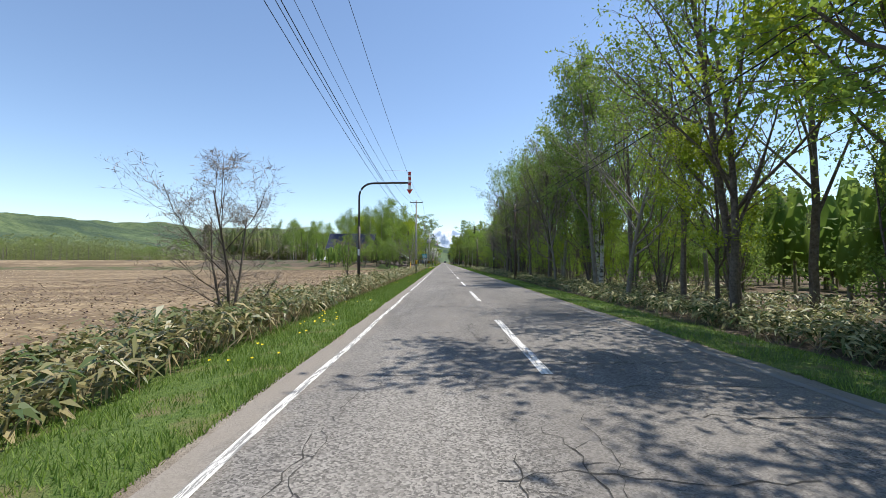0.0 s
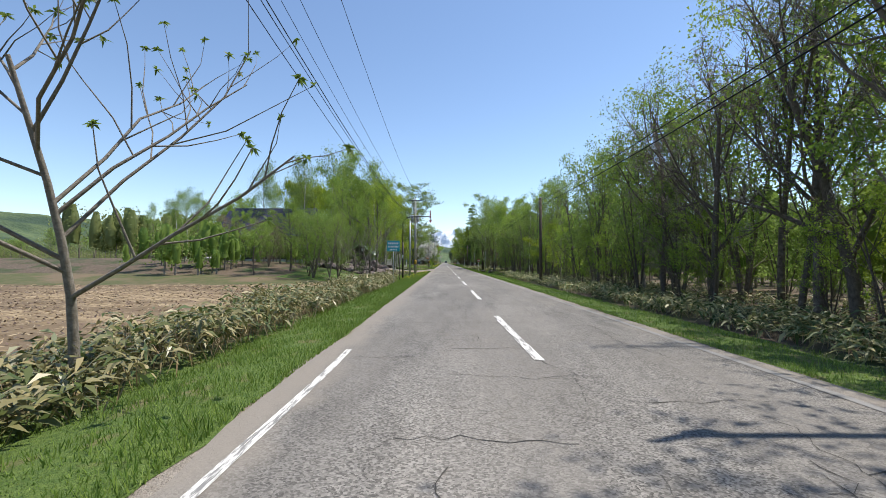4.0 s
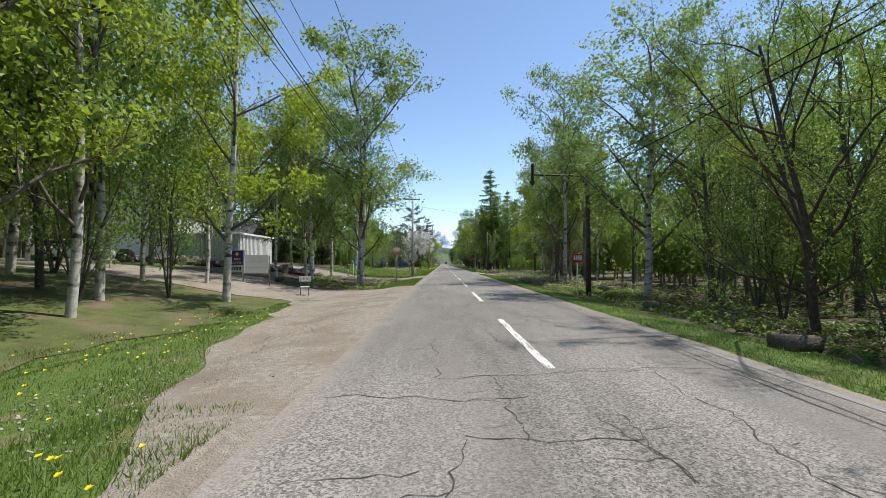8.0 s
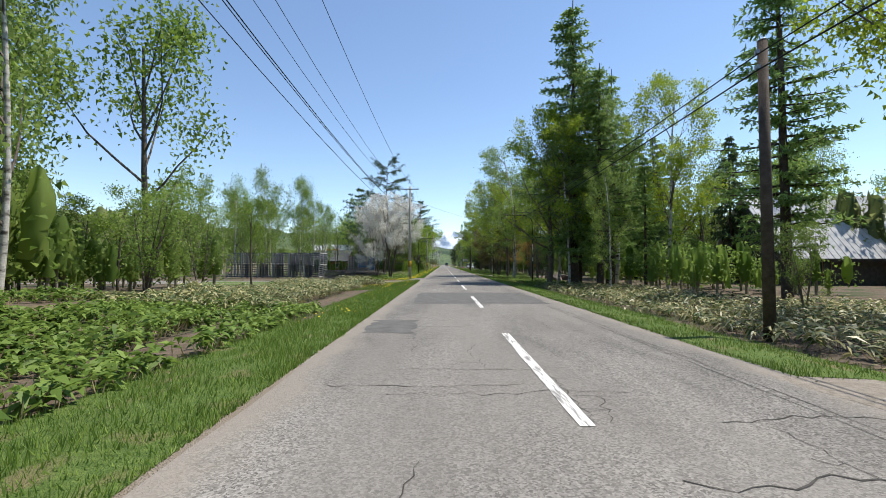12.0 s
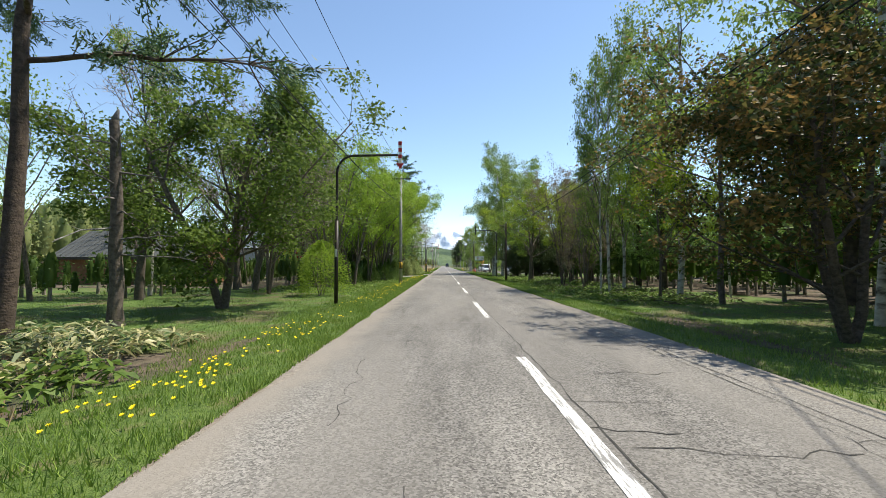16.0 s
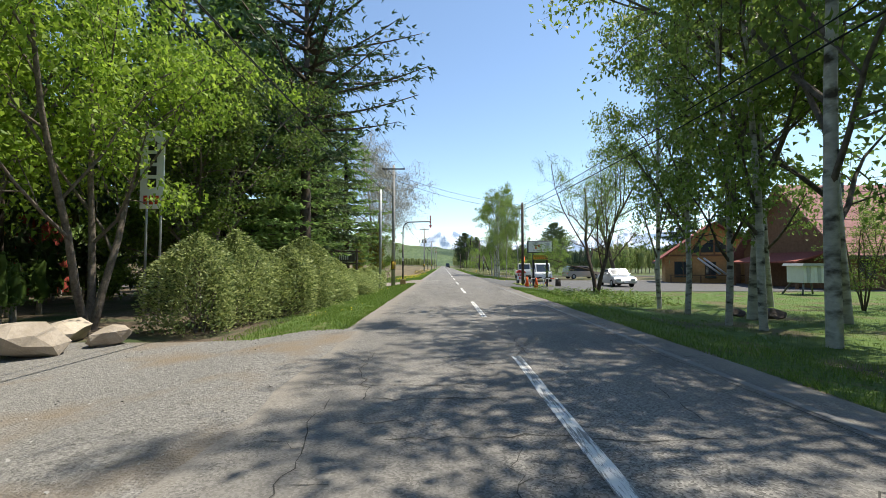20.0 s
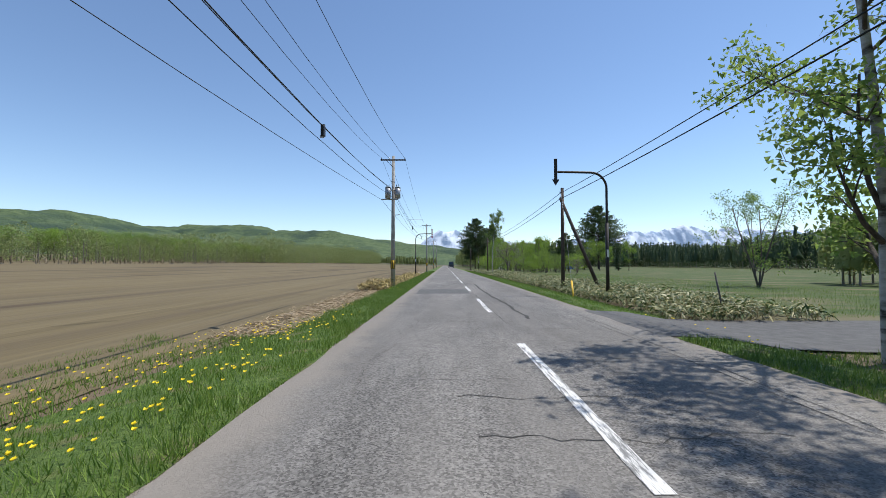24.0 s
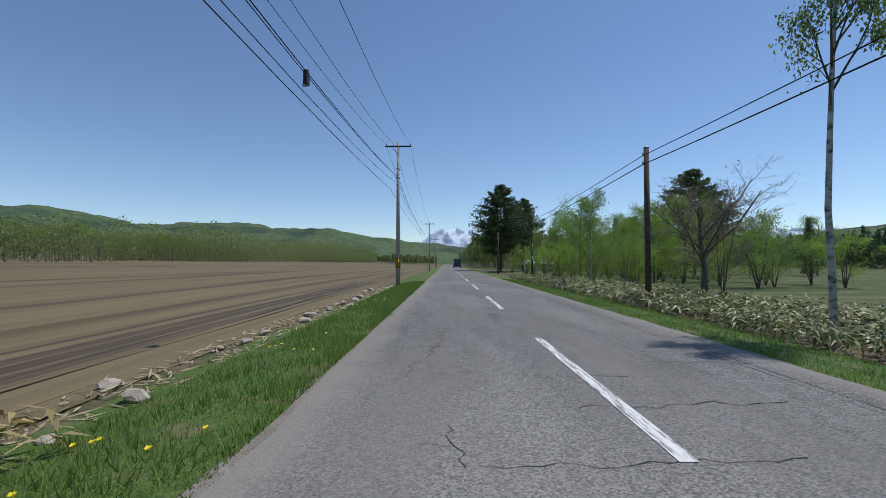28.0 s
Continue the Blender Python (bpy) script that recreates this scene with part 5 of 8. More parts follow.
def far_woods(name, x0, y0, x1, y1, depth, h0, h1, n, leaf, seed, label, conical=False):
    """A distant edge of woodland as one mesh of clumps, with trunks."""
    r = np.random.default_rng(seed)
    s = r.uniform(0, 1, n)
    dx, dy = x1 - x0, y1 - y0
    ln = math.hypot(dx, dy)
    off = depth * r.uniform(0, 1, n)
    X, Y = x0 + dx * s - dy / ln * off, y0 + dy * s + dx / ln * off
    h = r.uniform(h0, h1, n) * (1 + 0.15 * np.sin(s * 23 + seed))
    if seed == 61:
        h = h * np.interp(Y, [400, 900], [0.85, 1.9])
    edge_wood = seed in (61, 62, 63)
    low = 0.05 if edge_wood or conical else 0.18
    if edge_wood:
        h = h * np.where(r.uniform(0, 1, n) < 0.5, r.uniform(0.5, 0.75, n), r.uniform(0.76, 0.95, n))
    k = 200 if edge_wood else 120 if name == "far_woods" else 70
    base = ground_zs(X, Y)
    u = r.uniform(low, 1.0, (n, k))
    wide = 0.32 if conical else (0.3 + 0.35 * r.uniform(0, 1, n) ** 1.5)[:, None] if edge_wood else 0.26

    def crown(u):
        if conical:
            return 1.02 - u
        return np.sqrt(np.clip(1 - (1.55 * u - 0.62) ** 2, 0.03, 1) * (1.02 - u ** 4)) if edge_wood else np.sqrt(np.clip(1 - (2 * u - 1.1) ** 2, 0.03, 1))

    rad = h[:, None] * wide * crown(u)
    a = r.uniform(0, 2 * np.pi, (n, k))
    q = np.sqrt(r.uniform(0.2, 1.5, (n, k)))
    pos = np.stack([X[:, None] + rad * q * np.cos(a), Y[:, None] + rad * q * np.sin(a), base[:, None] + u * h[:, None]], -1).reshape(-1, 3)
    al = rand_dirs(r, len(pos), 0.2)
    sz = np.repeat(h, k) * (r.uniform(0.02, 0.055, len(pos)) if name == "far_woods" else r.uniform(0.035, 0.08, len(pos)))
    v, f = blades(pos, al, perp(al, r), sz, sz * 0.8, 0.1)
    # the dense inside of every crown: lumpy rings, closed at the top
    if not edge_wood:
        rows_, cols_ = 5, 7
        us = np.linspace(0.3, 0.97, rows_)
        prof = crown(us)
        an = np.linspace(0, 2 * np.pi, cols_, endpoint=False)
        R = h[:, None, None] * wide * (0.6 if conical else 0.5) * prof[None, :, None] * r.uniform(0.35, 1.15, (n, rows_, cols_))
        cv = np.stack([X[:, None, None] + R * np.cos(an), Y[:, None, None] + R * np.sin(an), base[:, None, None] + h[:, None, None] * (us[None, :, None] + r.normal(0, 0.03, (n, rows_, cols_)))], -1).reshape(-1, 3)
        i, j = np.meshgrid(np.arange(rows_ - 1), np.arange(cols_), indexing="ij")
        p0, p1 = i * cols_ + j, i * cols_ + (j + 1) % cols_
        t3 = np.concatenate([np.stack([p0, p1, p1 + cols_], -1).reshape(-1, 3), np.stack([p0, p1 + cols_, p0 + cols_], -1).reshape(-1, 3)])
        cf = (np.arange(n)[:, None, None] * rows_ * cols_ + t3[None]).reshape(-1, 3)
        f = np.concatenate([f, cf + len(v)])
        v = np.concatenate([v, cv])
    tagged(put(name, arrays_mesh(name, v, f), leaf), label, "woods", kind="stuff")
    tr = r.permutation(n)[: n // 2]
    lines = [(np.array([[X[i], Y[i], ground_z(X[i], Y[i]) - 0.1], [X[i], Y[i], ground_z(X[i], Y[i]) + h[i] * 0.75]]), np.array([0.12, 0.05])) for i in tr]
    v, f = tubes(lines, 3)
    tagged(put(name + "_trunks", arrays_mesh(name, v, f), M_BARK_PALE), "pale trunks along the edge of the far woods", "woods", kind="stuff")


far_woods("far_woods", -155, 1150, -122, 335, 40, 7.0, 12.5, 2100, L_FAR, 61, "young spring woodland beyond the field")
far_woods("dead_brush", -83, 520, -79, 425, 4, 0.7, 1.5, 130, L_DRY_WEED, 175, "heaps of dry brown brushwood at the foot of the wood")
far_woods("far_woods", -160, 190, -215, -60, 50, 7, 10, 1100, L_FAR, 62, "young spring woodland beyond the stubble field")
far_woods("far_woods", -235, 190, -60, 190, 40, 7, 10.5, 700, L_FAR, 63, "green wood behind the house and the stubble field")
far_woods("far_conifers", 140, 330, 90, 900, -60, 11, 15, 1900, L_FAR_DARK, 64, "dark row of conifers beyond the meadow", True)
far_woods("understorey", 14, -20, 14, 176, -16, 2.5, 6, 900, L_SHRUB, 161, "dense leafy understorey inside the wood")
grove(["larch", "birch", "larch"], 43, 60, 198, 226, 5.5, 11, 14, 176)
far_woods("understorey", 44, 196, 44, 226, -14, 2.5, 5, 160, L_SHRUB, 168, "leafy understorey beside the lodge")
far_woods("understorey", 12, 206, 12, 226, -10, 1.5, 3.5, 110, L_SHRUB, 162, "leafy understorey inside the wood")
# the darker leaf here also paints the shaded depth of the wood
far_woods("understorey", 14, 262, 15, 300, -14, 2, 5, 240, L_DARK_SHADE, 163, "dark leafy understorey inside the wood, leaf colour deepened for shade")
far_woods("understorey", -16, 264, -13.5, 330, 16, 1.2, 2.6, 330, L_DARK_SHADE, 164, "dark leafy understorey inside the wood, leaf colour deepened for shade")
far_woods("understorey", -10.2, 277, -9.9, 304, 4, 0.9, 2.0, 170, L_DARK_SHADE, 169, "dark leafy bushes beneath the maples, leaf colour deepened for shade")
far_woods("understorey", -20, 178, -17, 216, 16, 2, 5, 220, L_SHRUB, 165, "leafy understorey inside the wood")
far_woods("understorey", -24, 98, -16, 118, 10, 2, 4.5, 90, L_SHRUB, 166, "leafy bushes behind the boulders")
far_woods("far_woods", 34, -60, 34, 345, -30, 7, 10, 900, L_FAR, 65, "depth of the roadside wood")
far_woods("far_woods", -62, 160, -62, 330, 30, 9, 14, 500, L_FAR, 66, "depth of the roadside wood")
far_woods("far_woods", 34, 392, 110, 420, 10, 3.5, 6, 260, L_FAR, 69, "mixed wood behind the car park")
far_woods("understorey", 15, 244, 30, 244, 8, 2, 5, 120, L_DARK_SHADE, 167, "dark bushes at the edge of the conifers, leaf colour deepened for shade")
far_woods("far_woods", 8, 540, 14, 900, -60, 8, 13, 900, L_FAR, 67, "trees lining the far end of the road")
far_woods("far_woods", -9, 900, -60, 1100, 50, 7, 11, 400, L_FAR, 68, "trees at the far end of the road")

# ---------- undergrowth ----------
def undergrowth(name, x0, x1, y0, y1, per_m2, h0, h1, leaf, label, seed, leaves=7, size=0.3, width=0.066, straw=0.35, patchy=0.0):
    """Broad-leaved stems: a whorl of long leaves on every stalk; the leaves in one mesh and the dry stalks in another."""
    r = np.random.default_rng(seed)
    n = int(abs(x1 - x0) * (y1 - y0) * per_m2)
    x, y = r.uniform(min(x0, x1), max(x0, x1), n), r.uniform(y0, y1, n)
    if patchy:
        keep = np.array([noise.noise(Vector((a * 0.5, b * 0.35, seed))) > patchy - 0.5 for a, b in zip(x, y)])
        x, y = x[keep], y[keep]
        n = len(x)
    h = r.uniform(h0, h1, n) * (0.8 + 0.3 * np.sin(y * 0.9 + x) * np.sin(y * 0.37))
    z0 = ground_zs(x, y)
    lean = r.normal(0, 0.16, (n, 2))
    top = np.column_stack([x + lean[:, 0] * h, y + lean[:, 1] * h, z0 + h])
    base = np.column_stack([x, y, z0])
    fz = r.uniform(0.45, 1.0, (n, leaves, 1))
    pos = (base[:, None] * (1 - fz) + top[:, None] * fz).reshape(-1, 3)
    a = r.uniform(0, 2 * np.pi, n * leaves)
    al = unit(np.column_stack([np.cos(a), np.sin(a), r.normal(0.15, 0.45, n * leaves)]))
    ac = unit(np.cross(al, np.array([0, 0, 1.0])) + r.normal(0, 0.35, al.shape))
    v, f = cards(pos, al, ac, size * r.uniform(0.6, 1.35, len(pos)), width * r.uniform(0.8, 1.3, len(pos)), 0.35)
    tagged(put(name, arrays_mesh(name, v, f), leaf), label, "undergrowth", kind="stuff")
    k = int(n * straw * 2)
    if k:
        i = r.integers(0, n, k)
        b = base[i] + r.normal(0, 0.1, (k, 3)) * np.array([1, 1, 0])
        al = unit(np.column_stack([r.normal(0, 0.35, k), r.normal(0, 0.35, k), np.ones(k)]))
        v, f = cards(b, al, perp(al, r), h[i] * 0.85, 0.022)
        tagged(put("dry_stalks", arrays_mesh("dry_stalks", v, f), L_STRAW), "dry straw-coloured stalks in the undergrowth", "dry stalks", kind="stuff")


SASA = "bamboo grass with green and bleached straw-coloured leaves"
undergrowth("bamboo_grass", -7.8, -5.2, -3, 96, 24, 0.6, 1.12, L_SASA_OLIVE, SASA, 71, straw=0.8)
undergrowth("bamboo_grass", 8.2, 13, -3, 100, 7, 0.4, 0.8, L_SASA, SASA + " deep in the wood", 89, leaves=6, straw=0.3)
undergrowth("bamboo_grass", 5.6, 8.2, -3, 108, 17, 0.35, 0.75, L_SASA, SASA + " in the shade of the wood", 72, straw=0.5)
undergrowth("bamboo_grass", 5.6, 11, 147, 177, 14, 0.3, 0.6, L_SASA, SASA, 73, straw=0.6)
undergrowth("bamboo_grass", 5.6, 12, 187.5, 214, 12, 0.3, 0.6, L_SASA, SASA, 74, straw=0.6)
undergrowth("bamboo_grass", -13, -7.2, 196, 218.5, 20, 0.45, 0.9, L_SASA, SASA, 75, straw=0.6)
undergrowth("weeds", -15, -5.7, 168.5, 198, 22, 0.25, 0.6, L_SASA_GREEN, "rank green weeds with broad leaves", 76, leaves=6, size=0.22, width=0.1, straw=0.8, patchy=0.3)
undergrowth("weeds", -12, -5.6, 147.5, 160, 10, 0.2, 0.45, L_SASA_GREEN, "low weeds among stones and dead branches", 77, leaves=5, size=0.2, width=0.09, straw=0.9)
undergrowth("dry_weeds", -11, -5.8, 149.5, 160, 13, 0.2, 0.5, L_DRY_WEED, "dry brown weeds and dead stems by the road", 184, leaves=7, size=0.2, width=0.05, straw=1.2)
undergrowth("dry_weeds", -11, -6.2, 113, 122, 7, 0.15, 0.4, L_DRY_WEED, "dry brown weeds beside the stones", 185, leaves=6, size=0.18, width=0.05, straw=0.8)
undergrowth("dry_weeds", 6.2, 9.5, 104, 140, 7, 0.15, 0.4, L_DRY_WEED, "dry brown weeds on the bank of the wood", 186, leaves=6, size=0.18, width=0.05, straw=0.8)
undergrowth("bamboo_grass", -10.5, -6.7, 246, 253.5, 15, 0.3, 0.6, L_SASA, SASA, 78, straw=0.5)
undergrowth("weeds", -8.6, -6.2, 216.4, 218.8, 18, 0.4, 0.75, L_SASA, "clump of large-leaved green plants by the gravel", 183, leaves=8, size=0.34, width=0.1, straw=0.1)
undergrowth("weeds", -10, -5.8, 228, 250, 16, 0.25, 0.5, L_SASA_GREEN, "bushy green weeds", 79, leaves=6, size=0.2, width=0.1, straw=0.5)
undergrowth("weeds", 7.4, 24, 184.4, 190, 9, 0.15, 0.4, L_SASA_GREEN, "weeds beside the drive", 181, leaves=6, size=0.2, width=0.09, straw=0.3)
undergrowth("bamboo_grass", 12, 26, 190, 200, 6, 0.3, 0.6, L_SASA, SASA + " under the larches", 182, straw=0.5)
undergrowth("weeds", 5.6, 10, 213, 241, 10, 0.15, 0.4, L_SASA_GREEN, "shady green weeds beneath the trees", 80, leaves=6, size=0.2, width=0.09, straw=0.1)
undergrowth("weeds", 5.6, 11, 262, 306, 8, 0.12, 0.35, L_SASA_GREEN, "patchy weeds at the edge of the wood", 81, leaves=6, size=0.18, width=0.07, straw=0.4)
undergrowth("bamboo_grass", -6.9, -5.1, 389, 397, 28, 0.4, 0.8, L_SASA_DRY, SASA + " along the field", 82, straw=0.5)
undergrowth("bamboo_grass", -6.4, -5.0, 397, 425, 24, 0.4, 0.75, L_SASA_DRY, SASA + " along the field", 83, straw=0.5)
undergrowth("bamboo_grass", 5.5, 10.5, 375, 470, 19, 0.35, 0.8, L_SASA, SASA + " beside the meadow", 84, straw=0.4)
undergrowth("weeds", -14, -6.2, 270, 304, 7, 0.1, 0.3, L_SASA_GREEN, "shaded ground plants beneath the maples", 85, leaves=5, size=0.18, width=0.08, straw=0.1)
undergrowth("weeds", 4.6, 9.5, 321, 330.5, 12, 0.15, 0.5, L_SASA_GREEN, "rank grass and weeds round the old tree", 187, leaves=7, size=0.2, width=0.05, straw=0.3)
undergrowth("weeds", 6.2, 12.5, 263, 305, 7, 0.15, 0.5, L_SASA_GREEN, "rank green plants at the edge of the wood", 188, leaves=7, size=0.2, width=0.07, straw=0.3)
undergrowth("weeds", 5.6, 9.5, 100, 147, 15, 0.12, 0.4, L_SASA_GREEN, "low green weeds on the ditch bank", 87, leaves=6, size=0.16, width=0.07, straw=0.3)
undergrowth("weeds", -10.5, -5.8, 101, 118, 6, 0.12, 0.38, L_SASA_GREEN, "green weeds growing between the stones", 88, leaves=6, size=0.17, width=0.08, straw=0.4)
undergrowth("weeds", 8, 30, 110, 150, 3, 0.15, 0.5, L_SASA_GREEN, "scattered weeds on the woodland floor", 86, leaves=6, size=0.2, width=0.08, straw=0.6)


def grass(x0, x1, y0, y1, per_m2, h, seed, label="green grass blades of the verge", edge=None):
    r = np.random.default_rng(seed)
    n = int(abs(x1 - x0) * (y1 - y0) * per_m2 * 1.25)
    near, out = (x0, x1) if abs(x0) < abs(x1) else (x1, x0)
    x, y = near + (out - near) * r.uniform(0, 1, n) ** 1.45, r.uniform(y0, y1, n)
    if edge:
        keep = x < edge(y) - 0.1 if edge is not yard_edge else y < yard_edge(x) - 0.08
        x, y = x[keep], y[keep]
        n = len(x)
    hh = 0.82 * h * r.uniform(0.5, 1.2, n) * (0.7 + 0.3 * np.sin(y * 1.7 + 3 * x) * np.cos(y * 0.6) + 0.25 * np.sin(y * 4.1 - 2 * x))
    b = np.column_stack([x, y, ground_zs(x, y) + 0.03])
    al = unit(np.column_stack([r.normal(0, 0.35, n), r.normal(0, 0.35, n), np.ones(n)]))
    ac = perp(al, r)
    w = 0.0056 * r.uniform(0.7, 1.4, n)[:, None]
    v = np.stack([b - ac * w, b + ac * w, b + al * hh[:, None]], 1).reshape(-1, 3)
    tagged(put("grass", arrays_mesh("grass", v, np.arange(3 * n).reshape(n, 3)), L_GRASS), label, "grass", kind="stuff")


grass(-5.5, -3.3, -3, 124, 429, 0.17, 91)
grass(-5.9, -3.3, 147, 160.3, 429, 0.17, 92)
grass(-6.0, -3.3, 168, 210, 416, 0.2, 93)
grass(-7.6, -3.3, 210, 219.0, 330, 0.26, 109)
grass(-13, -3.4, 218.6, 224.2, 260, 0.24, 114, "tall grass beside the gravel entrance", yard_edge)
grass(-6.3, -3.3, 226, 305, 390, 0.2, 94)
grass(-6.3, -3.3, 312.5, 337, 390, 0.16, 95)
grass(-8.5, -3.3, 345, 372, 300, 0.2, 96)
grass(-5.4, -3.3, 372, 455, 429, 0.2, 97)
grass(3.16, 5.6, -3, 177, 190, 0.14, 98)
grass(3.16, 5.8, 187, 241.5, 200, 0.16, 99)
grass(3.16, 6.2, 246, 331, 200, 0.18, 100)
grass(3.16, 7.5, 352, 370.2, 260, 0.2, 101)
grass(3.16, 5.7, 375, 460, 200, 0.16, 102)
grass(10.5, 26, 376, 440, 22, 0.3, 110, "rough tufts of meadow grass")
grass(-15, -5.5, 97, 112, 190, 0.17, 111, "rough green grass in front of the boulders")
grass(-11, -6.3, 275, 305, 110, 0.13, 112, "shaded grass beneath the maples")
grass(6.2, 13, 262, 306, 110, 0.18, 113, "rough grass at the edge of the wood")
grass(-16, -8.6, 123.5, 137, 120, 0.1, 107, "thin grass under the birches")
grass(-9.4, -3.6, 121, 139, 330, 0.13, 108, "grass beside the forecourt", apron_edge)
grass(-24, -6.3, 252, 275, 70, 0.15, 104, "grass of the shady lawn")
grass(6.2, 22, 246, 262, 60, 0.15, 105, "grass of the lawn")
grass(6.2, 22, 306, 331, 70, 0.1, 106, "grass of the lawn beneath the birches")


def dandelions(x0, x1, y0, y1, n, seed):
    """Open yellow heads on short stalks, one mesh."""
    r = np.random.default_rng(seed)
    c = r.uniform(y0, y1, max(3, n // 6))
    y = c[r.integers(0, len(c), n)] + r.normal(0, 0.5, n)
    x = r.uniform(x0, x1, n)
    z = ground_zs(x, y) + r.uniform(0.1, 0.24, n)
    pos = np.column_stack([x, y, z])
    vs, fs = [], []
    for k in range(4):
        a = np.full(n, k * math.pi / 4) + r.uniform(0, 0.3, n)
        al = np.column_stack([np.cos(a), np.sin(a), r.normal(0.25, 0.1, n)])
        ac = unit(np.cross(al, np.array([0, 0, 1.0])))
        v, f = cards(pos - al * 0.02, al, ac, 0.05, 0.042, -0.1)
        fs.append(f + sum(map(len, vs)))
        vs.append(v)
    tagged(put("dandelions", arrays_mesh("dandelions", np.concatenate(vs), np.concatenate(fs)), L_DANDELION), "bright yellow dandelion heads in the verge", "dandelions", kind="stuff")


dandelions(-5.0, -3.7, 0, 60, 60, 111)
dandelions(-5.4, -3.5, 97, 123, 190, 112)
dandelions(-9.0, -6.4, 122, 134, 130, 113)
dandelions(-5.4, -3.7, 170, 225, 70, 114)
dandelions(-7.8, -3.7, 225.5, 231, 420, 115)
dandelions(-7.4, -3.6, 213.5, 219.3, 130, 122)
dandelions(-11, -6.2, 219.5, 222.2, 120, 123)
dandelions(-5.2, -3.7, 231, 300, 520, 116)
dandelions(-5.4, -3.7, 313, 336, 20, 117)
dandelions(-7.0, -3.8, 352, 374, 520, 118)
dandelions(-5.0, -3.7, 376, 440, 40, 119)
dandelions(3.8, 5.4, 205, 460, 70, 120)

# ---------- poles, cables and road furniture ----------
def guard(parent):
    g = part("guard", cyl((0, 0, 1.35), (0, 0, 1.98), 0.168, 0.165, 16), M_YELLOW, parent, "yellow guard with black bars")
    for k in range(8):
        a = 2 * math.pi * k / 8
        bm = box((-0.028, 0.158, 1.4), (0.028, 0.175, 1.93))
        bmesh.ops.rotate(bm, verts=bm.verts, cent=(0, 0, 0), matrix=Matrix.Rotation(a, 3, "Z"))
        part("black_bar", bm, M_BLACK, g)
    for z in (1.33, 1.95):
        part("band", cyl((0, 0, z), (0, 0, z + 0.05), 0.174, 0.174, 16), M_BLACK, g)


def crossarm(parent, z):
    arm = part("crossarm", box((-0.92, -0.13, z - 0.045), (0.92, -0.04, z + 0.045), 0.01), M_DARKSTEEL, parent)
    for x in (-0.84, -0.3, 0.84):
        part("insulator", cyl((x, -0.085, z + 0.045), (x, -0.085, z + 0.2), 0.035, 0.02, 8), M_WHITE if x == -0.3 else M_BLACK, arm)
    part("brace", cyl((-0.5, -0.085, z - 0.03), (0, -0.16, z - 0.55), 0.015, 0.015, 6), M_DARKSTEEL, arm)


def utility_pole(y, h, transformer, label, x):
    p = thing("utility_pole", (x, y, ground_z(x, y)), label, "utility pole", "poles along the left of the road")
    part("pole", cyl((0, 0, -0.2), (0, 0, h + 0.3), 0.165, 0.1, 16), M_CONCRETE, p, "grey tapered pole, darker towards the top")
    guard(p)
    crossarm(p, h)
    for z in (h - 1.6, h - 2.2, 3.4):
        part("band", cyl((0, 0, z), (0, 0, z + 0.06), 0.145, 0.145, 12), M_STEEL, p)
    part("bracket", box((-0.04, -0.34, h - 2.02), (0.04, -0.1, h - 1.96)), M_STEEL, p)
    if transformer:
        part("lower_arm", box((-0.85, -0.14, h - 2.9), (0.35, -0.06, h - 2.82), 0.01), M_STEEL, p)
        for sx in (-0.36, 0.34):
            t = part("transformer", cyl((sx, -0.18, h - 2.8), (sx, -0.18, h - 2.05), 0.2, 0.2, 16), M_STEEL, p, "grey transformer drum")
            part("lid", cyl((sx, -0.18, h - 2.05), (sx, -0.18, h - 1.98), 0.22, 0.17, 16), M_STEEL, t)
            for k in (-0.08, 0.08):
                part("bushing", cyl((sx + k, -0.18, h - 1.98), (sx + k, -0.18, h - 1.8), 0.028, 0.02, 8), M_DARKSTEEL, t)
        part("step", cyl((0, 0, 5.2), (0.5, -0.02, 5.25), 0.02, 0.02, 6), M_DARKSTEEL, p)
    return p


LPOLES = [(3.0, 9.6, 0), (59.9, 10.0, 0), (115.0, 9.7, 1), (172.65, 9.6, 0), (227.0, 9.6, 0), (282.2, 9.5, 0), (336.8, 9.3, 0), (392.6, 9.2, 1), (451, 9.8, 0), (508, 9.6, 0), (565, 9.6, 0)]
for y, h, tr in LPOLES:
    utility_pole(y, h, tr, "concrete utility pole with crossarm" + (" and two transformer drums" if tr else "") + ", yellow-and-black guard", -4.8 if y == 227.0 else -5.2 if y > 170 and y < 180 else -5.05)


def cable(name, pts, radius, sag, label, mat=M_CABLE):
    """A cable hung from point to point."""
    line = []
    for a, b in zip(pts[:-1], pts[1:]):
        a, b = np.array(a, float), np.array(b, float)
        s = np.linspace(0, 1, 13)[:-1, None]
        q = a * (1 - s) + b * s
        q[:, 2] -= 4 * (sag(a[1]) if callable(sag) else sag) * (s * (1 - s))[:, 0]
        line.append(q)
    line = np.concatenate(line + [np.array([pts[-1]], float)])
    v, f = tubes([(line, np.full(len(line), radius))], 5)
    return tagged(put(name, arrays_mesh(name, v, f, True), mat), label, "cable")


def line_sag(y):
    return float(np.interp(y, [10, 60, 300, 400], [1.45, 1.8, 1.8, 2.2]))


def hung(y, dz, sag):
    """Height of a cable of the left row of poles at y."""
    k = max(i for i in range(len(back) - 1) if back[i][0] <= y)
    (y0, h0, _), (y1, h1, _) = back[k], back[k + 1]
    f = (y - y0) / (y1 - y0)
    return h0 * (1 - f) + h1 * f + dz - 4 * sag * f * (1 - f)


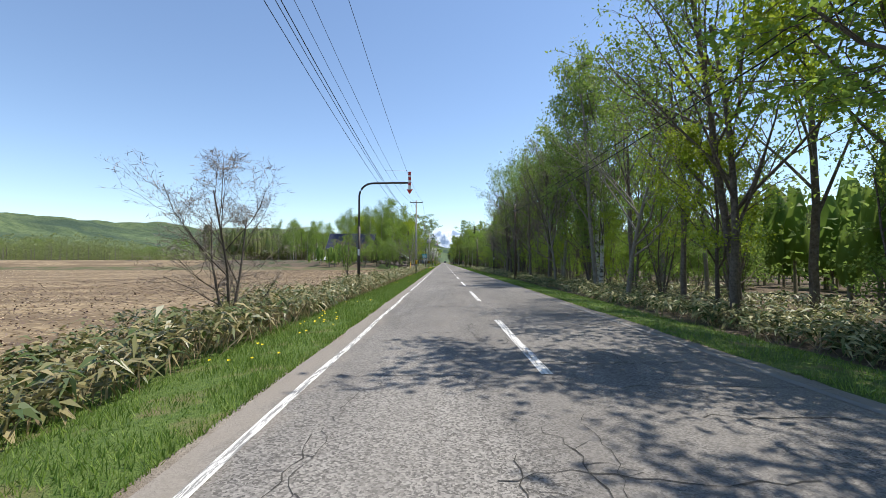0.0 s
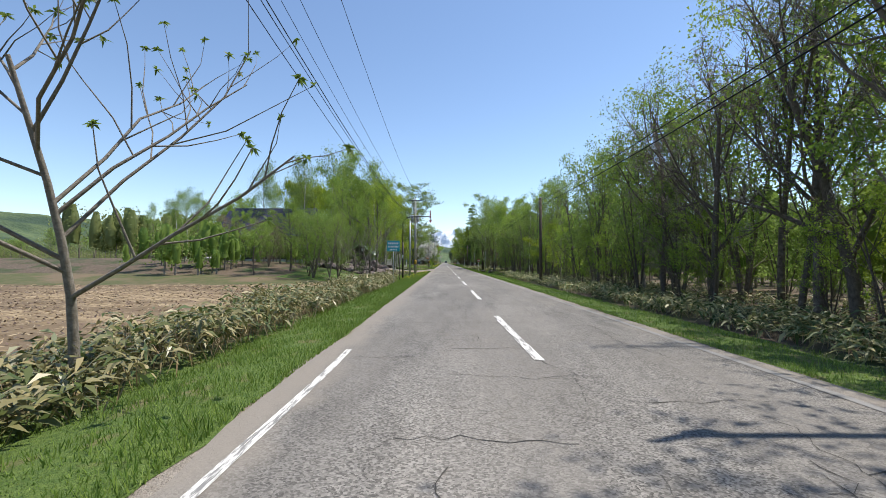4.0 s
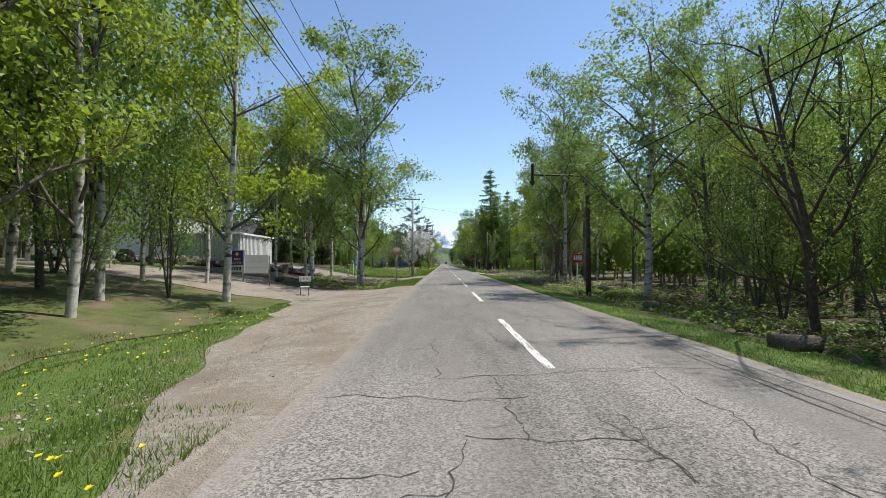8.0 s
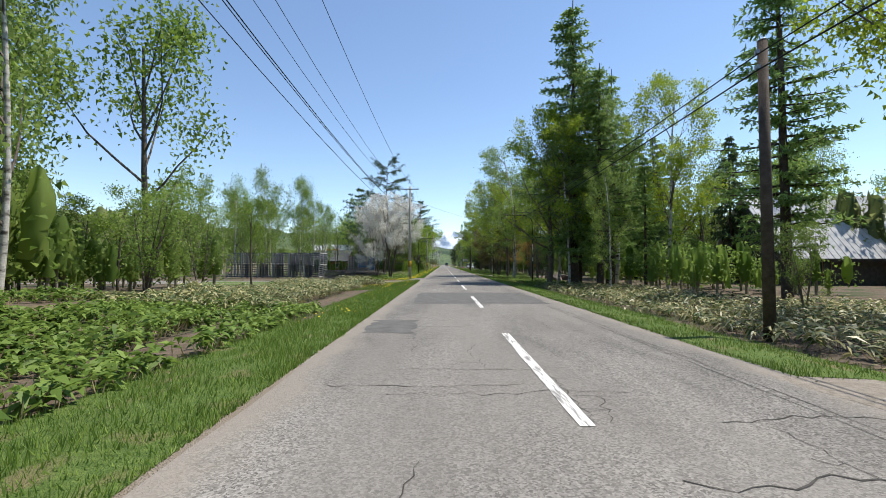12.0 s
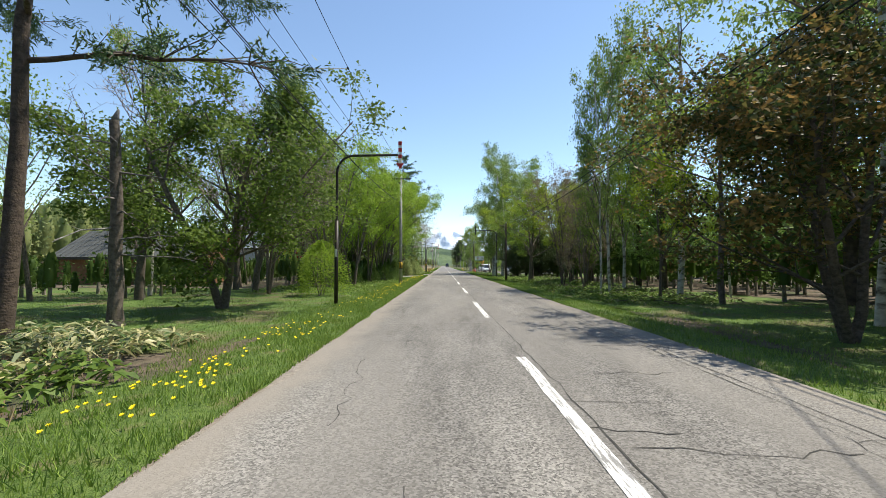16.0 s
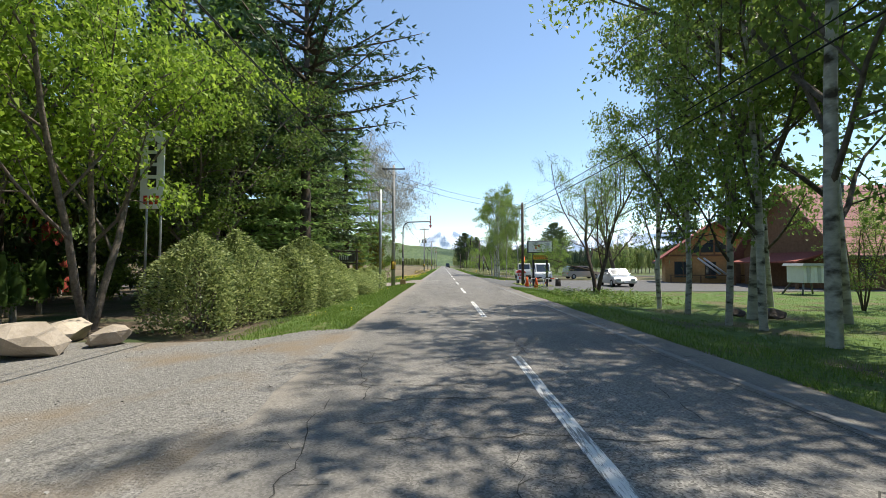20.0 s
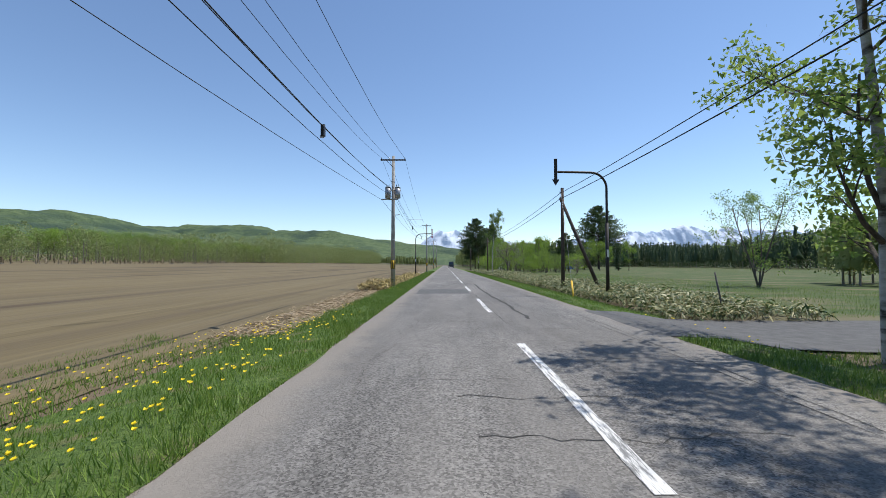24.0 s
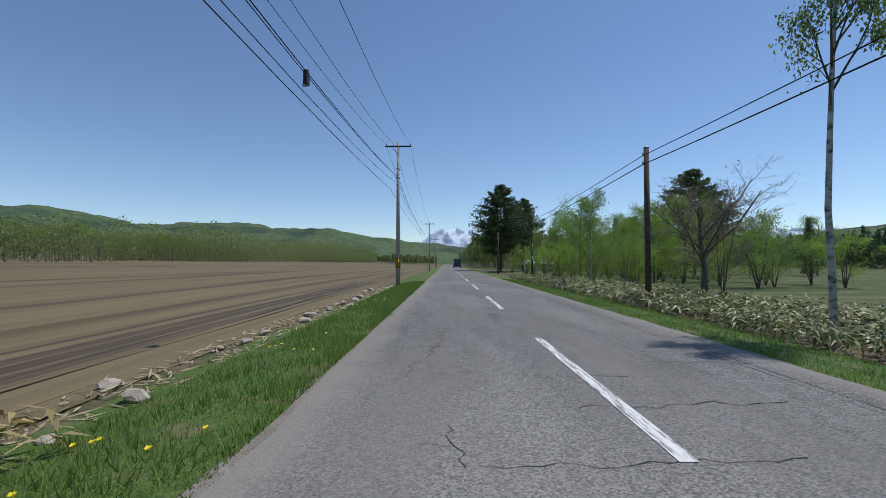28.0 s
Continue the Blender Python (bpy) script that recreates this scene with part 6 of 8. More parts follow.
back = [(-52.0, 9.6, 0), (3.0, 10.5, 0)] + LPOLES[1:]
for dx in (-0.84, -0.3, 0.84):
    cable("power_line", [(-5.05 + dx, y - 0.085, h - 0.1) for y, h, t in back], 0.009, line_sag, "thin black power line strung between the utility poles")
for dx, dz, rad in ((-0.25, -1.9, 0.011), (0.02, -2.15, 0.013), (-0.16, -2.5, 0.01)):
    cable("telephone_cable", [(-5.05 + dx, y - 0.17, h + dz - 0.3) for y, h, t in back], rad, 1.35, "black telephone cable slung below the power lines")
cable("telephone_cable", [(-14.6, 337, 10.2), (-5.9, 392.5, 6.1), (-5.6, 451, 6.6), (-5.6, 508, 6.6)], 0.013, 0.7, "lower black cable over the field edge")
cable("service_wire", [(-5.05, 336.6, 8.6), (5.75, 339.7, 6.6)], 0.012, 0.35, "wire crossing the road between two poles")
cable("service_wire", [(-5.05, 336.6, 8.2), (5.75, 339.7, 6.3)], 0.012, 0.45, "wire crossing the road between two poles")
cable("service_wire", [(-5.05, 227, 8.4), (12, 262, 8.2)], 0.012, 0.4, "wire crossing the road into the trees")
cable("service_wire", [(-22, 186, 7.5), (-5.05, 172.3, 8.5), (20, 190, 8.0)], 0.012, 0.4, "wire crossing the road into the trees")

for y in (33.9, 256.8, 417.0):
    z = hung(y, -0.1, line_sag(max(b_[0] for b_ in back if b_[0] <= y)))
    q = thing("line_spacer", (-5.05, y, z), "thin white rod spacing the three power lines", "line spacer", "line spacers")
    part("rod", cyl((-0.84, 0, 0), (0.84, 0, 0), 0.012, 0.012, 6), M_WHITE, q)
    for dx in (-0.84, -0.3, 0.84):
        part("clip", cyl((dx, -0.05, 0), (dx, 0.05, 0), 0.03, 0.03, 8), M_BLACK, q)
for y in (374.7, 411.0, 431.3):
    q = thing("cable_box", (-5.03, y, hung(y, -2.45, 1.35)), "small black junction box hanging on the telephone cable", "junction box", "junction boxes")
    part("case", box((-0.05, -0.1, -0.3), (0.05, 0.1, 0.02), 0.01), M_BLACK, q)
    part("clamp", box((-0.06, -0.03, -0.02), (0.06, 0.03, 0.06)), M_STEEL, q)
    part("clamp", box((-0.09, -0.03, -0.34), (0.03, 0.03, -0.28)), M_STEEL, q)

RPOLES = [(-7.2, 5.85, 6.8), (42.3, 5.85, 7.1), (91.7, 6.0, 6.3), (141.8, 6.1, 6.6), (191.2, 6.0, 6.5), (240.9, 5.7, 6.8), (290.5, 5.7, 6.1), (339.7, 5.7, 6.8), (389.2, 6.2, 6.3), (438.6, 6.4, 6.1), (488, 6.4, 6.1)]


def wooden_pole(y, x, h):
    p = thing("telephone_pole", (x, y, ground_z(x, y)), "dark wooden telephone pole" if y != 141.8 else "dark wooden telephone pole close beside a bent steel post", "telephone pole", "poles along the right of the road")
    part("pole", cyl((0, 0, -0.2), (0, 0, h), 0.125, 0.1, 12), M_WOODPOLE, p)
    part("cap", cyl((0, 0, h), (0, 0, h + 0.04), 0.11, 0.07, 12), M_STEEL, p)
    for z in (h - 0.3, h - 0.65):
        part("clamp", box((-0.16, -0.05, z), (0.03, 0.05, z + 0.08)), M_STEEL, p)
    return p


for y, x, top in RPOLES:
    wooden_pole(y, x, top - ground_z(x, y))
for dz, rad in ((0.32, 0.016), (0.68, 0.02)):
    cable("telephone_cable", [(x - 0.13, y, top - dz) for y, x, top in RPOLES], rad, 0.45, "black telephone cable between the wooden poles")
part("splice_box", cyl((5.72, 40.0, 6.3), (5.72, 41.4, 6.38), 0.1, 0.1, 10), M_BLACK)
tagged(bpy.data.objects["splice_box"], "black splice box hanging on the telephone cable", "splice box")


def arrow_pole(x, y, side, front, h):
    """A bent steel post whose arm holds a snow arrow over the edge of the road. side: towards which the arm reaches."""
    r, reach = 0.75, (2.7 if side > 0 else 2.85) - (0.55 if y > 360 else 0)
    p = thing("snow_arrow_post", (x, y, ground_z(x, y)), "bent dark steel post holding a " + ("red-and-white arrow" if front else "dark arrow") + " over the road", "road sign", "snow arrow posts")
    part("lower_tube", cyl((0, 0, -0.1), (0, 0, 3.7), 0.085, 0.08, 14), M_DARKSTEEL, p)
    pts = [(0, 0, 3.6), (0, 0, 4.4), (0, 0, h - r)]
    pts += [(side * r * (1 - math.cos(a)), 0, h - r + r * math.sin(a)) for a in np.linspace(0.2, math.pi / 2, 8)] + [(side * reach * 0.7, 0, h + 0.02), (side * reach, 0, h + 0.03)]
    v, f = tubes([(np.array(pts), np.full(len(pts), 0.055))], 10)
    put("arm", arrays_mesh("arm", v, f, True), M_DARKSTEEL, p)
    part("sticker", box((-0.05, -0.09, 2.1), (0.05, -0.082, 2.45)), M_WHITE, p, "white sticker")
    ax = side * (reach + 0.09)
    bar = part("arrow", box((ax - 0.075, -0.02, h - 0.35), (ax + 0.075, 0.02, h + 0.66), 0.006), M_WHITE if front else M_DARKSTEEL, p, "arrow bar with red and white bands" if front else "dark back of the arrow")
    if front:
        for k in range(3):
            z = h - 0.12 + 0.29 * k
            part("red_band", box((ax - 0.078, -0.025, z), (ax + 0.078, 0.025, z + 0.17)), M_RED, bar)
    part("head", prism([(ax - 0.17, h - 0.33), (ax, h - 0.62), (ax + 0.17, h - 0.33)], "y", -0.018, 0.018), M_RED if front else M_DARKSTEEL, bar, "red arrow head" if front else "")
    return p


for y, x, h in ((23.6, -5.95, 6.1), (102.6, -5.5, 6.3), (182.7, -5.8, 6.6), (262.3, -5.9, 6.6), (346.5, -5.2, 6.1), (420.6, -5.3, 5.9)):
    arrow_pole(x, y, 1, True, h)
for y, x in ((64.0, 6.3), (142.9, 6.4), (223.2, 7.4), (302.6, 6.2), (382, 6.3), (462.7, 6.6)):
    arrow_pole(x, y, -1, False, 6.55 if y < 320 else 6.1)

# ---------- stones ----------
def boulder_mesh(seed, flat=0.7):
    """A rounded, chipped stone about a metre across, its foot on the ground."""
    bm = bmesh.new()
    bmesh.ops.create_icosphere(bm, subdivisions=2, radius=0.5)
    r = np.random.default_rng(seed)
    o = Vector(r.uniform(-50, 50, 3))
    cuts = [(Vector(rand_dirs(r, 1)[0]), r.uniform(0.22, 0.36)) for _ in range(11)]
    for v in bm.verts:
        p = v.co * (1 + 0.25 * noise.noise(v.co * 1.6 + o) + 0.08 * noise.noise(v.co * 5 + o))
        for nrm, d in cuts:
            k = p.dot(nrm) - d
            if k > 0:
                p -= nrm * k * 0.95
        v.co = Vector((p.x, p.y, p.z * flat + 0.2))
    for f in bm.faces:
        f.smooth = False
    me = bpy.data.meshes.new("boulder")
    bm.to_mesh(me)
    bm.free()
    return me


BOULDERS = [boulder_mesh(s, 0.6 + 0.06 * s) for s in range(6)]
PALE = [m.copy() for m in BOULDERS[:3]]
for m in BOULDERS:
    m.materials.append(M_ROCK)
for m in PALE:
    m.materials.append(M_ROCK_PALE)


def boulder(x, y, s, k, pale=False, lift=0.0, group="boulders", label=""):
    me = (PALE if pale else BOULDERS)[k % (3 if pale else 6)]
    ob = new("boulder", me)
    ob.matrix_basis = pose(x, y, ground_z(x, y) + lift, 0, 0, k * 77) @ Matrix.Diagonal((s * 1.15, s * 0.95, s * 0.95, 1))
    tagged(ob, label or ("pale rounded field stone" if pale else ("large weathered grey-brown boulder" if s > 0.7 else "small weathered grey-brown stone")), "boulder", group)


r = np.random.default_rng(200)
for k in range(80):  # the heap by the roadside
    a, q = r.uniform(0, 2 * math.pi), math.sqrt(r.uniform(0, 1))
    up = 1.35 * max(0.0, 1 - q * 1.3) * (0.85 if k % 3 else 0.35)
    boulder(-10.4 + 3.1 * q * math.cos(a), 113.0 + 3.9 * q * math.sin(a), r.uniform(0.85, 1.7) * (1.15 - 0.35 * q), k, group="heap of boulders", lift=up)
for k in range(14):
    boulder(r.uniform(-17.5, -10.5), r.uniform(109.6, 113), r.uniform(1.4, 2.2), k + 3, group="heap of boulders")
for k, (x, y, sz, up) in enumerate(((-10.6, 116.6, 1.9, 0.5), (-9.3, 117.2, 1.7, 0.2), (-12.0, 115.8, 2.0, 0.7), (-11.2, 114.6, 1.7, 1.0), (-9.9, 115.2, 1.6, 0.6), (-13.2, 114.2, 1.9, 0.5), (-8.6, 116.0, 1.4, 0.0))):
    boulder(x, y, sz, k, group="heap of boulders", lift=up)
for k in range(70):
    boulder(r.uniform(-9.3, -6.2), r.uniform(107, 117), r.uniform(0.2, 0.55), k, group="heap of boulders")
for k in range(24):  # edging of the terrace
    boulder(-12.5 - k * 0.55 + r.uniform(-0.3, 0.3), 157.5 - 0.25 * k + r.uniform(-0.4, 0.4), r.uniform(1.0, 1.9), k, group="stones along the terrace")
for k in range(16):
    boulder(r.uniform(-9.6, -7.2), r.uniform(149.3, 154.5), r.uniform(0.35, 0.8), k, group="stones beneath the birches")
for x, y, s in ((-12.4, 148.4, 0.9), (-10.6, 149.8, 0.8), (-17, 191, 1.2), (-15.8, 192, 0.9), (10.9, 228.3, 1.9), (12.4, 229, 1.6), (12.0, 234.7, 1.3), (-9.1, 311.2, 1.2), (-8.4, 312.4, 0.8), (-9.9, 313.0, 1.0),
                (-7.0, 340.0, 0.5), (-7.6, 339.7, 0.45), (9.0, 317.8, 0.7), (9.8, 317.2, 0.8), (8.1, 311, 0.6)):
    boulder(x, y, s * (1.3 if 311 < y < 313.5 and x < 0 else 1), int(x * 7 + y), 311 < y < 313.5 and x < 0, group="roadside boulders", label="pale grey lichen-marked boulder beside the drive" if y in (311.2, 312.4, 313.0) else "")
for k in range(30):  # field stones at the edge of the tilled soil
    boulder(r.uniform(-6.5, -5.2), r.uniform(423, 452), r.uniform(0.15, 0.5), k, True, group="stones along the field edge")


def log_piece(x, y, radius, length, turn):
    p = thing("tree_stump", pose(x, y, ground_z(x, y), 0, 0, turn), "dark weathered stump lying in the verge", "stump", "stumps along the verge")
    bm = cyl((-length / 2, 0, radius * 0.9), (length / 2, 0, radius), radius, radius * 0.85, 14)
    for v in bm.verts:
        v.co += Vector((0, 0.04 * math.sin(9 * v.co.z + 5 * v.co.x), 0.03 * math.cos(7 * v.co.y)))
    part("wood", bm, M_BARK, p)
    part("sawn_face", cyl((length / 2, 0, radius), (length / 2 + 0.012, 0, radius), radius * 0.8, radius * 0.8, 14), M_WOOD_GREY, p, "pale sawn end")


for x, y, rr, ln in ((4.9, 127.4, 0.17, 0.75), (6.0, 135.0, 0.2, 0.6), (5.6, 122.5, 0.25, 0.6), (8.6, 145.5, 0.2, 1.4), (-9.5, 156.5, 0.2, 1.5)):
    log_piece(x, y, rr, ln, y * 31)

# ---------- buildings ----------
def window(parent, c, n, w, h, frame=M_WHITE):
    """A framed window on the wall at c, facing along n ('-x', '+x' or '-y')."""
    s = -1 if n[0] == "-" else 1
    def bx(u0, u1, z0, z1, d0, d1):
        if n[1] == "x":
            xs = sorted((c[0] + s * d0, c[0] + s * d1))
            return box((xs[0], c[1] + u0, c[2] + z0), (xs[1], c[1] + u1, c[2] + z1))
        ys_ = sorted((c[1] + s * d0, c[1] + s * d1))
        return box((c[0] + u0, ys_[0], c[2] + z0), (c[0] + u1, ys_[1], c[2] + z1))
    win = part("window", bx(-w / 2, w / 2, -h / 2, h / 2, 0.005, 0.03), M_GLASS, parent)
    t = 0.07
    for name, u0, u1, z0, z1 in (("frame", -w / 2 - t, w / 2 + t, h / 2, h / 2 + t), ("sill", -w / 2 - t * 1.6, w / 2 + t * 1.6, -h / 2 - t, -h / 2), ("frame", -w / 2 - t, -w / 2, -h / 2, h / 2), ("frame", w / 2, w / 2 + t, -h / 2, h / 2), ("mullion", -0.025, 0.025, -h / 2, h / 2)):
        part(name, bx(u0, u1, z0, z1, 0.0, 0.06 if name != "sill" else 0.1), frame, win)


def gable_house(name, x0, x1, y0, y1, z0, eave, ridge, along, wall, roof, label, category="house", over=0.45, seams=True):
    """A house with a gable roof; along: the way its ridge runs. Heights over the ground at z0."""
    p = thing(name, (0, 0, z0), label, category)
    part("wall", box((x0, y0, -0.4), (x1, y1, eave), 0.02), wall, p)
    cx, cy_ = (x0 + x1) / 2, (y0 + y1) / 2
    if along == "y":
        part("gable", prism([(x0, eave), (x1, eave), (cx, ridge)], "y", y0, y1), wall, p)
        half, lo, hi = (x1 - x0) / 2, y0 - over, y1 + over
    else:
        part("gable", prism([(y0, eave), (y1, eave), (cy_, ridge)], "x", x0, x1), wall, p)
        half, lo, hi = (y1 - y0) / 2, x0 - over, x1 + over
    mid = cx if along == "y" else cy_
    slope = (ridge - eave) / half
    for s in (-1, 1):
        e = half + over
        pts = [(mid, ridge + 0.02), (mid + s * e, ridge + 0.02 - slope * e), (mid + s * e, ridge + 0.16 - slope * e), (mid, ridge + 0.16)]
        slab = part("roof", prism(pts, "y" if along == "y" else "x", lo, hi), roof, p)
        if seams:
            for k in range(int((hi - lo) / 0.55)):
                d = lo + 0.3 + 0.55 * k
                q = [(a, b + (0.15 if i > 1 else 0.14)) for i, (a, b) in enumerate([(mid, ridge + 0.02), (mid + s * e, ridge + 0.02 - slope * e), (mid + s * e, ridge + 0.06 - slope * e), (mid, ridge + 0.06)])]
                part("seam", prism(q, "y" if along == "y" else "x", d, d + 0.035), roof, slab)
        f0 = [(mid + s * (e - 0.02), ridge - 0.06 - slope * e), (mid + s * (e + 0.03), ridge - 0.06 - slope * e), (mid + s * (e + 0.03), ridge + 0.17 - slope * e), (mid + s * (e - 0.02), ridge + 0.17 - slope * e)]
        part("fascia", prism(f0, "y" if along == "y" else "x", lo, hi), M_WHITE if roof is M_ROOF_GREEN else M_WALL_DARK, p)
    return p


def cladding(parent, x0, x1, y, z0, z1, mat, step=0.16):
    """Upright boards on a wall that faces -y."""
    x = x0
    while x < x1 - 0.02:
        part("board", box((x, y - 0.025, z0), (min(x + step - 0.02, x1), y, z1)), mat, parent)
        x += step


# the small shed by the boulders
shed = gable_house("garden_shed", -14.8, -11.6, 119.8, 123.2, 0.35, 2.45, 3.6, "y", M_WALL_DARK, M_ROOF_GREEN, "dark timber garden shed with pale green metal roof", "shed")
y = 119.9
while y < 123.1:
    part("board", box((-11.6, y, 0.0), (-11.57, y + 0.13, 1.15)), M_WALL_BROWN, shed)
    y += 0.15
window(shed, (-11.6, 121.7, 1.62), "+x", 0.8, 0.95)
cladding(shed, -14.75, -11.65, 119.8, 0.0, 2.45, M_WALL_DARK, 0.2)
part("vent", box((-13.0, 119.72, 2.6), (-12.5, 119.78, 3.0)), M_WALL_GREY, shed)
# dark house behind it
h1 = gable_house("timber_house", -34, -21.5, 121, 130, 1.2, 4.2, 8.4, "x", M_WALL_DARK, M_ROOF_BLUE, "dark brown timber house with dark blue metal roof and white windows")
for x in (-32, -29, -26.2, -23.3):
    window(h1, (x, 121, 2.0), "-y", 1.2, 0.9)
part("plinth", box((-34.05, 120.94, -0.4), (-21.45, 121, 0.6)), M_WALL_GREY, h1)
part("air_unit", box((-30.9, 120.4, 0.6), (-30.1, 120.92, 1.2), 0.03), M_WHITE, h1, "white air-conditioner unit")
# storage shed, grey house and dark house round the terrace
st = thing("storage_shed", (0, 0, 1.7), "white corrugated metal storage shed behind a row of stones", "shed")
part("wall", box((-27.2, 160.2, -0.4), (-20.8, 168, 2.45)), M_WALL_GREY, st)
part("roof", box((-27.4, 160.0, 2.45), (-20.6, 168.2, 2.62), 0.02), M_WHITE, st)
x = -27.15
while x < -20.9:
    part("rib", box((x, 160.14, -0.3), (x + 0.09, 160.2, 2.43)), M_WALL_GREY, st)
    x += 0.24
y = 160.3
while y < 167.9:
    part("rib", box((-20.8, y, -0.3), (-20.74, y + 0.09, 2.43)), M_WHITE, st)
    y += 0.3
h2 = gable_house("grey_house", -43, -31.5, 168, 177, 1.8, 6.0, 9.6, "y", M_WALL_GREY, M_ROOF_DARK, "tall pale grey house with dark gable roof")
for x, z in ((-34, 4.9), (-38, 4.9), (-34, 2.0), (-40, 2.0), (-37, 7.0)):
    window(h2, (x, 168, z), "-y", 0.9, 0.8, M_WALL_DARK)
part("band", box((-43.05, 167.95, 3.3), (-31.45, 168, 3.55)), M_WALL_DARK, h2)
h3 = gable_house("black_house", -36, -26.7, 174, 181, 1.55, 2.7, 5.2, "x", M_WALL_DARK, M_ROOF_DARK, "low black timber house with shingled roof beside the lane")
window(h3, (-27.7, 174, 1.5), "-y", 1.1, 1.2, M_WALL_DARK)
window(h3, (-31, 174, 1.5), "-y", 1.4, 1.2, M_WALL_DARK)
part("base_course", box((-36.05, 173.94, -0.3), (-26.65, 174, 0.5)), M_WALL_GREY, h3)
# house with the blue roof, first stretch
h5 = gable_house("farm_shed", -39, -33, 128, 134, -0.3, 2.3, 3.3, "x", M_WALL_GREY, M_ROOF_GREY, "low farm shed with light metal roof", "shed")
h6 = thing("shipping_container", (0, 0, -0.3), "pale green ribbed container in the farm garden", "container")
part("body", box((-32.4, 128, 0), (-29.8, 133.5, 2.5), 0.02), material("pale_green_paint", (0.3, 0.42, 0.36), (0.36, 0.48, 0.42), 0.6, 3), h6)
for k in range(9):
    part("rib", box((-32.3 + k * 0.28, 127.94, 0.1), (-32.18 + k * 0.28, 128, 2.4)), M_WHITE, h6)
# lodge with the big pale roof, right of the second stretch
h7 = gable_house("lodge", 27, 41, 217, 226, -0.35, 2.6, 8.0, "x", M_WALL_DARK, M_ROOF_GREY, "dark lodge with a steep pale grey metal roof in the wood")
window(h7, (30, 217, 1.5), "-y", 1.4, 1.1, M_WALL_BROWN)
window(h7, (36, 217, 1.5), "-y", 1.4, 1.1, M_WALL_BROWN)
# orange-roofed house behind the maples
h8 = gable_house("orange_house", -40, -30, 309, 316, -0.35, 4.6, 7.6, "x", M_WALL_GREY, M_ROOF_GREY, "pale house with bright orange boards, half hidden by trees", seams=False)
part("orange_boards", box((-40.03, 308.93, 2.2), (-33, 309, 4.6)), M_ORANGE, h8, "bright orange boarding")
part("orange_boards", box((-36, 308.9, 4.7), (-32.5, 309, 6.4)), M_ORANGE, h8, "bright orange boarding")
h9 = gable_house("brown_cabin", -36, -24, 282, 290, -0.35, 2.6, 5.0, "x", M_WALL_BROWN, M_ROOF_DARK, "brown cabin in the shade of the trees", "cabin")
window(h9, (-26, 282, 1.5), "-y", 1.2, 1.0)
h10 = gable_house("red_guest_house", -35, -26, 324, 332, -0.35, 5.0, 8.0, "x", material("red_boards", (0.3, 0.05, 0.04), (0.38, 0.07, 0.05), 0.8, 4), M_ROOF_DARK, "dark red guest house behind conifers")
for x in (-33.5, -30.5, -27.5):
    window(h10, (x, 324, 2.0), "-y", 1.0, 1.2)
# the cafe
cafe = gable_house("cafe", 20.4, 29, 345.0, 348.5, -0.35, 2.7, 5.9, "y", M_WALL_LOG, M_ROOF_RED, "honey-coloured timber cafe with red-brown tiled roof", "cafe", 0.9, seams=False)
window(cafe, (22.0, 345.0, 1.35), "-y", 1.5, 1.5, M_WALL_BROWN)
window(cafe, (24.4, 345.0, 1.3), "-y", 0.8, 1.5, M_WALL_DARK)
part("door", box((26.0, 344.92, 0), (26.9, 345.0, 2.1), 0.01), M_WALL_BROWN, cafe, "brown plank door")
for k in range(4):  # glazing under the gable
    x0 = 22.4 + 1.2 * k
    zt = 2.95 + 0.62 * min(k + 1, 4 - k)
    part("gable_window", prism([(x0, 3.05), (x0 + 1.05, 3.05), (x0 + 1.05, zt + (0.25 if k < 2 else -0.55)), (x0, zt + (-0.55 if k < 2 else 0.25))], "y", 344.965, 344.99), M_GLASS, cafe)
    part("gable_post", box((x0 - 0.12, 344.9, 2.75), (x0, 344.99, 4.6 + (0.4 if k in (1, 2, 3) else 0))), M_WALL_BROWN, cafe)
part("tie_beam", box((20.4, 344.9, 2.68), (29, 344.99, 2.86), 0.01), M_WALL_BROWN, cafe)
for k in range(2):
    pl = cyl((23.3 + 0.5 * k, 344.9, 2.5), (25.2 + 0.5 * k, 344.9, 0.9), 0.09, 0.11, 6)
    part("paddle", pl, M_WHITE, cafe, "white wooden paddle fixed aslant on the wall")
part("bench_rail", box((20.6, 344.1, 0.75), (28.8, 344.2, 0.85)), M_WALL_BROWN, cafe)
for x in (20.8, 23.4, 26, 28.6):
    part("rail_post", box((x - 0.06, 344.1, 0), (x + 0.06, 344.2, 0.78)), M_WALL_BROWN, cafe)
for k in range(8):
    z = 0.3 + 0.3 * k
    part("board_joint", box((20.37, 344.985, z), (29.03, 344.997, z + 0.012)), M_WALL_BROWN, cafe)
cafe.matrix_basis = pose(21.7, 347.0, 0, 0, 0, -22) @ pose(-20.4, -345.0, 0) @ cafe.matrix_basis
inn = gable_house("inn", 27, 39, 333, 343, -0.35, 3.1, 8.2, "x", M_WALL_BROWN, M_ROOF_PINK, "large brown timber inn with pinkish red tiled roof behind birches", "inn", 0.8, seams=False)
for x in (28.5, 31.5, 34.5):
    window(inn, (x, 333, 1.5), "-y", 1.1, 1.2, M_WALL_DARK)
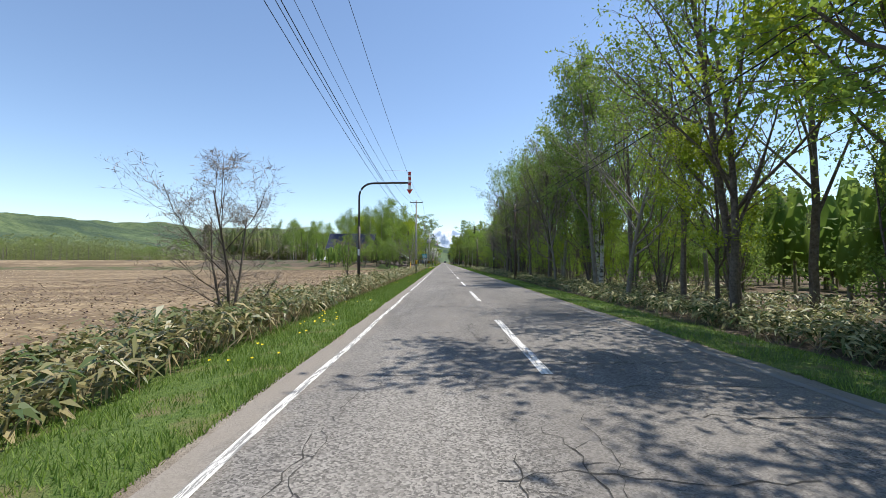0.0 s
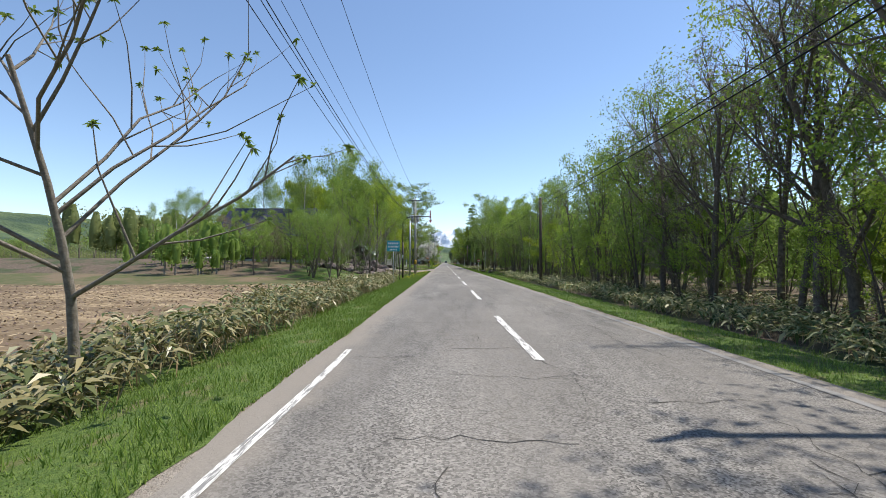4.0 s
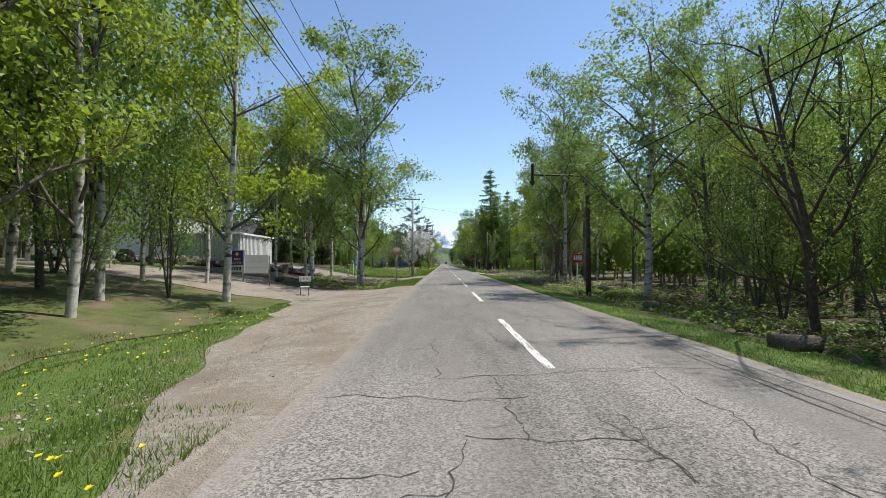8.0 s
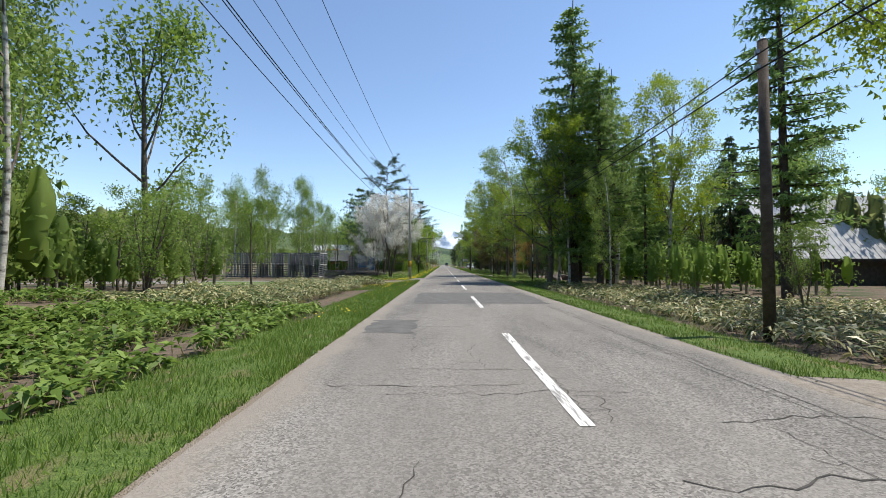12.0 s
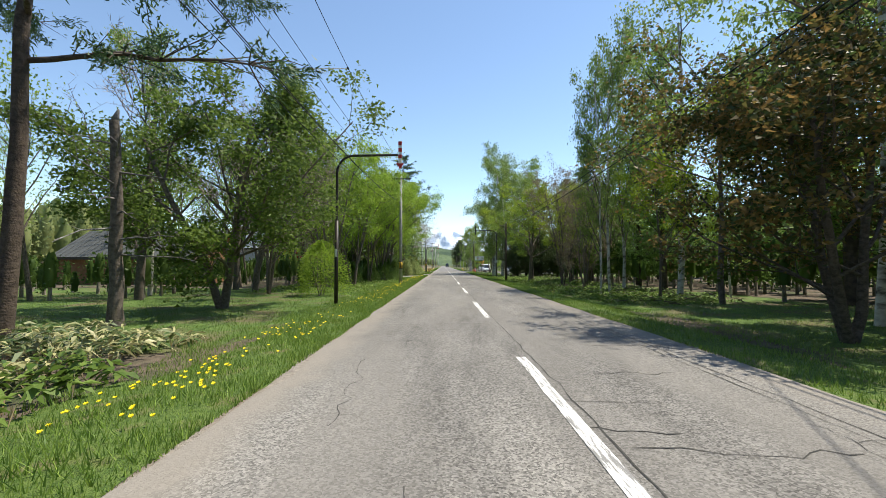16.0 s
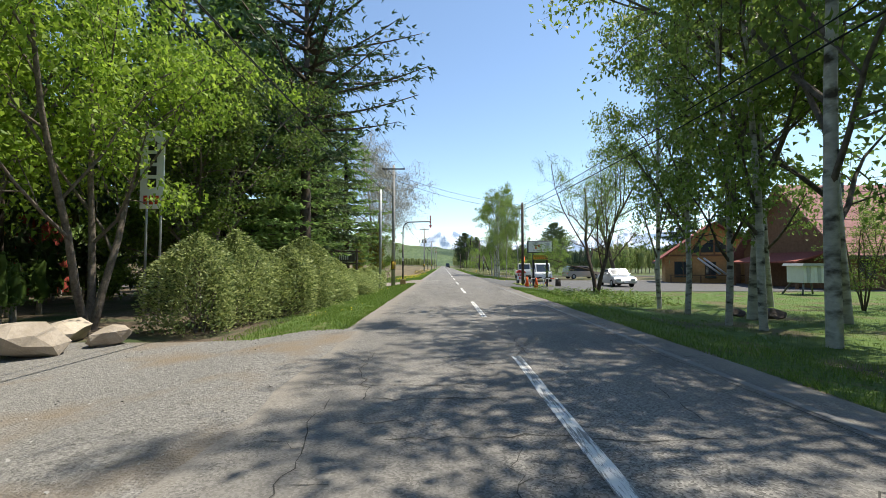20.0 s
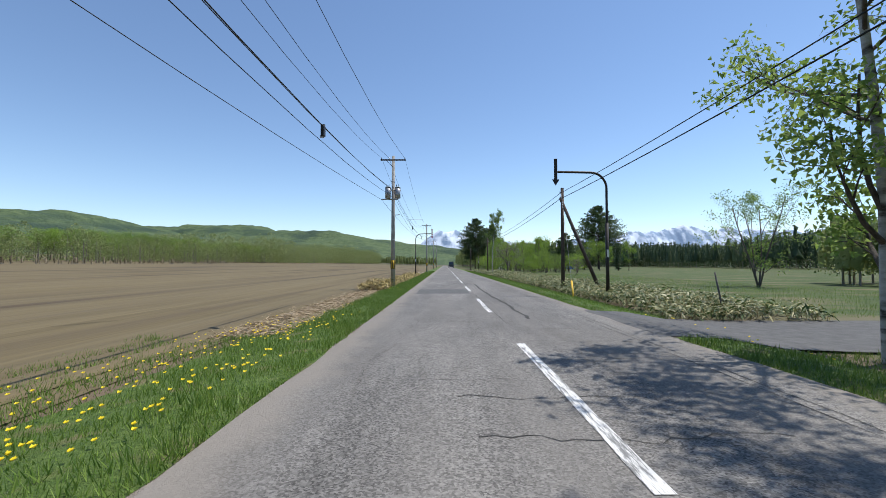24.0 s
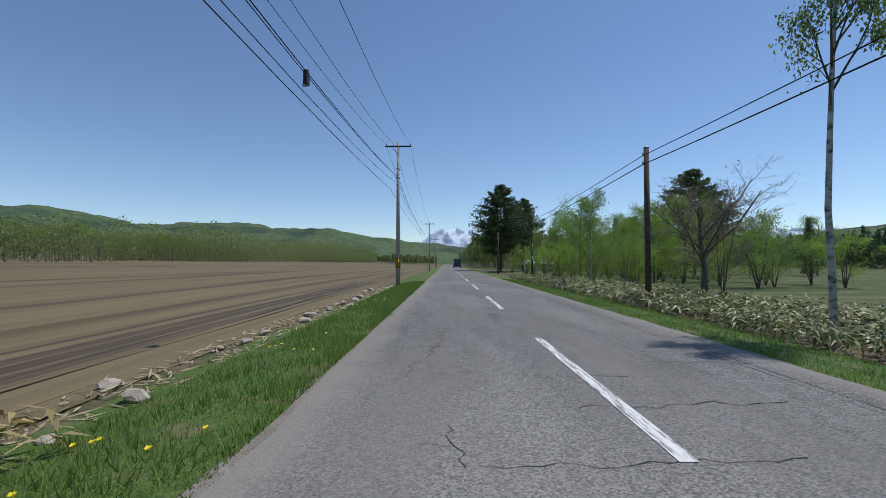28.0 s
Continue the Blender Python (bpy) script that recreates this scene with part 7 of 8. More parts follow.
for k in range(9):
    e = 0.2 + 0.62 * k
    part("tile_course", prism([(333 - 0.8 + e, 3.1 + 0.14 - 0.816 + 1.02 * e), (333 - 0.8 + e + 0.05, 3.1 + 0.14 - 0.816 + 1.02 * (e + 0.05)), (333 - 0.8 + e + 0.05, 3.1 + 0.2 - 0.816 + 1.02 * (e + 0.05)), (333 - 0.8 + e, 3.1 + 0.2 - 0.816 + 1.02 * e)], "x", 26.2, 39.8), M_ROOF_PINK, inn)
part("chimney", box((30, 337, 6.5), (30.9, 337.9, 9.2)), M_ROOF_DARK, inn)
part("porch_roof", prism([(24.4, 1.95), (27.0, 2.7), (27.0, 2.82), (24.4, 2.07)], "y", 334, 341), M_ROOF_RED, inn, "bright red porch roof")
for y in (334.2, 337.5, 340.8):
    part("porch_post", box((24.5, y - 0.08, -0.2), (24.66, y + 0.08, 2.0)), M_WALL_BROWN, inn)
hut = thing("play_hut", (20.6, 328.6, ground_z(20.6, 328.6)), "white boarded play hut raised on splayed legs", "hut")
part("body", box((-0.75, -0.6, 0.75), (0.75, 0.6, 1.75), 0.02), M_WHITE, hut)
part("roof", prism([(-0.9, 1.75), (0.9, 1.75), (0.8, 1.9), (-0.8, 1.9)], "y", -0.75, 0.75), M_WALL_GREY, hut)
for k in range(7):
    part("board", box((-0.74 + 0.21 * k, -0.625, 0.77), (-0.56 + 0.21 * k, -0.6, 1.74)), M_WALL_GREY if k % 3 == 1 else M_WHITE, hut)
for sx in (-1, 1):
    for sy in (-1, 1):
        part("leg", cyl((sx * 0.95, sy * 0.75, 0), (sx * 0.6, sy * 0.45, 0.78), 0.05, 0.05, 8), M_WOOD_GREY, hut)
gh = gable_house("white_shed", 17, 23, 520, 526, -0.35, 1.6, 2.4, "x", M_WHITE, M_WHITE, "low white shed beyond the meadow", "shed", seams=False)
tarp = thing("blue_tarpaulin", (49, 536, -0.35), "blue tarpaulin over a low heap at the wood edge", "tarpaulin")
part("sheet", prism([(-2.2, 0), (2.2, 0), (1.2, 0.9), (-0.6, 1.2)], "y", -1, 1, 0.1), material("blue_sheet", (0.03, 0.12, 0.4), (0.05, 0.16, 0.48), 0.5, 2), tarp)

# ---------- signs and small road furniture ----------
def bars(parent, x0, x1, z0, z1, y, n, mat, seed=0):
    """Lettering that cannot be read, as upright bars."""
    r_ = np.random.default_rng(seed)
    w = (x1 - x0) / n
    for k in range(n):
        part("letter_bar", box((x0 + w * (k + 0.15), y - 0.012, z0 + r_.uniform(0, 0.1) * (z1 - z0)), (x0 + w * (k + 0.8), y, z1)), mat, parent)


def lettering(text, size, parent, at, mat):
    cu = bpy.data.curves.new("lettering", "FONT")
    cu.body, cu.size, cu.extrude = text, size, 0.004
    cu.align_x = "CENTER"
    tmp = bpy.data.objects.new("lettering", cu)
    me = bpy.data.meshes.new_from_object(tmp)
    bpy.data.objects.remove(tmp)
    ob = put("lettering", me, mat, parent)
    ob.matrix_basis = pose(*at, 90, 0, 0)
    return ob


def board_sign(name, x, y, w, z0, z1, mat, posts, label, post_mat=M_STEEL, turn=0, category="sign"):
    p = thing(name, pose(x, y, ground_z(x, y), 0, 0, turn), label, category)
    b = part("board", box((-w / 2, -0.03, z0), (w / 2, 0.03, z1), 0.01), mat, p)
    for px in posts:
        part("post", cyl((px, 0.06, -0.1), (px, 0.06, z1 - 0.05), 0.035, 0.035, 8), post_mat, p)
    return p, b


p, b = board_sign("information_sign", -5.35, 93.1, 1.0, 2.55, 3.4, M_TEAL, (0,), "teal information sign with white lettering on a post")
bars(b, -0.42, 0.42, 3.1, 3.25, -0.03, 6, M_WHITE, 1)
bars(b, -0.42, 0.42, 2.85, 3.0, -0.03, 8, M_WHITE, 2)
bars(b, -0.3, 0.3, 2.63, 2.75, -0.03, 5, M_WHITE, 3)
for x, y in ((-5.6, 95), (-5.3, 97.5)):
    q = thing("marker_post", (x, y, ground_z(x, y)), "slim dark steel marker post in the verge", "marker post", "marker posts")
    part("post", cyl((0, 0, -0.1), (0, 0, 2.2), 0.03, 0.03, 8), M_DARKSTEEL, q)
for x, y, h in ((-5.56, 112.5, 6.8), (-5.72, 334.3, 7.3)):
    q = thing("steel_pole", (x, y, ground_z(x, y)), "plain galvanised steel pole in the verge", "pole", "steel poles")
    part("tube", cyl((0, 0, -0.1), (0, 0, h), 0.105, 0.085, 14), M_STEEL, q)
    part("cap", cyl((0, 0, h), (0, 0, h + 0.05), 0.09, 0.05, 14), M_STEEL, q)
# round faded prohibition sign
q = thing("round_sign", (-4.75, 150.4, ground_z(-4.75, 150.4)), "faded orange round traffic sign on a thin post", "road sign")
part("post", cyl((0, 0, -0.1), (0, 0, 2.75), 0.03, 0.03, 8), M_STEEL, q)
d = part("disc", cyl((0, -0.05, 2.5), (0, -0.035, 2.5), 0.3, 0.3, 28), material("faded_orange", (0.62, 0.2, 0.05), (0.7, 0.26, 0.08), 0.6, 3), q)
part("upper_half", prism([(-0.27, 2.56), (0.27, 2.56), (0.18, 2.72), (-0.18, 2.72)], "y", -0.06, -0.051), M_WHITE, d)
part("bar", box((-0.2, -0.062, 2.44), (0.2, -0.051, 2.53)), M_WHITE, d)
# cafe boards by the gravel forecourt
p, b = board_sign("coffee_sign", -13.5, 144.6, 1.0, 0.55, 1.85, M_WALL_GREY, (-0.38, 0.38), "grey standing sign with a blue coffee panel", M_WALL_GREY)
pn = part("blue_panel", box((-0.36, -0.045, 0.95), (0.42, -0.03, 1.8)), material("deep_blue_panel", (0.03, 0.025, 0.14), (0.04, 0.035, 0.18), 0.5, 3), b)
lettering("COFFEE", 0.2, pn, (0.03, -0.05, 1.02), M_YELLOW)
bars(pn, -0.1, 0.3, 1.25, 1.36, -0.045, 3, M_YELLOW, 4)
part("emblem", cyl((0.08, -0.052, 1.6), (0.08, -0.045, 1.6), 0.1, 0.1, 12), M_YELLOW, pn)
bars(b, -0.3, 0.36, 0.65, 0.85, -0.03, 4, M_BLACK, 5)
p, b = board_sign("blank_board", -12.5, 145.0, 1.45, 0.65, 1.75, M_WHITE, (-0.78, 0.78), "blank white notice board between two grey posts", M_WOOD_GREY)
part("joint", box((-0.72, -0.035, 1.36), (0.72, -0.03, 1.38)), M_WALL_GREY, b)
part("joint", box((-0.72, -0.035, 1.0), (0.72, -0.03, 1.02)), M_WALL_GREY, b)
# folding chair that carries a small sign
ch = thing("folding_chair", pose(-8.75, 142.35, ground_z(-8.75, 142.35) + 0.06, 0, 0, 15), "white folding chair carrying a small sign", "chair")
part("seat", box((-0.24, -0.22, 0.42), (0.24, 0.22, 0.45), 0.01), M_WHITE, ch)
part("sign_panel", box((-0.3, 0.16, 0.72), (0.3, 0.19, 1.0), 0.006), M_WHITE, ch, "white sign panel")
bars(ch, -0.15, 0.2, 0.8, 0.92, 0.158, 2, M_WALL_GREY, 6)
for sx in (-0.21, 0.21):
    part("leg", cyl((sx, -0.22, 0), (sx, 0.2, 0.95), 0.015, 0.015, 6), M_DARKSTEEL, ch)
    part("leg", cyl((sx, 0.24, 0), (sx, -0.15, 0.43), 0.015, 0.015, 6), M_DARKSTEEL, ch)
p, b = board_sign("red_board", 5.35, 141.2, 0.55, 1.75, 2.2, M_RED, (0,), "red board with worn white lettering on a leaning white post", M_WHITE)
bars(b, -0.22, 0.22, 1.85, 2.1, -0.03, 4, M_WHITE, 7)
p, b = board_sign("blue_sign", -10.3, 162.0, 0.28, 1.55, 2.0, M_BLUE, (0,), "small blue sign on a white post by the lane", M_WHITE)
bars(b, -0.1, 0.1, 1.62, 1.9, -0.03, 2, M_WHITE, 8)
q = thing("wooden_post", (-10.9, 162.4, ground_z(-10.9, 162.4)), "short weathered wooden post by the lane", "post")
part("post", cyl((0, 0, -0.1), (0, 0, 0.9), 0.06, 0.05, 10), M_WOOD_GREY, q)
for x, y in ((8.9, 224.3), (10.3, 224.0), (7.3, 176.2)):
    p, b = board_sign("small_sign", x, y, 0.32, 1.2, 1.5, M_WALL_GREY, (0,), "small grey sign plate on a thin post", M_DARKSTEEL)
# tall guest-house board in the maple
p, b = board_sign("guest_house_sign", -10.0, 316.0, 0.72, 3.5, 5.9, M_WHITE, (-0.2, 0.24), "tall white guest-house board half hidden by leaves", M_STEEL)
bars(b, -0.26, 0.26, 3.62, 3.9, -0.03, 3, M_RED, 9)
for k in range(4):
    part("letter_bar", box((-0.12, -0.042, 4.15 + 0.38 * k), (0.14, -0.03, 4.42 + 0.38 * k)), M_BLACK, b)
# carved board over the hedge
q = thing("carved_sign", (-7.9, 331.8, -0.05), "dark carved wooden sign hung between two posts above a hedge", "sign")
for sx in (-1.2, 1.2):
    part("post", box((sx - 0.08, -0.08, 0), (sx + 0.08, 0.08, 3.1), 0.02), M_WOODPOLE, q)
for z in (2.82, 1.85):
    part("beam", box((-1.55, -0.06, z), (1.55, 0.06, z + 0.12), 0.015), M_WOODPOLE, q)
cb = part("board", prism([(-1.0, 2.05), (1.0, 2.05), (1.06, 2.2), (1.06, 2.6), (1.0, 2.75), (-1.0, 2.75), (-1.06, 2.6), (-1.06, 2.2)], "y", -0.05, 0.02), M_WALL_DARK, q, "dark carved board with pale rim")
for x0, x1, z0, z1 in ((-1.0, 1.0, 2.74, 2.77), (-1.0, 1.0, 2.03, 2.06), (-1.09, -1.06, 2.2, 2.6), (1.06, 1.09, 2.2, 2.6)):
    part("rim", box((x0, -0.055, z0), (x1, 0.02, z1)), M_WALL_GREY, cb)
bars(cb, -0.3, 0.55, 2.2, 2.6, -0.05, 5, M_WALL_GREY, 10)
bars(cb, -0.85, -0.4, 2.45, 2.6, -0.05, 3, M_WALL_GREY, 11)
bars(cb, -0.85, -0.4, 2.2, 2.35, -0.05, 3, M_WALL_GREY, 12)
q.matrix_basis = q.matrix_basis @ Matrix.Diagonal((0.8, 0.8, 0.83, 1))
# the carton and the cones
q = thing("carton", pose(-4.25, 336.4, ground_z(-4.25, 336.4) + 0.04, 0, 0, 12), "yellow and brown cardboard box in the grass", "box")
part("body", box((-0.2, -0.15, 0), (0.2, 0.15, 0.34), 0.008), material("printed_cardboard", (0.4, 0.22, 0.1), (0.48, 0.28, 0.13), 0.8, 4), q)
part("lid", box((-0.205, -0.155, 0.34), (0.205, 0.155, 0.42), 0.006), material("yellow_cardboard", (0.62, 0.48, 0.2), (0.68, 0.54, 0.26), 0.8, 4), q)


def cone(x, y, h):
    q = thing("traffic_cone", (x, y, max(ground_z(x, y), -0.3) + 0.06), "bright orange traffic cone on a dark base", "traffic cone", "traffic cones")
    part("base", box((-0.24, -0.24, 0), (0.24, 0.24, 0.035), 0.01), M_BLACK, q)
    part("shell", cyl((0, 0, 0.03), (0, 0, h), 0.17, 0.03, 20), M_ORANGE, q)
    part("rim", cyl((0, 0, 0.03), (0, 0, 0.06), 0.19, 0.175, 20), M_ORANGE, q)


for x, y, h in ((5.45, 336.6, 0.78), (5.5, 333.5, 0.78)):
    cone(x, y, h)
# the cafe's big sign
q = thing("cafe_sign", (6.75, 337.8, -0.3), "large framed cafe sign with yellow board below on two dark posts", "sign")
for sx in (-0.55, 0.55):
    part("post", box((sx - 0.07, -0.07, 0), (sx + 0.07, 0.07, 2.8)), M_DARKSTEEL, q)
sb = part("frame", box((-1.02, -0.12, 2.72), (1.02, 0.12, 3.72), 0.02), M_BLACK, q)
fc = part("face", box((-0.95, -0.135, 2.79), (0.95, -0.121, 3.65)), M_WHITE, sb, "white sign face")
lettering("Eat & Drink", 0.13, fc, (0.0, -0.14, 2.86), M_BLACK)
for dx, dz, w, hh in ((-0.62, 3.42, 0.3, 0.06), (-0.5, 3.3, 0.34, 0.06), (-0.45, 3.52, 0.3, 0.05)):
    part("letter_bar", box((dx, -0.145, dz), (dx + w, -0.135, dz + hh)), M_BLACK, fc)
for dx, dz in ((-0.45, 3.05), (-0.2, 3.2)):
    part("red_mark", box((dx, -0.145, dz), (dx + 0.16, -0.135, dz + 0.2)), M_RED, fc)
for dx, dz, rr in ((0.6, 3.42, 0.16), (0.55, 3.12, 0.2)):
    part("drawn_shape", cyl((dx, -0.145, dz), (dx, -0.135, dz), rr, rr, 16), M_WALL_GREY, fc)
yb = part("yellow_board", box((-0.55, -0.1, 2.2), (0.62, -0.07, 2.56)), M_YELLOW, q)
bars(yb, -0.5, 0.55, 2.42, 2.52, -0.1, 12, M_BLACK, 13)
bars(yb, -0.45, 0.5, 2.25, 2.36, -0.1, 6, M_RED, 14)
for x0 in (5.9, 7.1):
    q = thing("barrier_rail", (x0, 337.4, -0.25), "low red and white hooped barrier", "barrier", "hooped barriers")
    pts = [(0, 0, 0), (0, 0, 0.5)] + [(0.12 - 0.12 * math.cos(a), 0, 0.5 + 0.12 * math.sin(a)) for a in (0.5, 1.0, 1.57)] + [(0.9, 0, 0.62)] + [(0.9 + 0.12 * math.sin(a), 0, 0.5 + 0.12 * math.cos(a)) for a in (0.5, 1.0, 1.57)] + [(1.02, 0, 0)]
    v, f = tubes([(np.array(pts), np.full(len(pts), 0.035))], 8)
    put("hoop", arrays_mesh("hoop", v, f, True), M_WHITE, q)
    part("red_band", cyl((0.35, 0, 0.62), (0.7, 0, 0.62), 0.037, 0.037, 8), M_RED, q)
    part("red_band", cyl((0, 0, 0.2), (0, 0, 0.35), 0.037, 0.037, 8), M_RED, q)
q = thing("litter_bin", (8.1, 337.4, -0.25), "dark wooden barrel litter bin", "bin")
part("drum", cyl((0, 0, 0), (0, 0, 0.55), 0.22, 0.21, 18), M_WALL_DARK, q)
part("rim", cyl((0, 0, 0.55), (0, 0, 0.57), 0.225, 0.225, 18), M_BLACK, q)
shoulder("flower_bed", 4.9, 8.0, 338.2, 340.6, M_VERGE, 0.09, "narrow flower bed round the pole and sign", 44, 0.4, 0.05, 4)
grass(4.9, 8.0, 338.2, 340.6, 300, 0.2, 107, "leafy plants of the flower bed")
dandelions(4.9, 8.0, 338.3, 340.4, 120, 121)
for k in range(5):
    x0 = 11 + 2.6 * k
    put("parking_line", arrays_mesh("parking_line", [(x0, 343, -0.285), (x0 + 0.12, 343, -0.285), (x0 + 0.12, 348, -0.285), (x0, 348, -0.285)], [(0, 1, 2, 3)]), M_FADED, bpy.data.objects["car_park"])
# red-roofed sign stand
q = thing("sign_stand", pose(6.3, 344.0, -0.24, 0, 0, 8), "small sign stand with a red roof and red lettering", "sign stand")
part("panel", box((-0.36, -0.05, 0.25), (0.36, 0.05, 0.95), 0.01), M_WHITE, q)
part("roof", prism([(-0.48, 0.95), (0.48, 0.95), (0.25, 1.2), (-0.25, 1.2)], "y", -0.16, 0.16), M_RED, q)
bars(q, -0.28, 0.28, 0.62, 0.85, -0.05, 4, M_RED, 15)
bars(q, -0.2, 0.2, 0.36, 0.55, -0.05, 2, M_RED, 16)
for sx in (-0.28, 0.28):
    part("leg", box((sx - 0.08, -0.2, 0), (sx + 0.08, 0.2, 0.25)), M_BLACK, q)
# guy wires with guards, and the strut of the pole by the meadow
def guy(a, b, label, stripes):
    q = thing("guy_wire", a, label, "guy wire")
    a, b = Vector(a), Vector(b)
    part("wire", cyl((0, 0, 0), b - a, 0.008, 0.008, 6), M_STEEL, q)
    d = (b - a).normalized()
    g = part("guard", cyl((0, 0, 0), d * (2.0 if stripes else 1.2), 0.045, 0.045, 10), M_YELLOW, q, "yellow guard tube")
    if stripes:
        for k in range(7):
            part("black_band", cyl(d * (0.12 + 0.28 * k), d * (0.25 + 0.28 * k), 0.047, 0.047, 10), M_BLACK, g)


guy((-5.7, 55.9, -0.3), (-5.1, 59.8, 8.0), "guy wire with black-and-yellow striped guard", True)
guy((5.0, 383.0, -0.28), (6.1, 389.1, 6.0), "guy wire with plain yellow guard tube", False)
q = thing("pole_strut", (8.3, 388.2, -0.35), "dark wooden strut leaning against the telephone pole", "pole")
part("pole", cyl((0, 0, -0.1), (-2.25, 0.9, 6.0), 0.12, 0.09, 12), M_WOODPOLE, q)
q = thing("leaning_post", (8.2, 376.6, -0.35), "thin pale wooden post leaning in the bamboo grass", "post")
part("post", cyl((0, 0, 0), (-0.25, 0.05, 1.5), 0.035, 0.03, 8), M_WOOD_GREY, q)

# ---------- timber yard ----------
CAGE = None
M_CAGE_BLUE = material("blue_cage_paint", (0.03, 0.13, 0.34), (0.05, 0.19, 0.45), 0.6, 5, 0.1, 40)
M_CAGE = material("dull_grey_cage", (0.085, 0.09, 0.1), (0.17, 0.175, 0.19), 0.7, 4, 0.1, 40, per=0.25)


def cage(x, y, z, turn, size=1.0, blue=False):
    """A steel box pallet: base, four latticed sides."""
    global CAGE
    m = pose(x, y, z, 0, 0, turn) @ Matrix.Diagonal((size, size, size, 1))
    if CAGE is None:
        w, d, h = 1.6, 1.2, 1.28
        p = thing("box_pallet", m, "grey steel mesh box pallet stacked in a timber yard", "box pallet", "stacked box pallets")
        for sx in (-1, 1):
            for sy in (-1, 1):
                part("post", box((sx * w / 2 - 0.035, sy * d / 2 - 0.035, 0), (sx * w / 2 + 0.035, sy * d / 2 + 0.035, h)), M_STEEL, p)
        part("floor", box((-w / 2, -d / 2, 0.1), (w / 2, d / 2, 0.14)), M_WOOD_GREY, p)
        for side in range(4):
            bm = bmesh.new()
            L = w if side % 2 == 0 else d
            for k in range(6):
                z0 = 0.12 + (h - 0.15) * k / 5
                box_bm(bm, (-L / 2, -0.015, z0 - 0.02), (L / 2, 0.015, z0 + 0.02))
            for k in range(1, 6):
                u = -L / 2 + L * k / 6
                box_bm(bm, (u - 0.012, -0.012, 0.1), (u + 0.012, 0.012, h))
            rot = Matrix.Rotation(math.pi / 2 * side, 4, "Z")
            off = d / 2 if side % 2 == 0 else w / 2
            bmesh.ops.transform(bm, verts=bm.verts, matrix=rot @ Matrix.Translation((0, -off, 0)))
            part("side_lattice", bm, M_CAGE, p)
            for z0 in (0.12, h - 0.03):
                rim = box((-L / 2, -0.03, z0 - 0.035), (L / 2, 0.03, z0 + 0.035))
                bmesh.ops.transform(rim, verts=rim.verts, matrix=rot @ Matrix.Translation((0, -off, 0)))
                part("lower_rim" if z0 < 1 else "upper_rim", rim, M_WALL_GREY if side == 1 else M_CAGE, p)
        CAGE = p
        return p
    ob = copy_thing(CAGE, m)
    if blue:
        for ch_ in ob.children:
            if ch_.name.split(".")[0] in ("post", "upper_rim"):
                ch_.data = ch_.data.copy()
                ch_.data.materials[0] = M_CAGE_BLUE
        tagged(ob, "steel mesh box pallet with blue painted posts in a timber yard", "box pallet", "stacked box pallets")
    return ob


for i in range(6):
    for tier in range(2):
        for row in range(2 if i < 5 else 1):
            cage(-17.8 - 1.95 * i, 236.2 + 1.5 * row + 0.1 * (i % 2), -0.3 + 1.5 * tier, 2 * (i % 3) - 2, 1.14)
for i in range(4):
    for tier in range(2):
        cage(-12.3 - 0.15 * (i % 2), 242.4 + 1.75 * i, -0.3 + 1.34 * tier, 90 + 2 * i, 1.0, i < 3)
for i in range(2):
    for tier in range(2):
        cage(-13.9, 242.5 + 1.75 * i, -0.3 + 1.34 * tier, 90)


def plank_stack(x, y, n, seed, turn):
    r_ = np.random.default_rng(seed)
    p = thing("plank_stack", pose(x, y, -0.34, 0, 0, turn), "untidy stack of weathered grey planks", "plank stack", "stacks of planks")
    for k in range(n):
        for c in range(3):
            w, x0 = 0.3, -0.5 + 0.34 * c
            bm = box((x0, -1.3 + r_.uniform(-0.3, 0.2), 0.05 + 0.085 * k), (x0 + w, 1.1 + r_.uniform(-0.2, 0.4), 0.05 + 0.085 * k + 0.045))
            bmesh.ops.rotate(bm, verts=bm.verts, cent=(0, 0, 0), matrix=Matrix.Rotation(r_.normal(0, 0.05), 3, "Z"))
            part("plank", bm, M_WOOD_GREY, p)


for k, (x, y, n) in enumerate(((-14.9, 235.2, 12), (-13.6, 235.8, 11), (-12.4, 237.2, 9), (-11.3, 239.0, 9), (-13.2, 239.4, 15), (-10.6, 240.6, 7), (-12.0, 240.2, 11))):
    plank_stack(x, y, n, 300 + k, 80 + 7 * k)

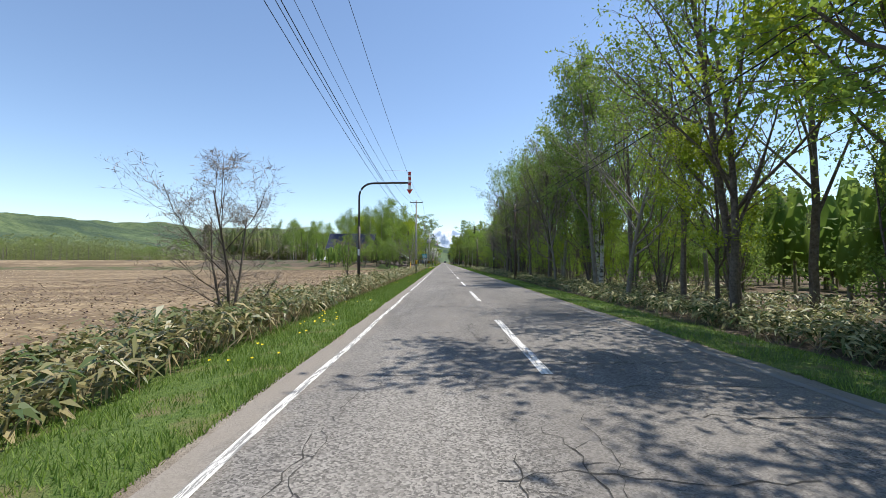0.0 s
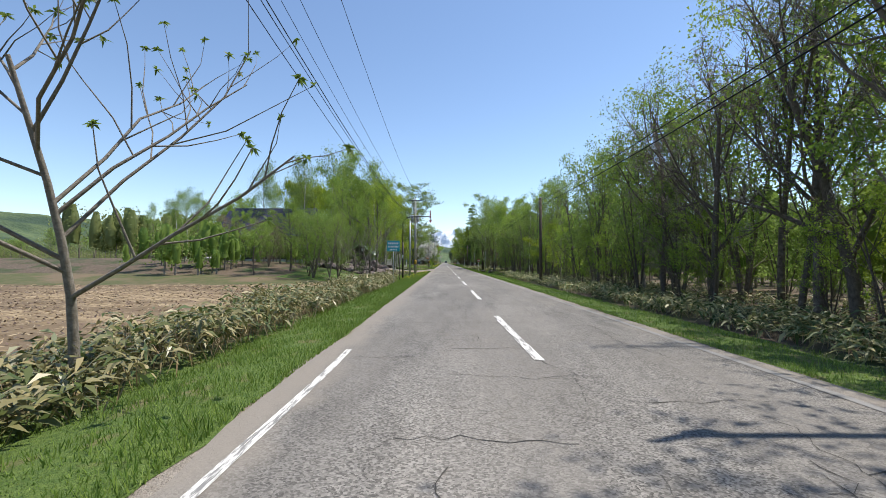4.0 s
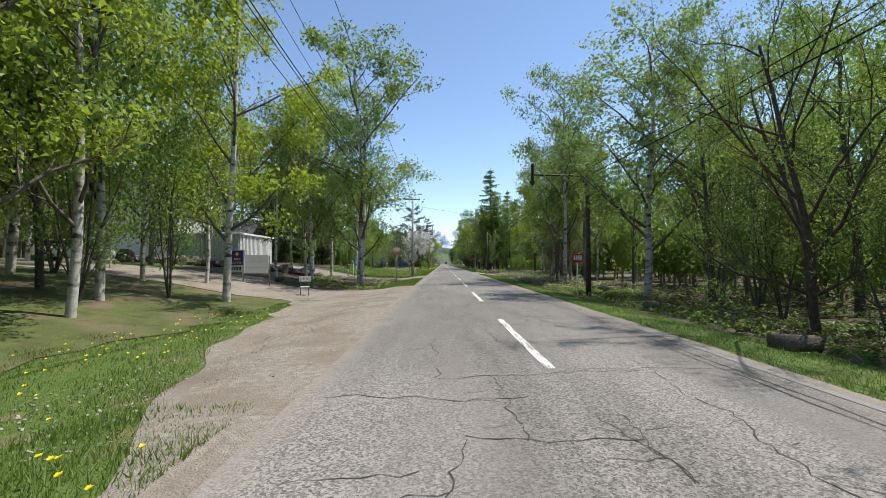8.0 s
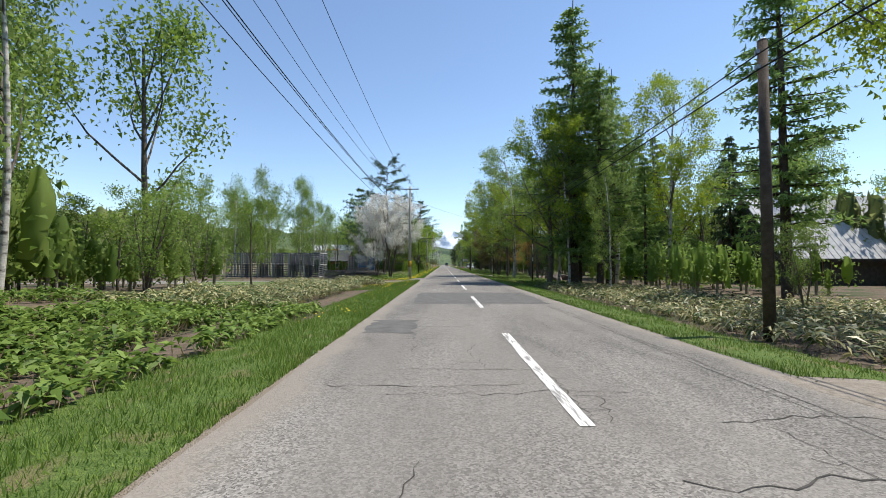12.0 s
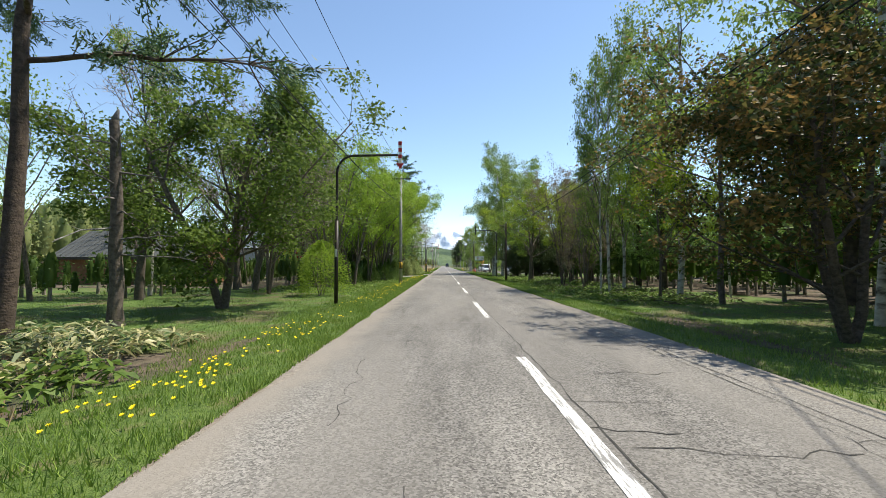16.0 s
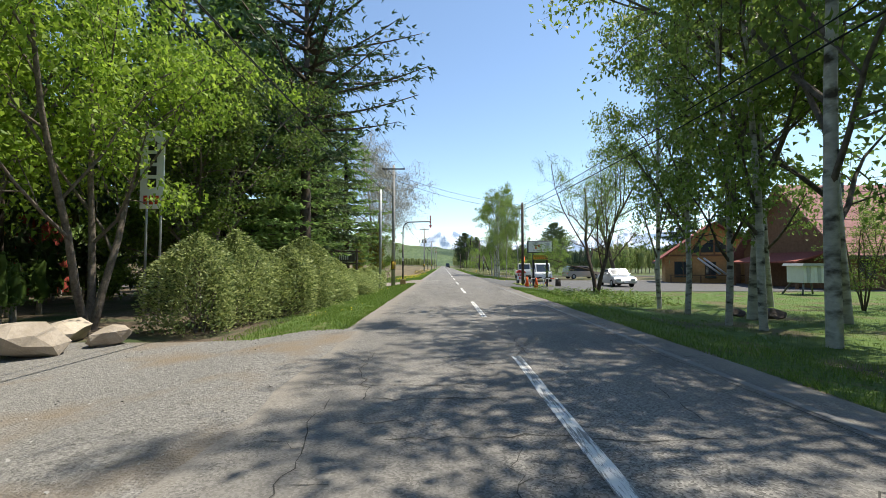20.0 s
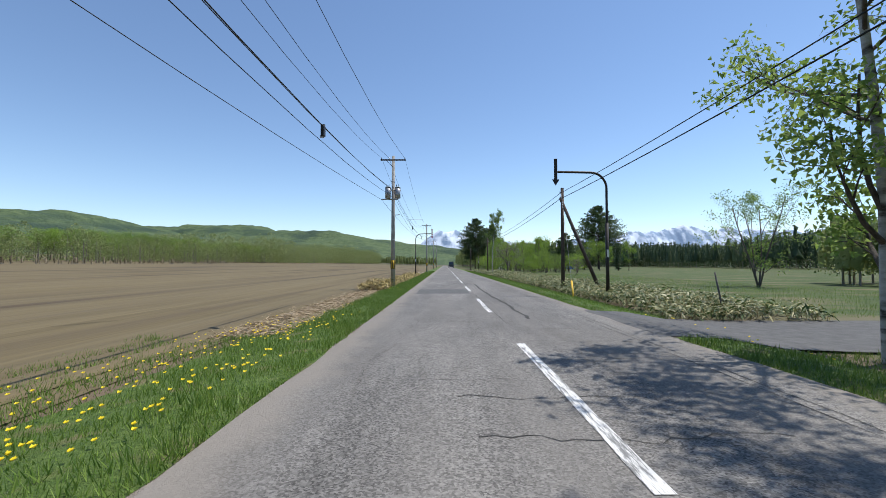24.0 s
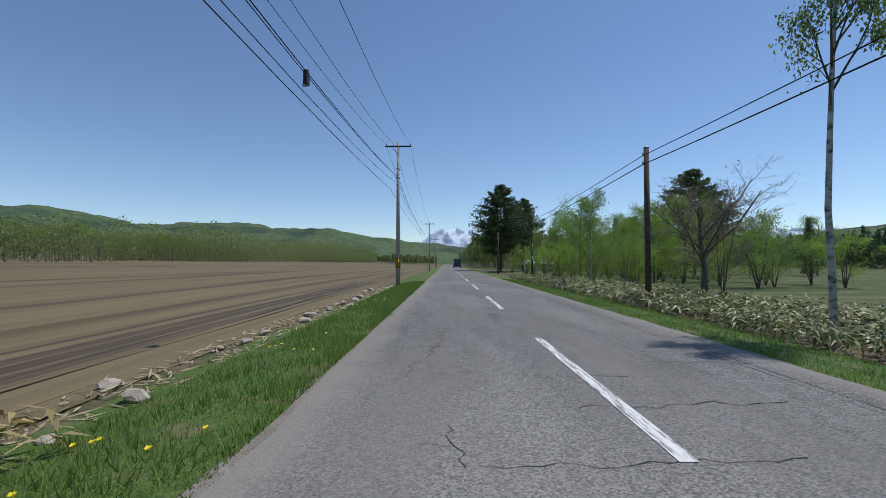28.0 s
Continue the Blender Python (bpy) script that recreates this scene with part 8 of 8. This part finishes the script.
# ---------- vehicles ----------
def car(x, y, turn, paint, label, L=4.5, W=1.7, H=1.45, style="sedan", category="car"):
    """A car that looks along its own +x."""
    p = thing("car" if style != "truck" else "truck", pose(x, y, ground_z(x, y) + 0.055, 0, 0, turn), label, category)
    a = L / 2
    if style == "sedan":
        low = [(-a, 0.35), (-a, 0.75), (-a + 0.15, 0.92), (-a + 0.9, 0.98), (a - 1.25, 0.95), (a - 0.2, 0.76), (a, 0.6), (a, 0.32), (a - 0.3, 0.24), (-a + 0.3, 0.24)]
        top = [(-a + 0.55, 0.97), (-a + 1.25, H - 0.02), (-a + 1.6, H), (-0.05 + 0.1, H), (0.35, H - 0.05), (a - 1.2, 0.94)]
    elif style == "van":
        low = [(-a, 0.3), (-a, 1.0), (a - 0.35, 1.0), (a - 0.03, 0.85), (a, 0.5), (a, 0.3), (a - 0.3, 0.24), (-a + 0.3, 0.24)]
        top = [(-a + 0.03, 1.0), (-a + 0.12, H - 0.08), (-a + 0.3, H), (a - 1.35, H), (a - 1.1, H - 0.1), (a - 0.4, 1.0)]
    elif style == "wagon":
        low = [(-a, 0.35), (-a, 0.95), (a - 1.2, 0.98), (a - 0.15, 0.85), (a, 0.65), (a, 0.35), (a - 0.3, 0.27), (-a + 0.3, 0.27)]
        top = [(-a + 0.02, 0.95), (-a + 0.2, H - 0.04), (-a + 0.5, H), (a - 2.0, H), (a - 1.75, H - 0.06), (a - 1.15, 0.97)]
    else:
        low = [(-a, 0.55), (-a, 0.75), (a - 1.45, 0.75), (a - 1.45, 0.95), (a - 0.02, 0.95), (a, 0.4), (a - 0.2, 0.3), (-a + 0.3, 0.45)]
        top = [(a - 1.42, 0.95), (a - 1.4, H - 0.05), (a - 1.25, H), (a - 0.5, H), (a - 0.4, H - 0.05), (a - 0.05, 0.95)]
    part("body", prism(low, "y", -W / 2, W / 2, 0.06), paint, p)
    part("cabin", prism(top, "y", -W / 2 + 0.1, W / 2 - 0.1, 0.04), paint, p)
    gl = [(u * 0.93 + np.mean([q[0] for q in top]) * 0.07, (v - 1.0) * 0.8 + 1.02 if style != "sedan" else (v - 0.95) * 0.78 + 0.99) for u, v in top]
    for s in (-1, 1):
        part("side_window", prism(gl, "y", s * (W / 2 - 0.1) - 0.006, s * (W / 2 - 0.1) + 0.006), M_GLASS, p)
    (u0, v0), (u1, v1) = top[-1], top[-2]
    nx, nz = (v0 - v1), (u1 - u0)
    k = math.hypot(nx, nz)
    nx, nz = -nx / k * 0.012, -nz / k * 0.012
    sgn = 1 if nx > 0 else -1
    part("windscreen", prism([(u0 - 0.06 + sgn * nx, v0 + 0.05 + sgn * nz), (u1 + 0.03 + sgn * nx, v1 - 0.04 + sgn * nz), (u1 + 0.03 + sgn * nx * 2, v1 - 0.04 + sgn * nz * 2), (u0 - 0.06 + sgn * nx * 2, v0 + 0.05 + sgn * nz * 2)], "y", -W / 2 + 0.2, W / 2 - 0.2), M_GLASS, p)
    for wx in (-a + 0.8, a - 0.85):
        for s in (-1, 1):
            t = part("wheel", cyl((wx, s * (W / 2 - 0.2), 0.3), (wx, s * (W / 2 + 0.015), 0.3), 0.3, 0.3, 22), M_TYRE, p)
            part("rim", cyl((wx, s * (W / 2 + 0.012), 0.3), (wx, s * (W / 2 + 0.025), 0.3), 0.19, 0.17, 14), M_STEEL, t)
    for s in (-1, 1):
        part("headlight", box((a - 0.12, s * (W / 2 - 0.3) - 0.18, 0.58), (a + 0.012, s * (W / 2 - 0.3) + 0.18, 0.72), 0.02), M_WHITE, p)
        part("tail_light", box((-a - 0.012, s * (W / 2 - 0.25) - 0.15, 0.65), (-a + 0.08, s * (W / 2 - 0.25) + 0.15, 0.8), 0.01), M_RED, p)
        part("mirror", box((a - 1.6, s * (W / 2 + 0.08) - 0.08, 0.92), (a - 1.48, s * (W / 2 + 0.08) + 0.08, 1.06), 0.02), paint, p)
    part("bumper", box((a - 0.05, -W / 2 + 0.1, 0.32), (a + 0.02, W / 2 - 0.1, 0.5), 0.02), M_BLACK if style in ("van", "truck") else paint, p)
    part("number_plate", box((a + 0.02, -0.16, 0.36), (a + 0.032, 0.16, 0.5)), M_WHITE, p)
    if style == "truck":
        for s in (-1, 1):
            part("bed_side", box((-a, s * (W / 2) - 0.03, 0.76), (a - 1.5, s * (W / 2) + 0.03, 1.1)), paint, p)
        part("tailboard", box((-a - 0.02, -W / 2, 0.76), (-a + 0.03, W / 2, 1.1)), paint, p)
    return p


car(13.35, 338.9, -91, M_SILVER, "silver four-door sedan parked in front of the cafe", 4.2)
car(9.7, 350.2, -97, M_CARWHITE, "white van with dark lower body parked facing the road", 4.6, 1.75, 1.95, "van", "van")
tk = car(9.2, 358.5, -95, M_CARWHITE, "small white crane truck parked behind the van", 4.6, 1.7, 1.95, "truck", "truck")
part("crane_arm", cyl((-0.3, 0, 1.0), (-1.5, 0.4, 2.9), 0.09, 0.05, 8), M_ORANGE, tk, "red crane arm")
car(16.8, 358.5, 10, M_SILVER, "silver estate car parked beyond the car park", 4.6, 1.75, 1.65, "wagon")
car(19.8, 231.6, 175, M_CARRED, "dark red estate car on a drive in the trees", 4.4, 1.7, 1.6, "wagon")
car(24.6, 231.8, 178, M_CARWHITE, "white estate car on a drive in the trees", 4.4, 1.7, 1.6, "wagon")
car(-27.5, 150, 30, M_CARWHITE, "white car parked behind the birches", 4.3, 1.7, 1.5, "wagon")
car(1.5, 545, -90, M_CARDARK, "dark truck far down the road", 6.5, 2.2, 2.6, "truck", "truck")

# ---------- hedges and heaps ----------
def spray_bush(name, x, y, h, w, leaf, label, category, n, size, seed, group="", full=1.7):
    """A dense bush of upright sprays over thin stems."""
    r_ = np.random.default_rng(seed)
    p = thing(name, (x, y, ground_z(x, y)), label, category, group)
    a, u = r_.uniform(0, 2 * np.pi, n), r_.uniform(0, 1, n) ** 0.8
    rad = w * (1.02 - u ** full) * np.sqrt(r_.uniform(0.25, 1, n)) * (1 + 0.25 * np.sin(3 * a + seed))
    pos = np.column_stack([rad * np.cos(a), rad * np.sin(a), 0.05 + u * h * (1 + 0.08 * np.sin(5 * a))])
    al = unit(np.column_stack([np.cos(a), np.sin(a), np.full(n, 0.7)]) + r_.normal(0, 0.5, (n, 3)))
    v, f = cards(pos, al, perp(al, r_), size * r_.uniform(0.6, 1.3, n), size * 0.45, 0.2)
    put("foliage", arrays_mesh("foliage", v, f), leaf, p)
    stems = [(np.array([[0.1 * math.cos(k), 0.1 * math.sin(k), -0.1], [w * 0.6 * math.cos(k * 2.1), w * 0.6 * math.sin(k * 2.1), h * 0.75]]), np.array([0.03, 0.012])) for k in range(6)]
    v, f = tubes(stems, 5)
    put("woody_base", arrays_mesh("woody_base", v, f, True), M_BARK, p)
    return p


HEDGE = [spray_bush("hedge_bush", -7.6, 314.4, 2.4, 1.15, L_CEDAR, "dense yellow-green conifer hedge bush", "hedge", 11000, 0.105, 400, "hedge along the drive", 5.5),
         spray_bush("hedge_bush", -7.4, 316.0, 2.6, 1.1, L_CEDAR, "dense yellow-green conifer hedge bush", "hedge", 11000, 0.105, 401, "hedge along the drive", 3.6),
         spray_bush("hedge_bush", -7.6, 317.6, 2.2, 1.2, L_CEDAR, "dense yellow-green conifer hedge bush", "hedge", 11000, 0.105, 404, "hedge along the drive", 4.5)]
for k in range(13):
    y = 319.0 + 1.5 * k
    x = -7.0 + 0.35 * math.sin(k * 2.3)
    s = (0.95 if k < 2 else 0.72 if k < 5 else 0.58) + 0.08 * math.sin(k * 1.7)
    o = copy_thing(HEDGE[k % 3], pose(x, y, ground_z(x, y), 4 * math.sin(k * 3.1), 4 * math.cos(k * 2.2), 50 * k))
    o.matrix_basis = o.matrix_basis @ Matrix.Diagonal((1.15 + 0.15 * math.sin(k * 1.1), 1.15 + 0.15 * math.cos(k * 1.9), s, 1))
spray_bush("round_shrub", -8.2, 267.9, 2.95, 1.4, L_MAPLE, "rounded bright green shrub on the lawn", "shrub", 6500, 0.12, 403, full=4.0)
# bushes in the dark leaf colour, which deepens the shade under the maples
dark_bushes = [spray_bush("shade_bush", -8.4, 293, 1.9, 1.1, L_DARK_SHADE, "dense dark green evergreen bush, leaf colour deepened for the shade", "bush", 3600, 0.11, 402, "bushes beneath the maples")]
for k, (x, y, s) in enumerate(((-8.0, 295.5, 1.2), (-7.8, 298, 1.0), (-8.6, 300.5, 1.3), (-8.0, 302.8, 1.2), (-9.8, 303.5, 1.3), (-7.6, 291, 1.0), (-9.2, 290, 1.0), (-8.7, 287.5, 0.9), (-10, 279, 0.9), (-10.3, 305.5, 1.1), (-11, 297, 1.3), (-9.8, 284, 0.9))):
    o = copy_thing(dark_bushes[0], pose(x, y, ground_z(x, y), 0, 0, 71 * k))
    o.matrix_basis = o.matrix_basis @ Matrix.Diagonal((s, s, s, 1))


def brushwood(x0, x1, y0, y1, n, seed, label, thick=0.75):
    """Fallen dead branches, a heap that nobody could count."""
    r_ = np.random.default_rng(seed)
    lines = []
    for _ in range(n):
        x, y = r_.uniform(x0, x1), r_.uniform(y0, y1)
        a, L = r_.uniform(0, math.pi), r_.uniform(0.4, 1.8)
        z = ground_z(x, y) + r_.uniform(0.03, 0.3)
        d = np.array([math.cos(a), math.sin(a), r_.normal(0, 0.15)]) * L
        p0 = np.array([x, y, z])
        lines.append((np.array([p0, p0 + d * 0.5 + r_.normal(0, 0.06, 3), p0 + d]), np.array([0.022, 0.016, 0.006]) * thick * r_.uniform(0.5, 1.5)))
    v, f = tubes(lines, 4)
    tagged(put("brushwood", arrays_mesh("brushwood", v, f, True), M_TWIG), label, "brushwood", kind="stuff")


brushwood(-9.6, -6, 152.5, 158.5, 420, 509, "heap of cut brown brushwood by the road", 0.45)
brushwood(-12, -6, 148, 160, 260, 501, "dead branches and dry stems lying by the road")
brushwood(7, 20, 112, 150, 700, 502, "fallen dead branches on the woodland floor")
brushwood(6.5, 12, 150, 176, 350, 503, "tangled dead stems at the wood edge")
brushwood(6.5, 14, 188, 215, 300, 504, "fallen branches beneath the larches")
brushwood(7, 14, 262, 305, 500, 505, "fallen grey branches beneath the trees")
brushwood(7, 13, 0, 108, 900, 506, "fallen sticks on the floor of the wood")
brushwood(-11, -6.2, 113.5, 121.5, 420, 507, "dead brown stems beside the stones")


L_PEBBLE = leaf_material("grey_pebble", (0.1, 0.095, 0.09), (0.36, 0.345, 0.32), 0.0)


def loose_straw(x0, x1, y0, y1, n, seed, label, lo=0.1, hi=0.4, mat=L_STRAW, name="straw", wide=0.035, up=0.3):
    r_ = np.random.default_rng(seed)
    x, y = r_.uniform(x0, x1, n), r_.uniform(y0, y1, n)
    a = r_.uniform(0, 2 * np.pi, n)
    al = unit(np.column_stack([np.cos(a), np.sin(a), r_.uniform(-0.05, up, n)]))
    ac = np.column_stack([-np.sin(a), np.cos(a), r_.normal(0, 0.4, n)])
    v, f = cards(np.column_stack([x, y, ground_zs(x, y) + 0.04]), al, unit(ac), r_.uniform(lo, hi, n), wide)
    tagged(put(name, arrays_mesh(name, v, f), mat), label, name, kind="stuff")


loose_straw(-26, -7.4, -5, 95, 34000, 601, "pale maize straw scattered over the stubble field")
loose_straw(-90, -30, 0, 95, 12000, 602, "pale maize straw scattered over the stubble field", 0.25, 0.7)
loose_straw(-34, -7.6, -5, 95, 42000, 605, "dark clods of ploughed earth in the stubble field", 0.05, 0.15, L_CLOD, "clods", 0.07, 0.8)
loose_straw(-7.2, -5.2, 372, 394, 9000, 603, "bleached straw heaped along the field edge")
loose_straw(-6.6, -5.4, 424, 450, 1200, 604, "dry straw along the field edge")


def furrows(x0, x1, y0, y1, step, mat, label, seed, high=0.055, lift=0.025):
    """The harrowed top of the field: one sheet of low ridges that run along it."""
    r_ = np.random.default_rng(seed)
    xs_ = [x0]
    while xs_[-1] > x1:
        xs_.append(xs_[-1] - step * (1 + (x0 - xs_[-1]) * 0.02))
    ys_ = np.arange(y0, y1, 4.0)
    X, Y = np.meshgrid(np.array(xs_[::-1]), ys_)
    up = np.where(np.arange(len(xs_)) % 2, 1.0, 0.0) * r_.uniform(0.4, 1.3, len(xs_))
    X = X + r_.normal(0, 0.03, X.shape)
    Z = ground_zs(X, Y) + lift + high * up[None, :] + r_.normal(0, 0.006, X.shape)
    a = (np.arange(len(ys_) - 1)[:, None] * len(xs_) + np.arange(len(xs_) - 1)[None]).ravel()
    me = arrays_mesh("furrows", np.stack([X, Y, Z], -1).reshape(-1, 3), np.stack([a, a + 1, a + len(xs_) + 1, a + len(xs_)], -1), True)
    tagged(put("furrows", me, mat), label, "furrows", kind="structure")


furrows(-6.8, -120, 364, 560, 0.32, M_SOIL, "fine harrowed ridges of brown soil", 701, 0.085)
furrows(-7.6, -10.2, 421, 462, 0.3, M_DAMP_SOIL, "dark damp ridges of freshly turned soil", 703, 0.07, 0.035)
furrows(-8.2, -90, -20, 95, 0.4, M_STRAW_FIELD, "old plough ridges in the stubble field", 702)

# ---------- broken pines by the lawn ----------
def dead_pine(x, y, h, lean, radius, seed):
    r_ = np.random.default_rng(seed)
    p = thing("dead_pine", (x, y, ground_z(x, y)), "broken dead pine with grey stubs of branches", "dead tree", "dead pines")
    zs_ = np.linspace(-0.2, h, 9)
    cx_ = lean * np.clip(zs_ / h, 0, 1) ** 1.3 + 0.03 * r_.normal(size=9)
    rad = np.linspace(1, 0.62, 9) * radius
    rad[0] *= 1.3
    v, f = tubes([(np.column_stack([cx_, 0.02 * r_.normal(size=9), zs_]), rad)], 12)
    put("trunk", arrays_mesh("trunk", v, f, True), M_BARK, p)
    part("broken_top", cyl((cx_[-1], 0, h - 0.05), (cx_[-1] + 0.06, 0.05, h + 0.35), rad[-1], 0.03, 7), M_WOOD_GREY, p)
    for k in range(9):
        z = h * (0.35 + 0.6 * k / 9)
        a, L = r_.uniform(0, 6.28), r_.uniform(0.6, 2.2)
        s = np.linspace(0, 1, 6)[:, None]
        base = np.array([np.interp(z, zs_, cx_), 0, z])
        d = np.array([math.cos(a), math.sin(a), r_.uniform(-0.3, 0.3)])
        pts = base + d * L * s + r_.normal(0, 0.07, (6, 3)) * s
        lines = [(pts, np.linspace(0.035, 0.01, 6))]
        for q in range(3):
            b0 = pts[2 + q]
            lines.append((np.array([b0, b0 + unit(d + r_.normal(0, 0.7, 3)) * 0.5]), np.array([0.012, 0.004])))
        v, f = tubes(lines, 5)
        put("branch", arrays_mesh("branch", v, f, True), M_WOOD_GREY, p)


dead_pine(-10.6, 255.8, 6.0, -0.15, 0.2, 811)


def overhanging_pine(x, y, h, lean, limbs, seed):
    """A pine whose long limbs reach out over the lawn."""
    r_ = np.random.default_rng(seed)
    p = thing("old_pine", (x, y, ground_z(x, y)), "old pine with long low limbs and thin needles", "pine tree")
    zs_ = np.linspace(-0.2, h, 8)
    v, f = tubes([(np.column_stack([lean * np.clip(zs_ / h, 0, 1) ** 0.8, 0.06 * r_.normal(size=8), zs_]), np.linspace(0.21, 0.06, 8))], 12)
    put("trunk", arrays_mesh("trunk", v, f, True), M_PINE_BARK, p)
    P, A = [], []
    for z, a, L, dz in limbs:
        s = np.linspace(0, 1, 9)[:, None]
        d = np.array([math.cos(a), math.sin(a), 0])
        pts = np.array([lean * (z / h) ** 0.8, 0, z]) + d * L * s + np.array([0, 0, dz]) * s ** 1.4 + np.cumsum(r_.normal(0, 0.05, (9, 3)), 0)
        lines = [(pts, np.linspace(0.075, 0.02, 9))]
        for q in range(34):
            i = int(r_.integers(2, 9))
            tw = unit(d + r_.normal(0, 0.8, 3) * np.array([1, 1, 0.5])) * r_.uniform(0.5, 1.6)
            e = pts[i] + tw
            lines.append((np.array([pts[i], pts[i] + tw * 0.5 + r_.normal(0, 0.06, 3), e]), np.array([0.016, 0.01, 0.004])))
            if r_.random() < 0.75:
                n_ = 64
                P.append(e - tw * r_.uniform(0, 0.5, (n_, 1)) + r_.normal(0, 0.1, (n_, 3)))
                A.append(unit(tw + r_.normal(0, 0.9, (n_, 3))))
        v, f = tubes(lines, 5)
        put("limb", arrays_mesh("limb", v, f, True), M_PINE_BARK, p)
    P, A = np.concatenate(P), np.concatenate(A)
    v, f = blades(P, A, perp(A, r_), 0.17 * r_.uniform(0.7, 1.3, len(P)), 0.04, 0.1)
    put("needles", arrays_mesh("needles", v, f), L_PINE, p)


overhanging_pine(-11.2, 253.2, 17, 0.5, [(6.6, -0.35, 6.4, -1.0), (7.6, -0.9, 5.4, 0.2)] + [(8.2 + 0.56 * k, 2.4 * k, 5.4 * (1.12 - k / 21), 0.9) for k in range(19)], 821)

for x0, x1, y0, y1, n, seed in ((-12, -3.1, 219.3, 226, 7000, 611), (-6.6, -3.1, 123, 147, 5000, 612), (-14, -3.1, 160.5, 167.7, 3500, 613), (-12, -3.1, 305.6, 312.4, 2500, 614), (3.2, 12, 177.6, 187, 2500, 615)):
    loose_straw(x0, x1, y0, y1, n, seed, "loose grey pebbles on the gravel", 0.02, 0.055, L_PEBBLE, "pebbles", 0.035, 0.6)
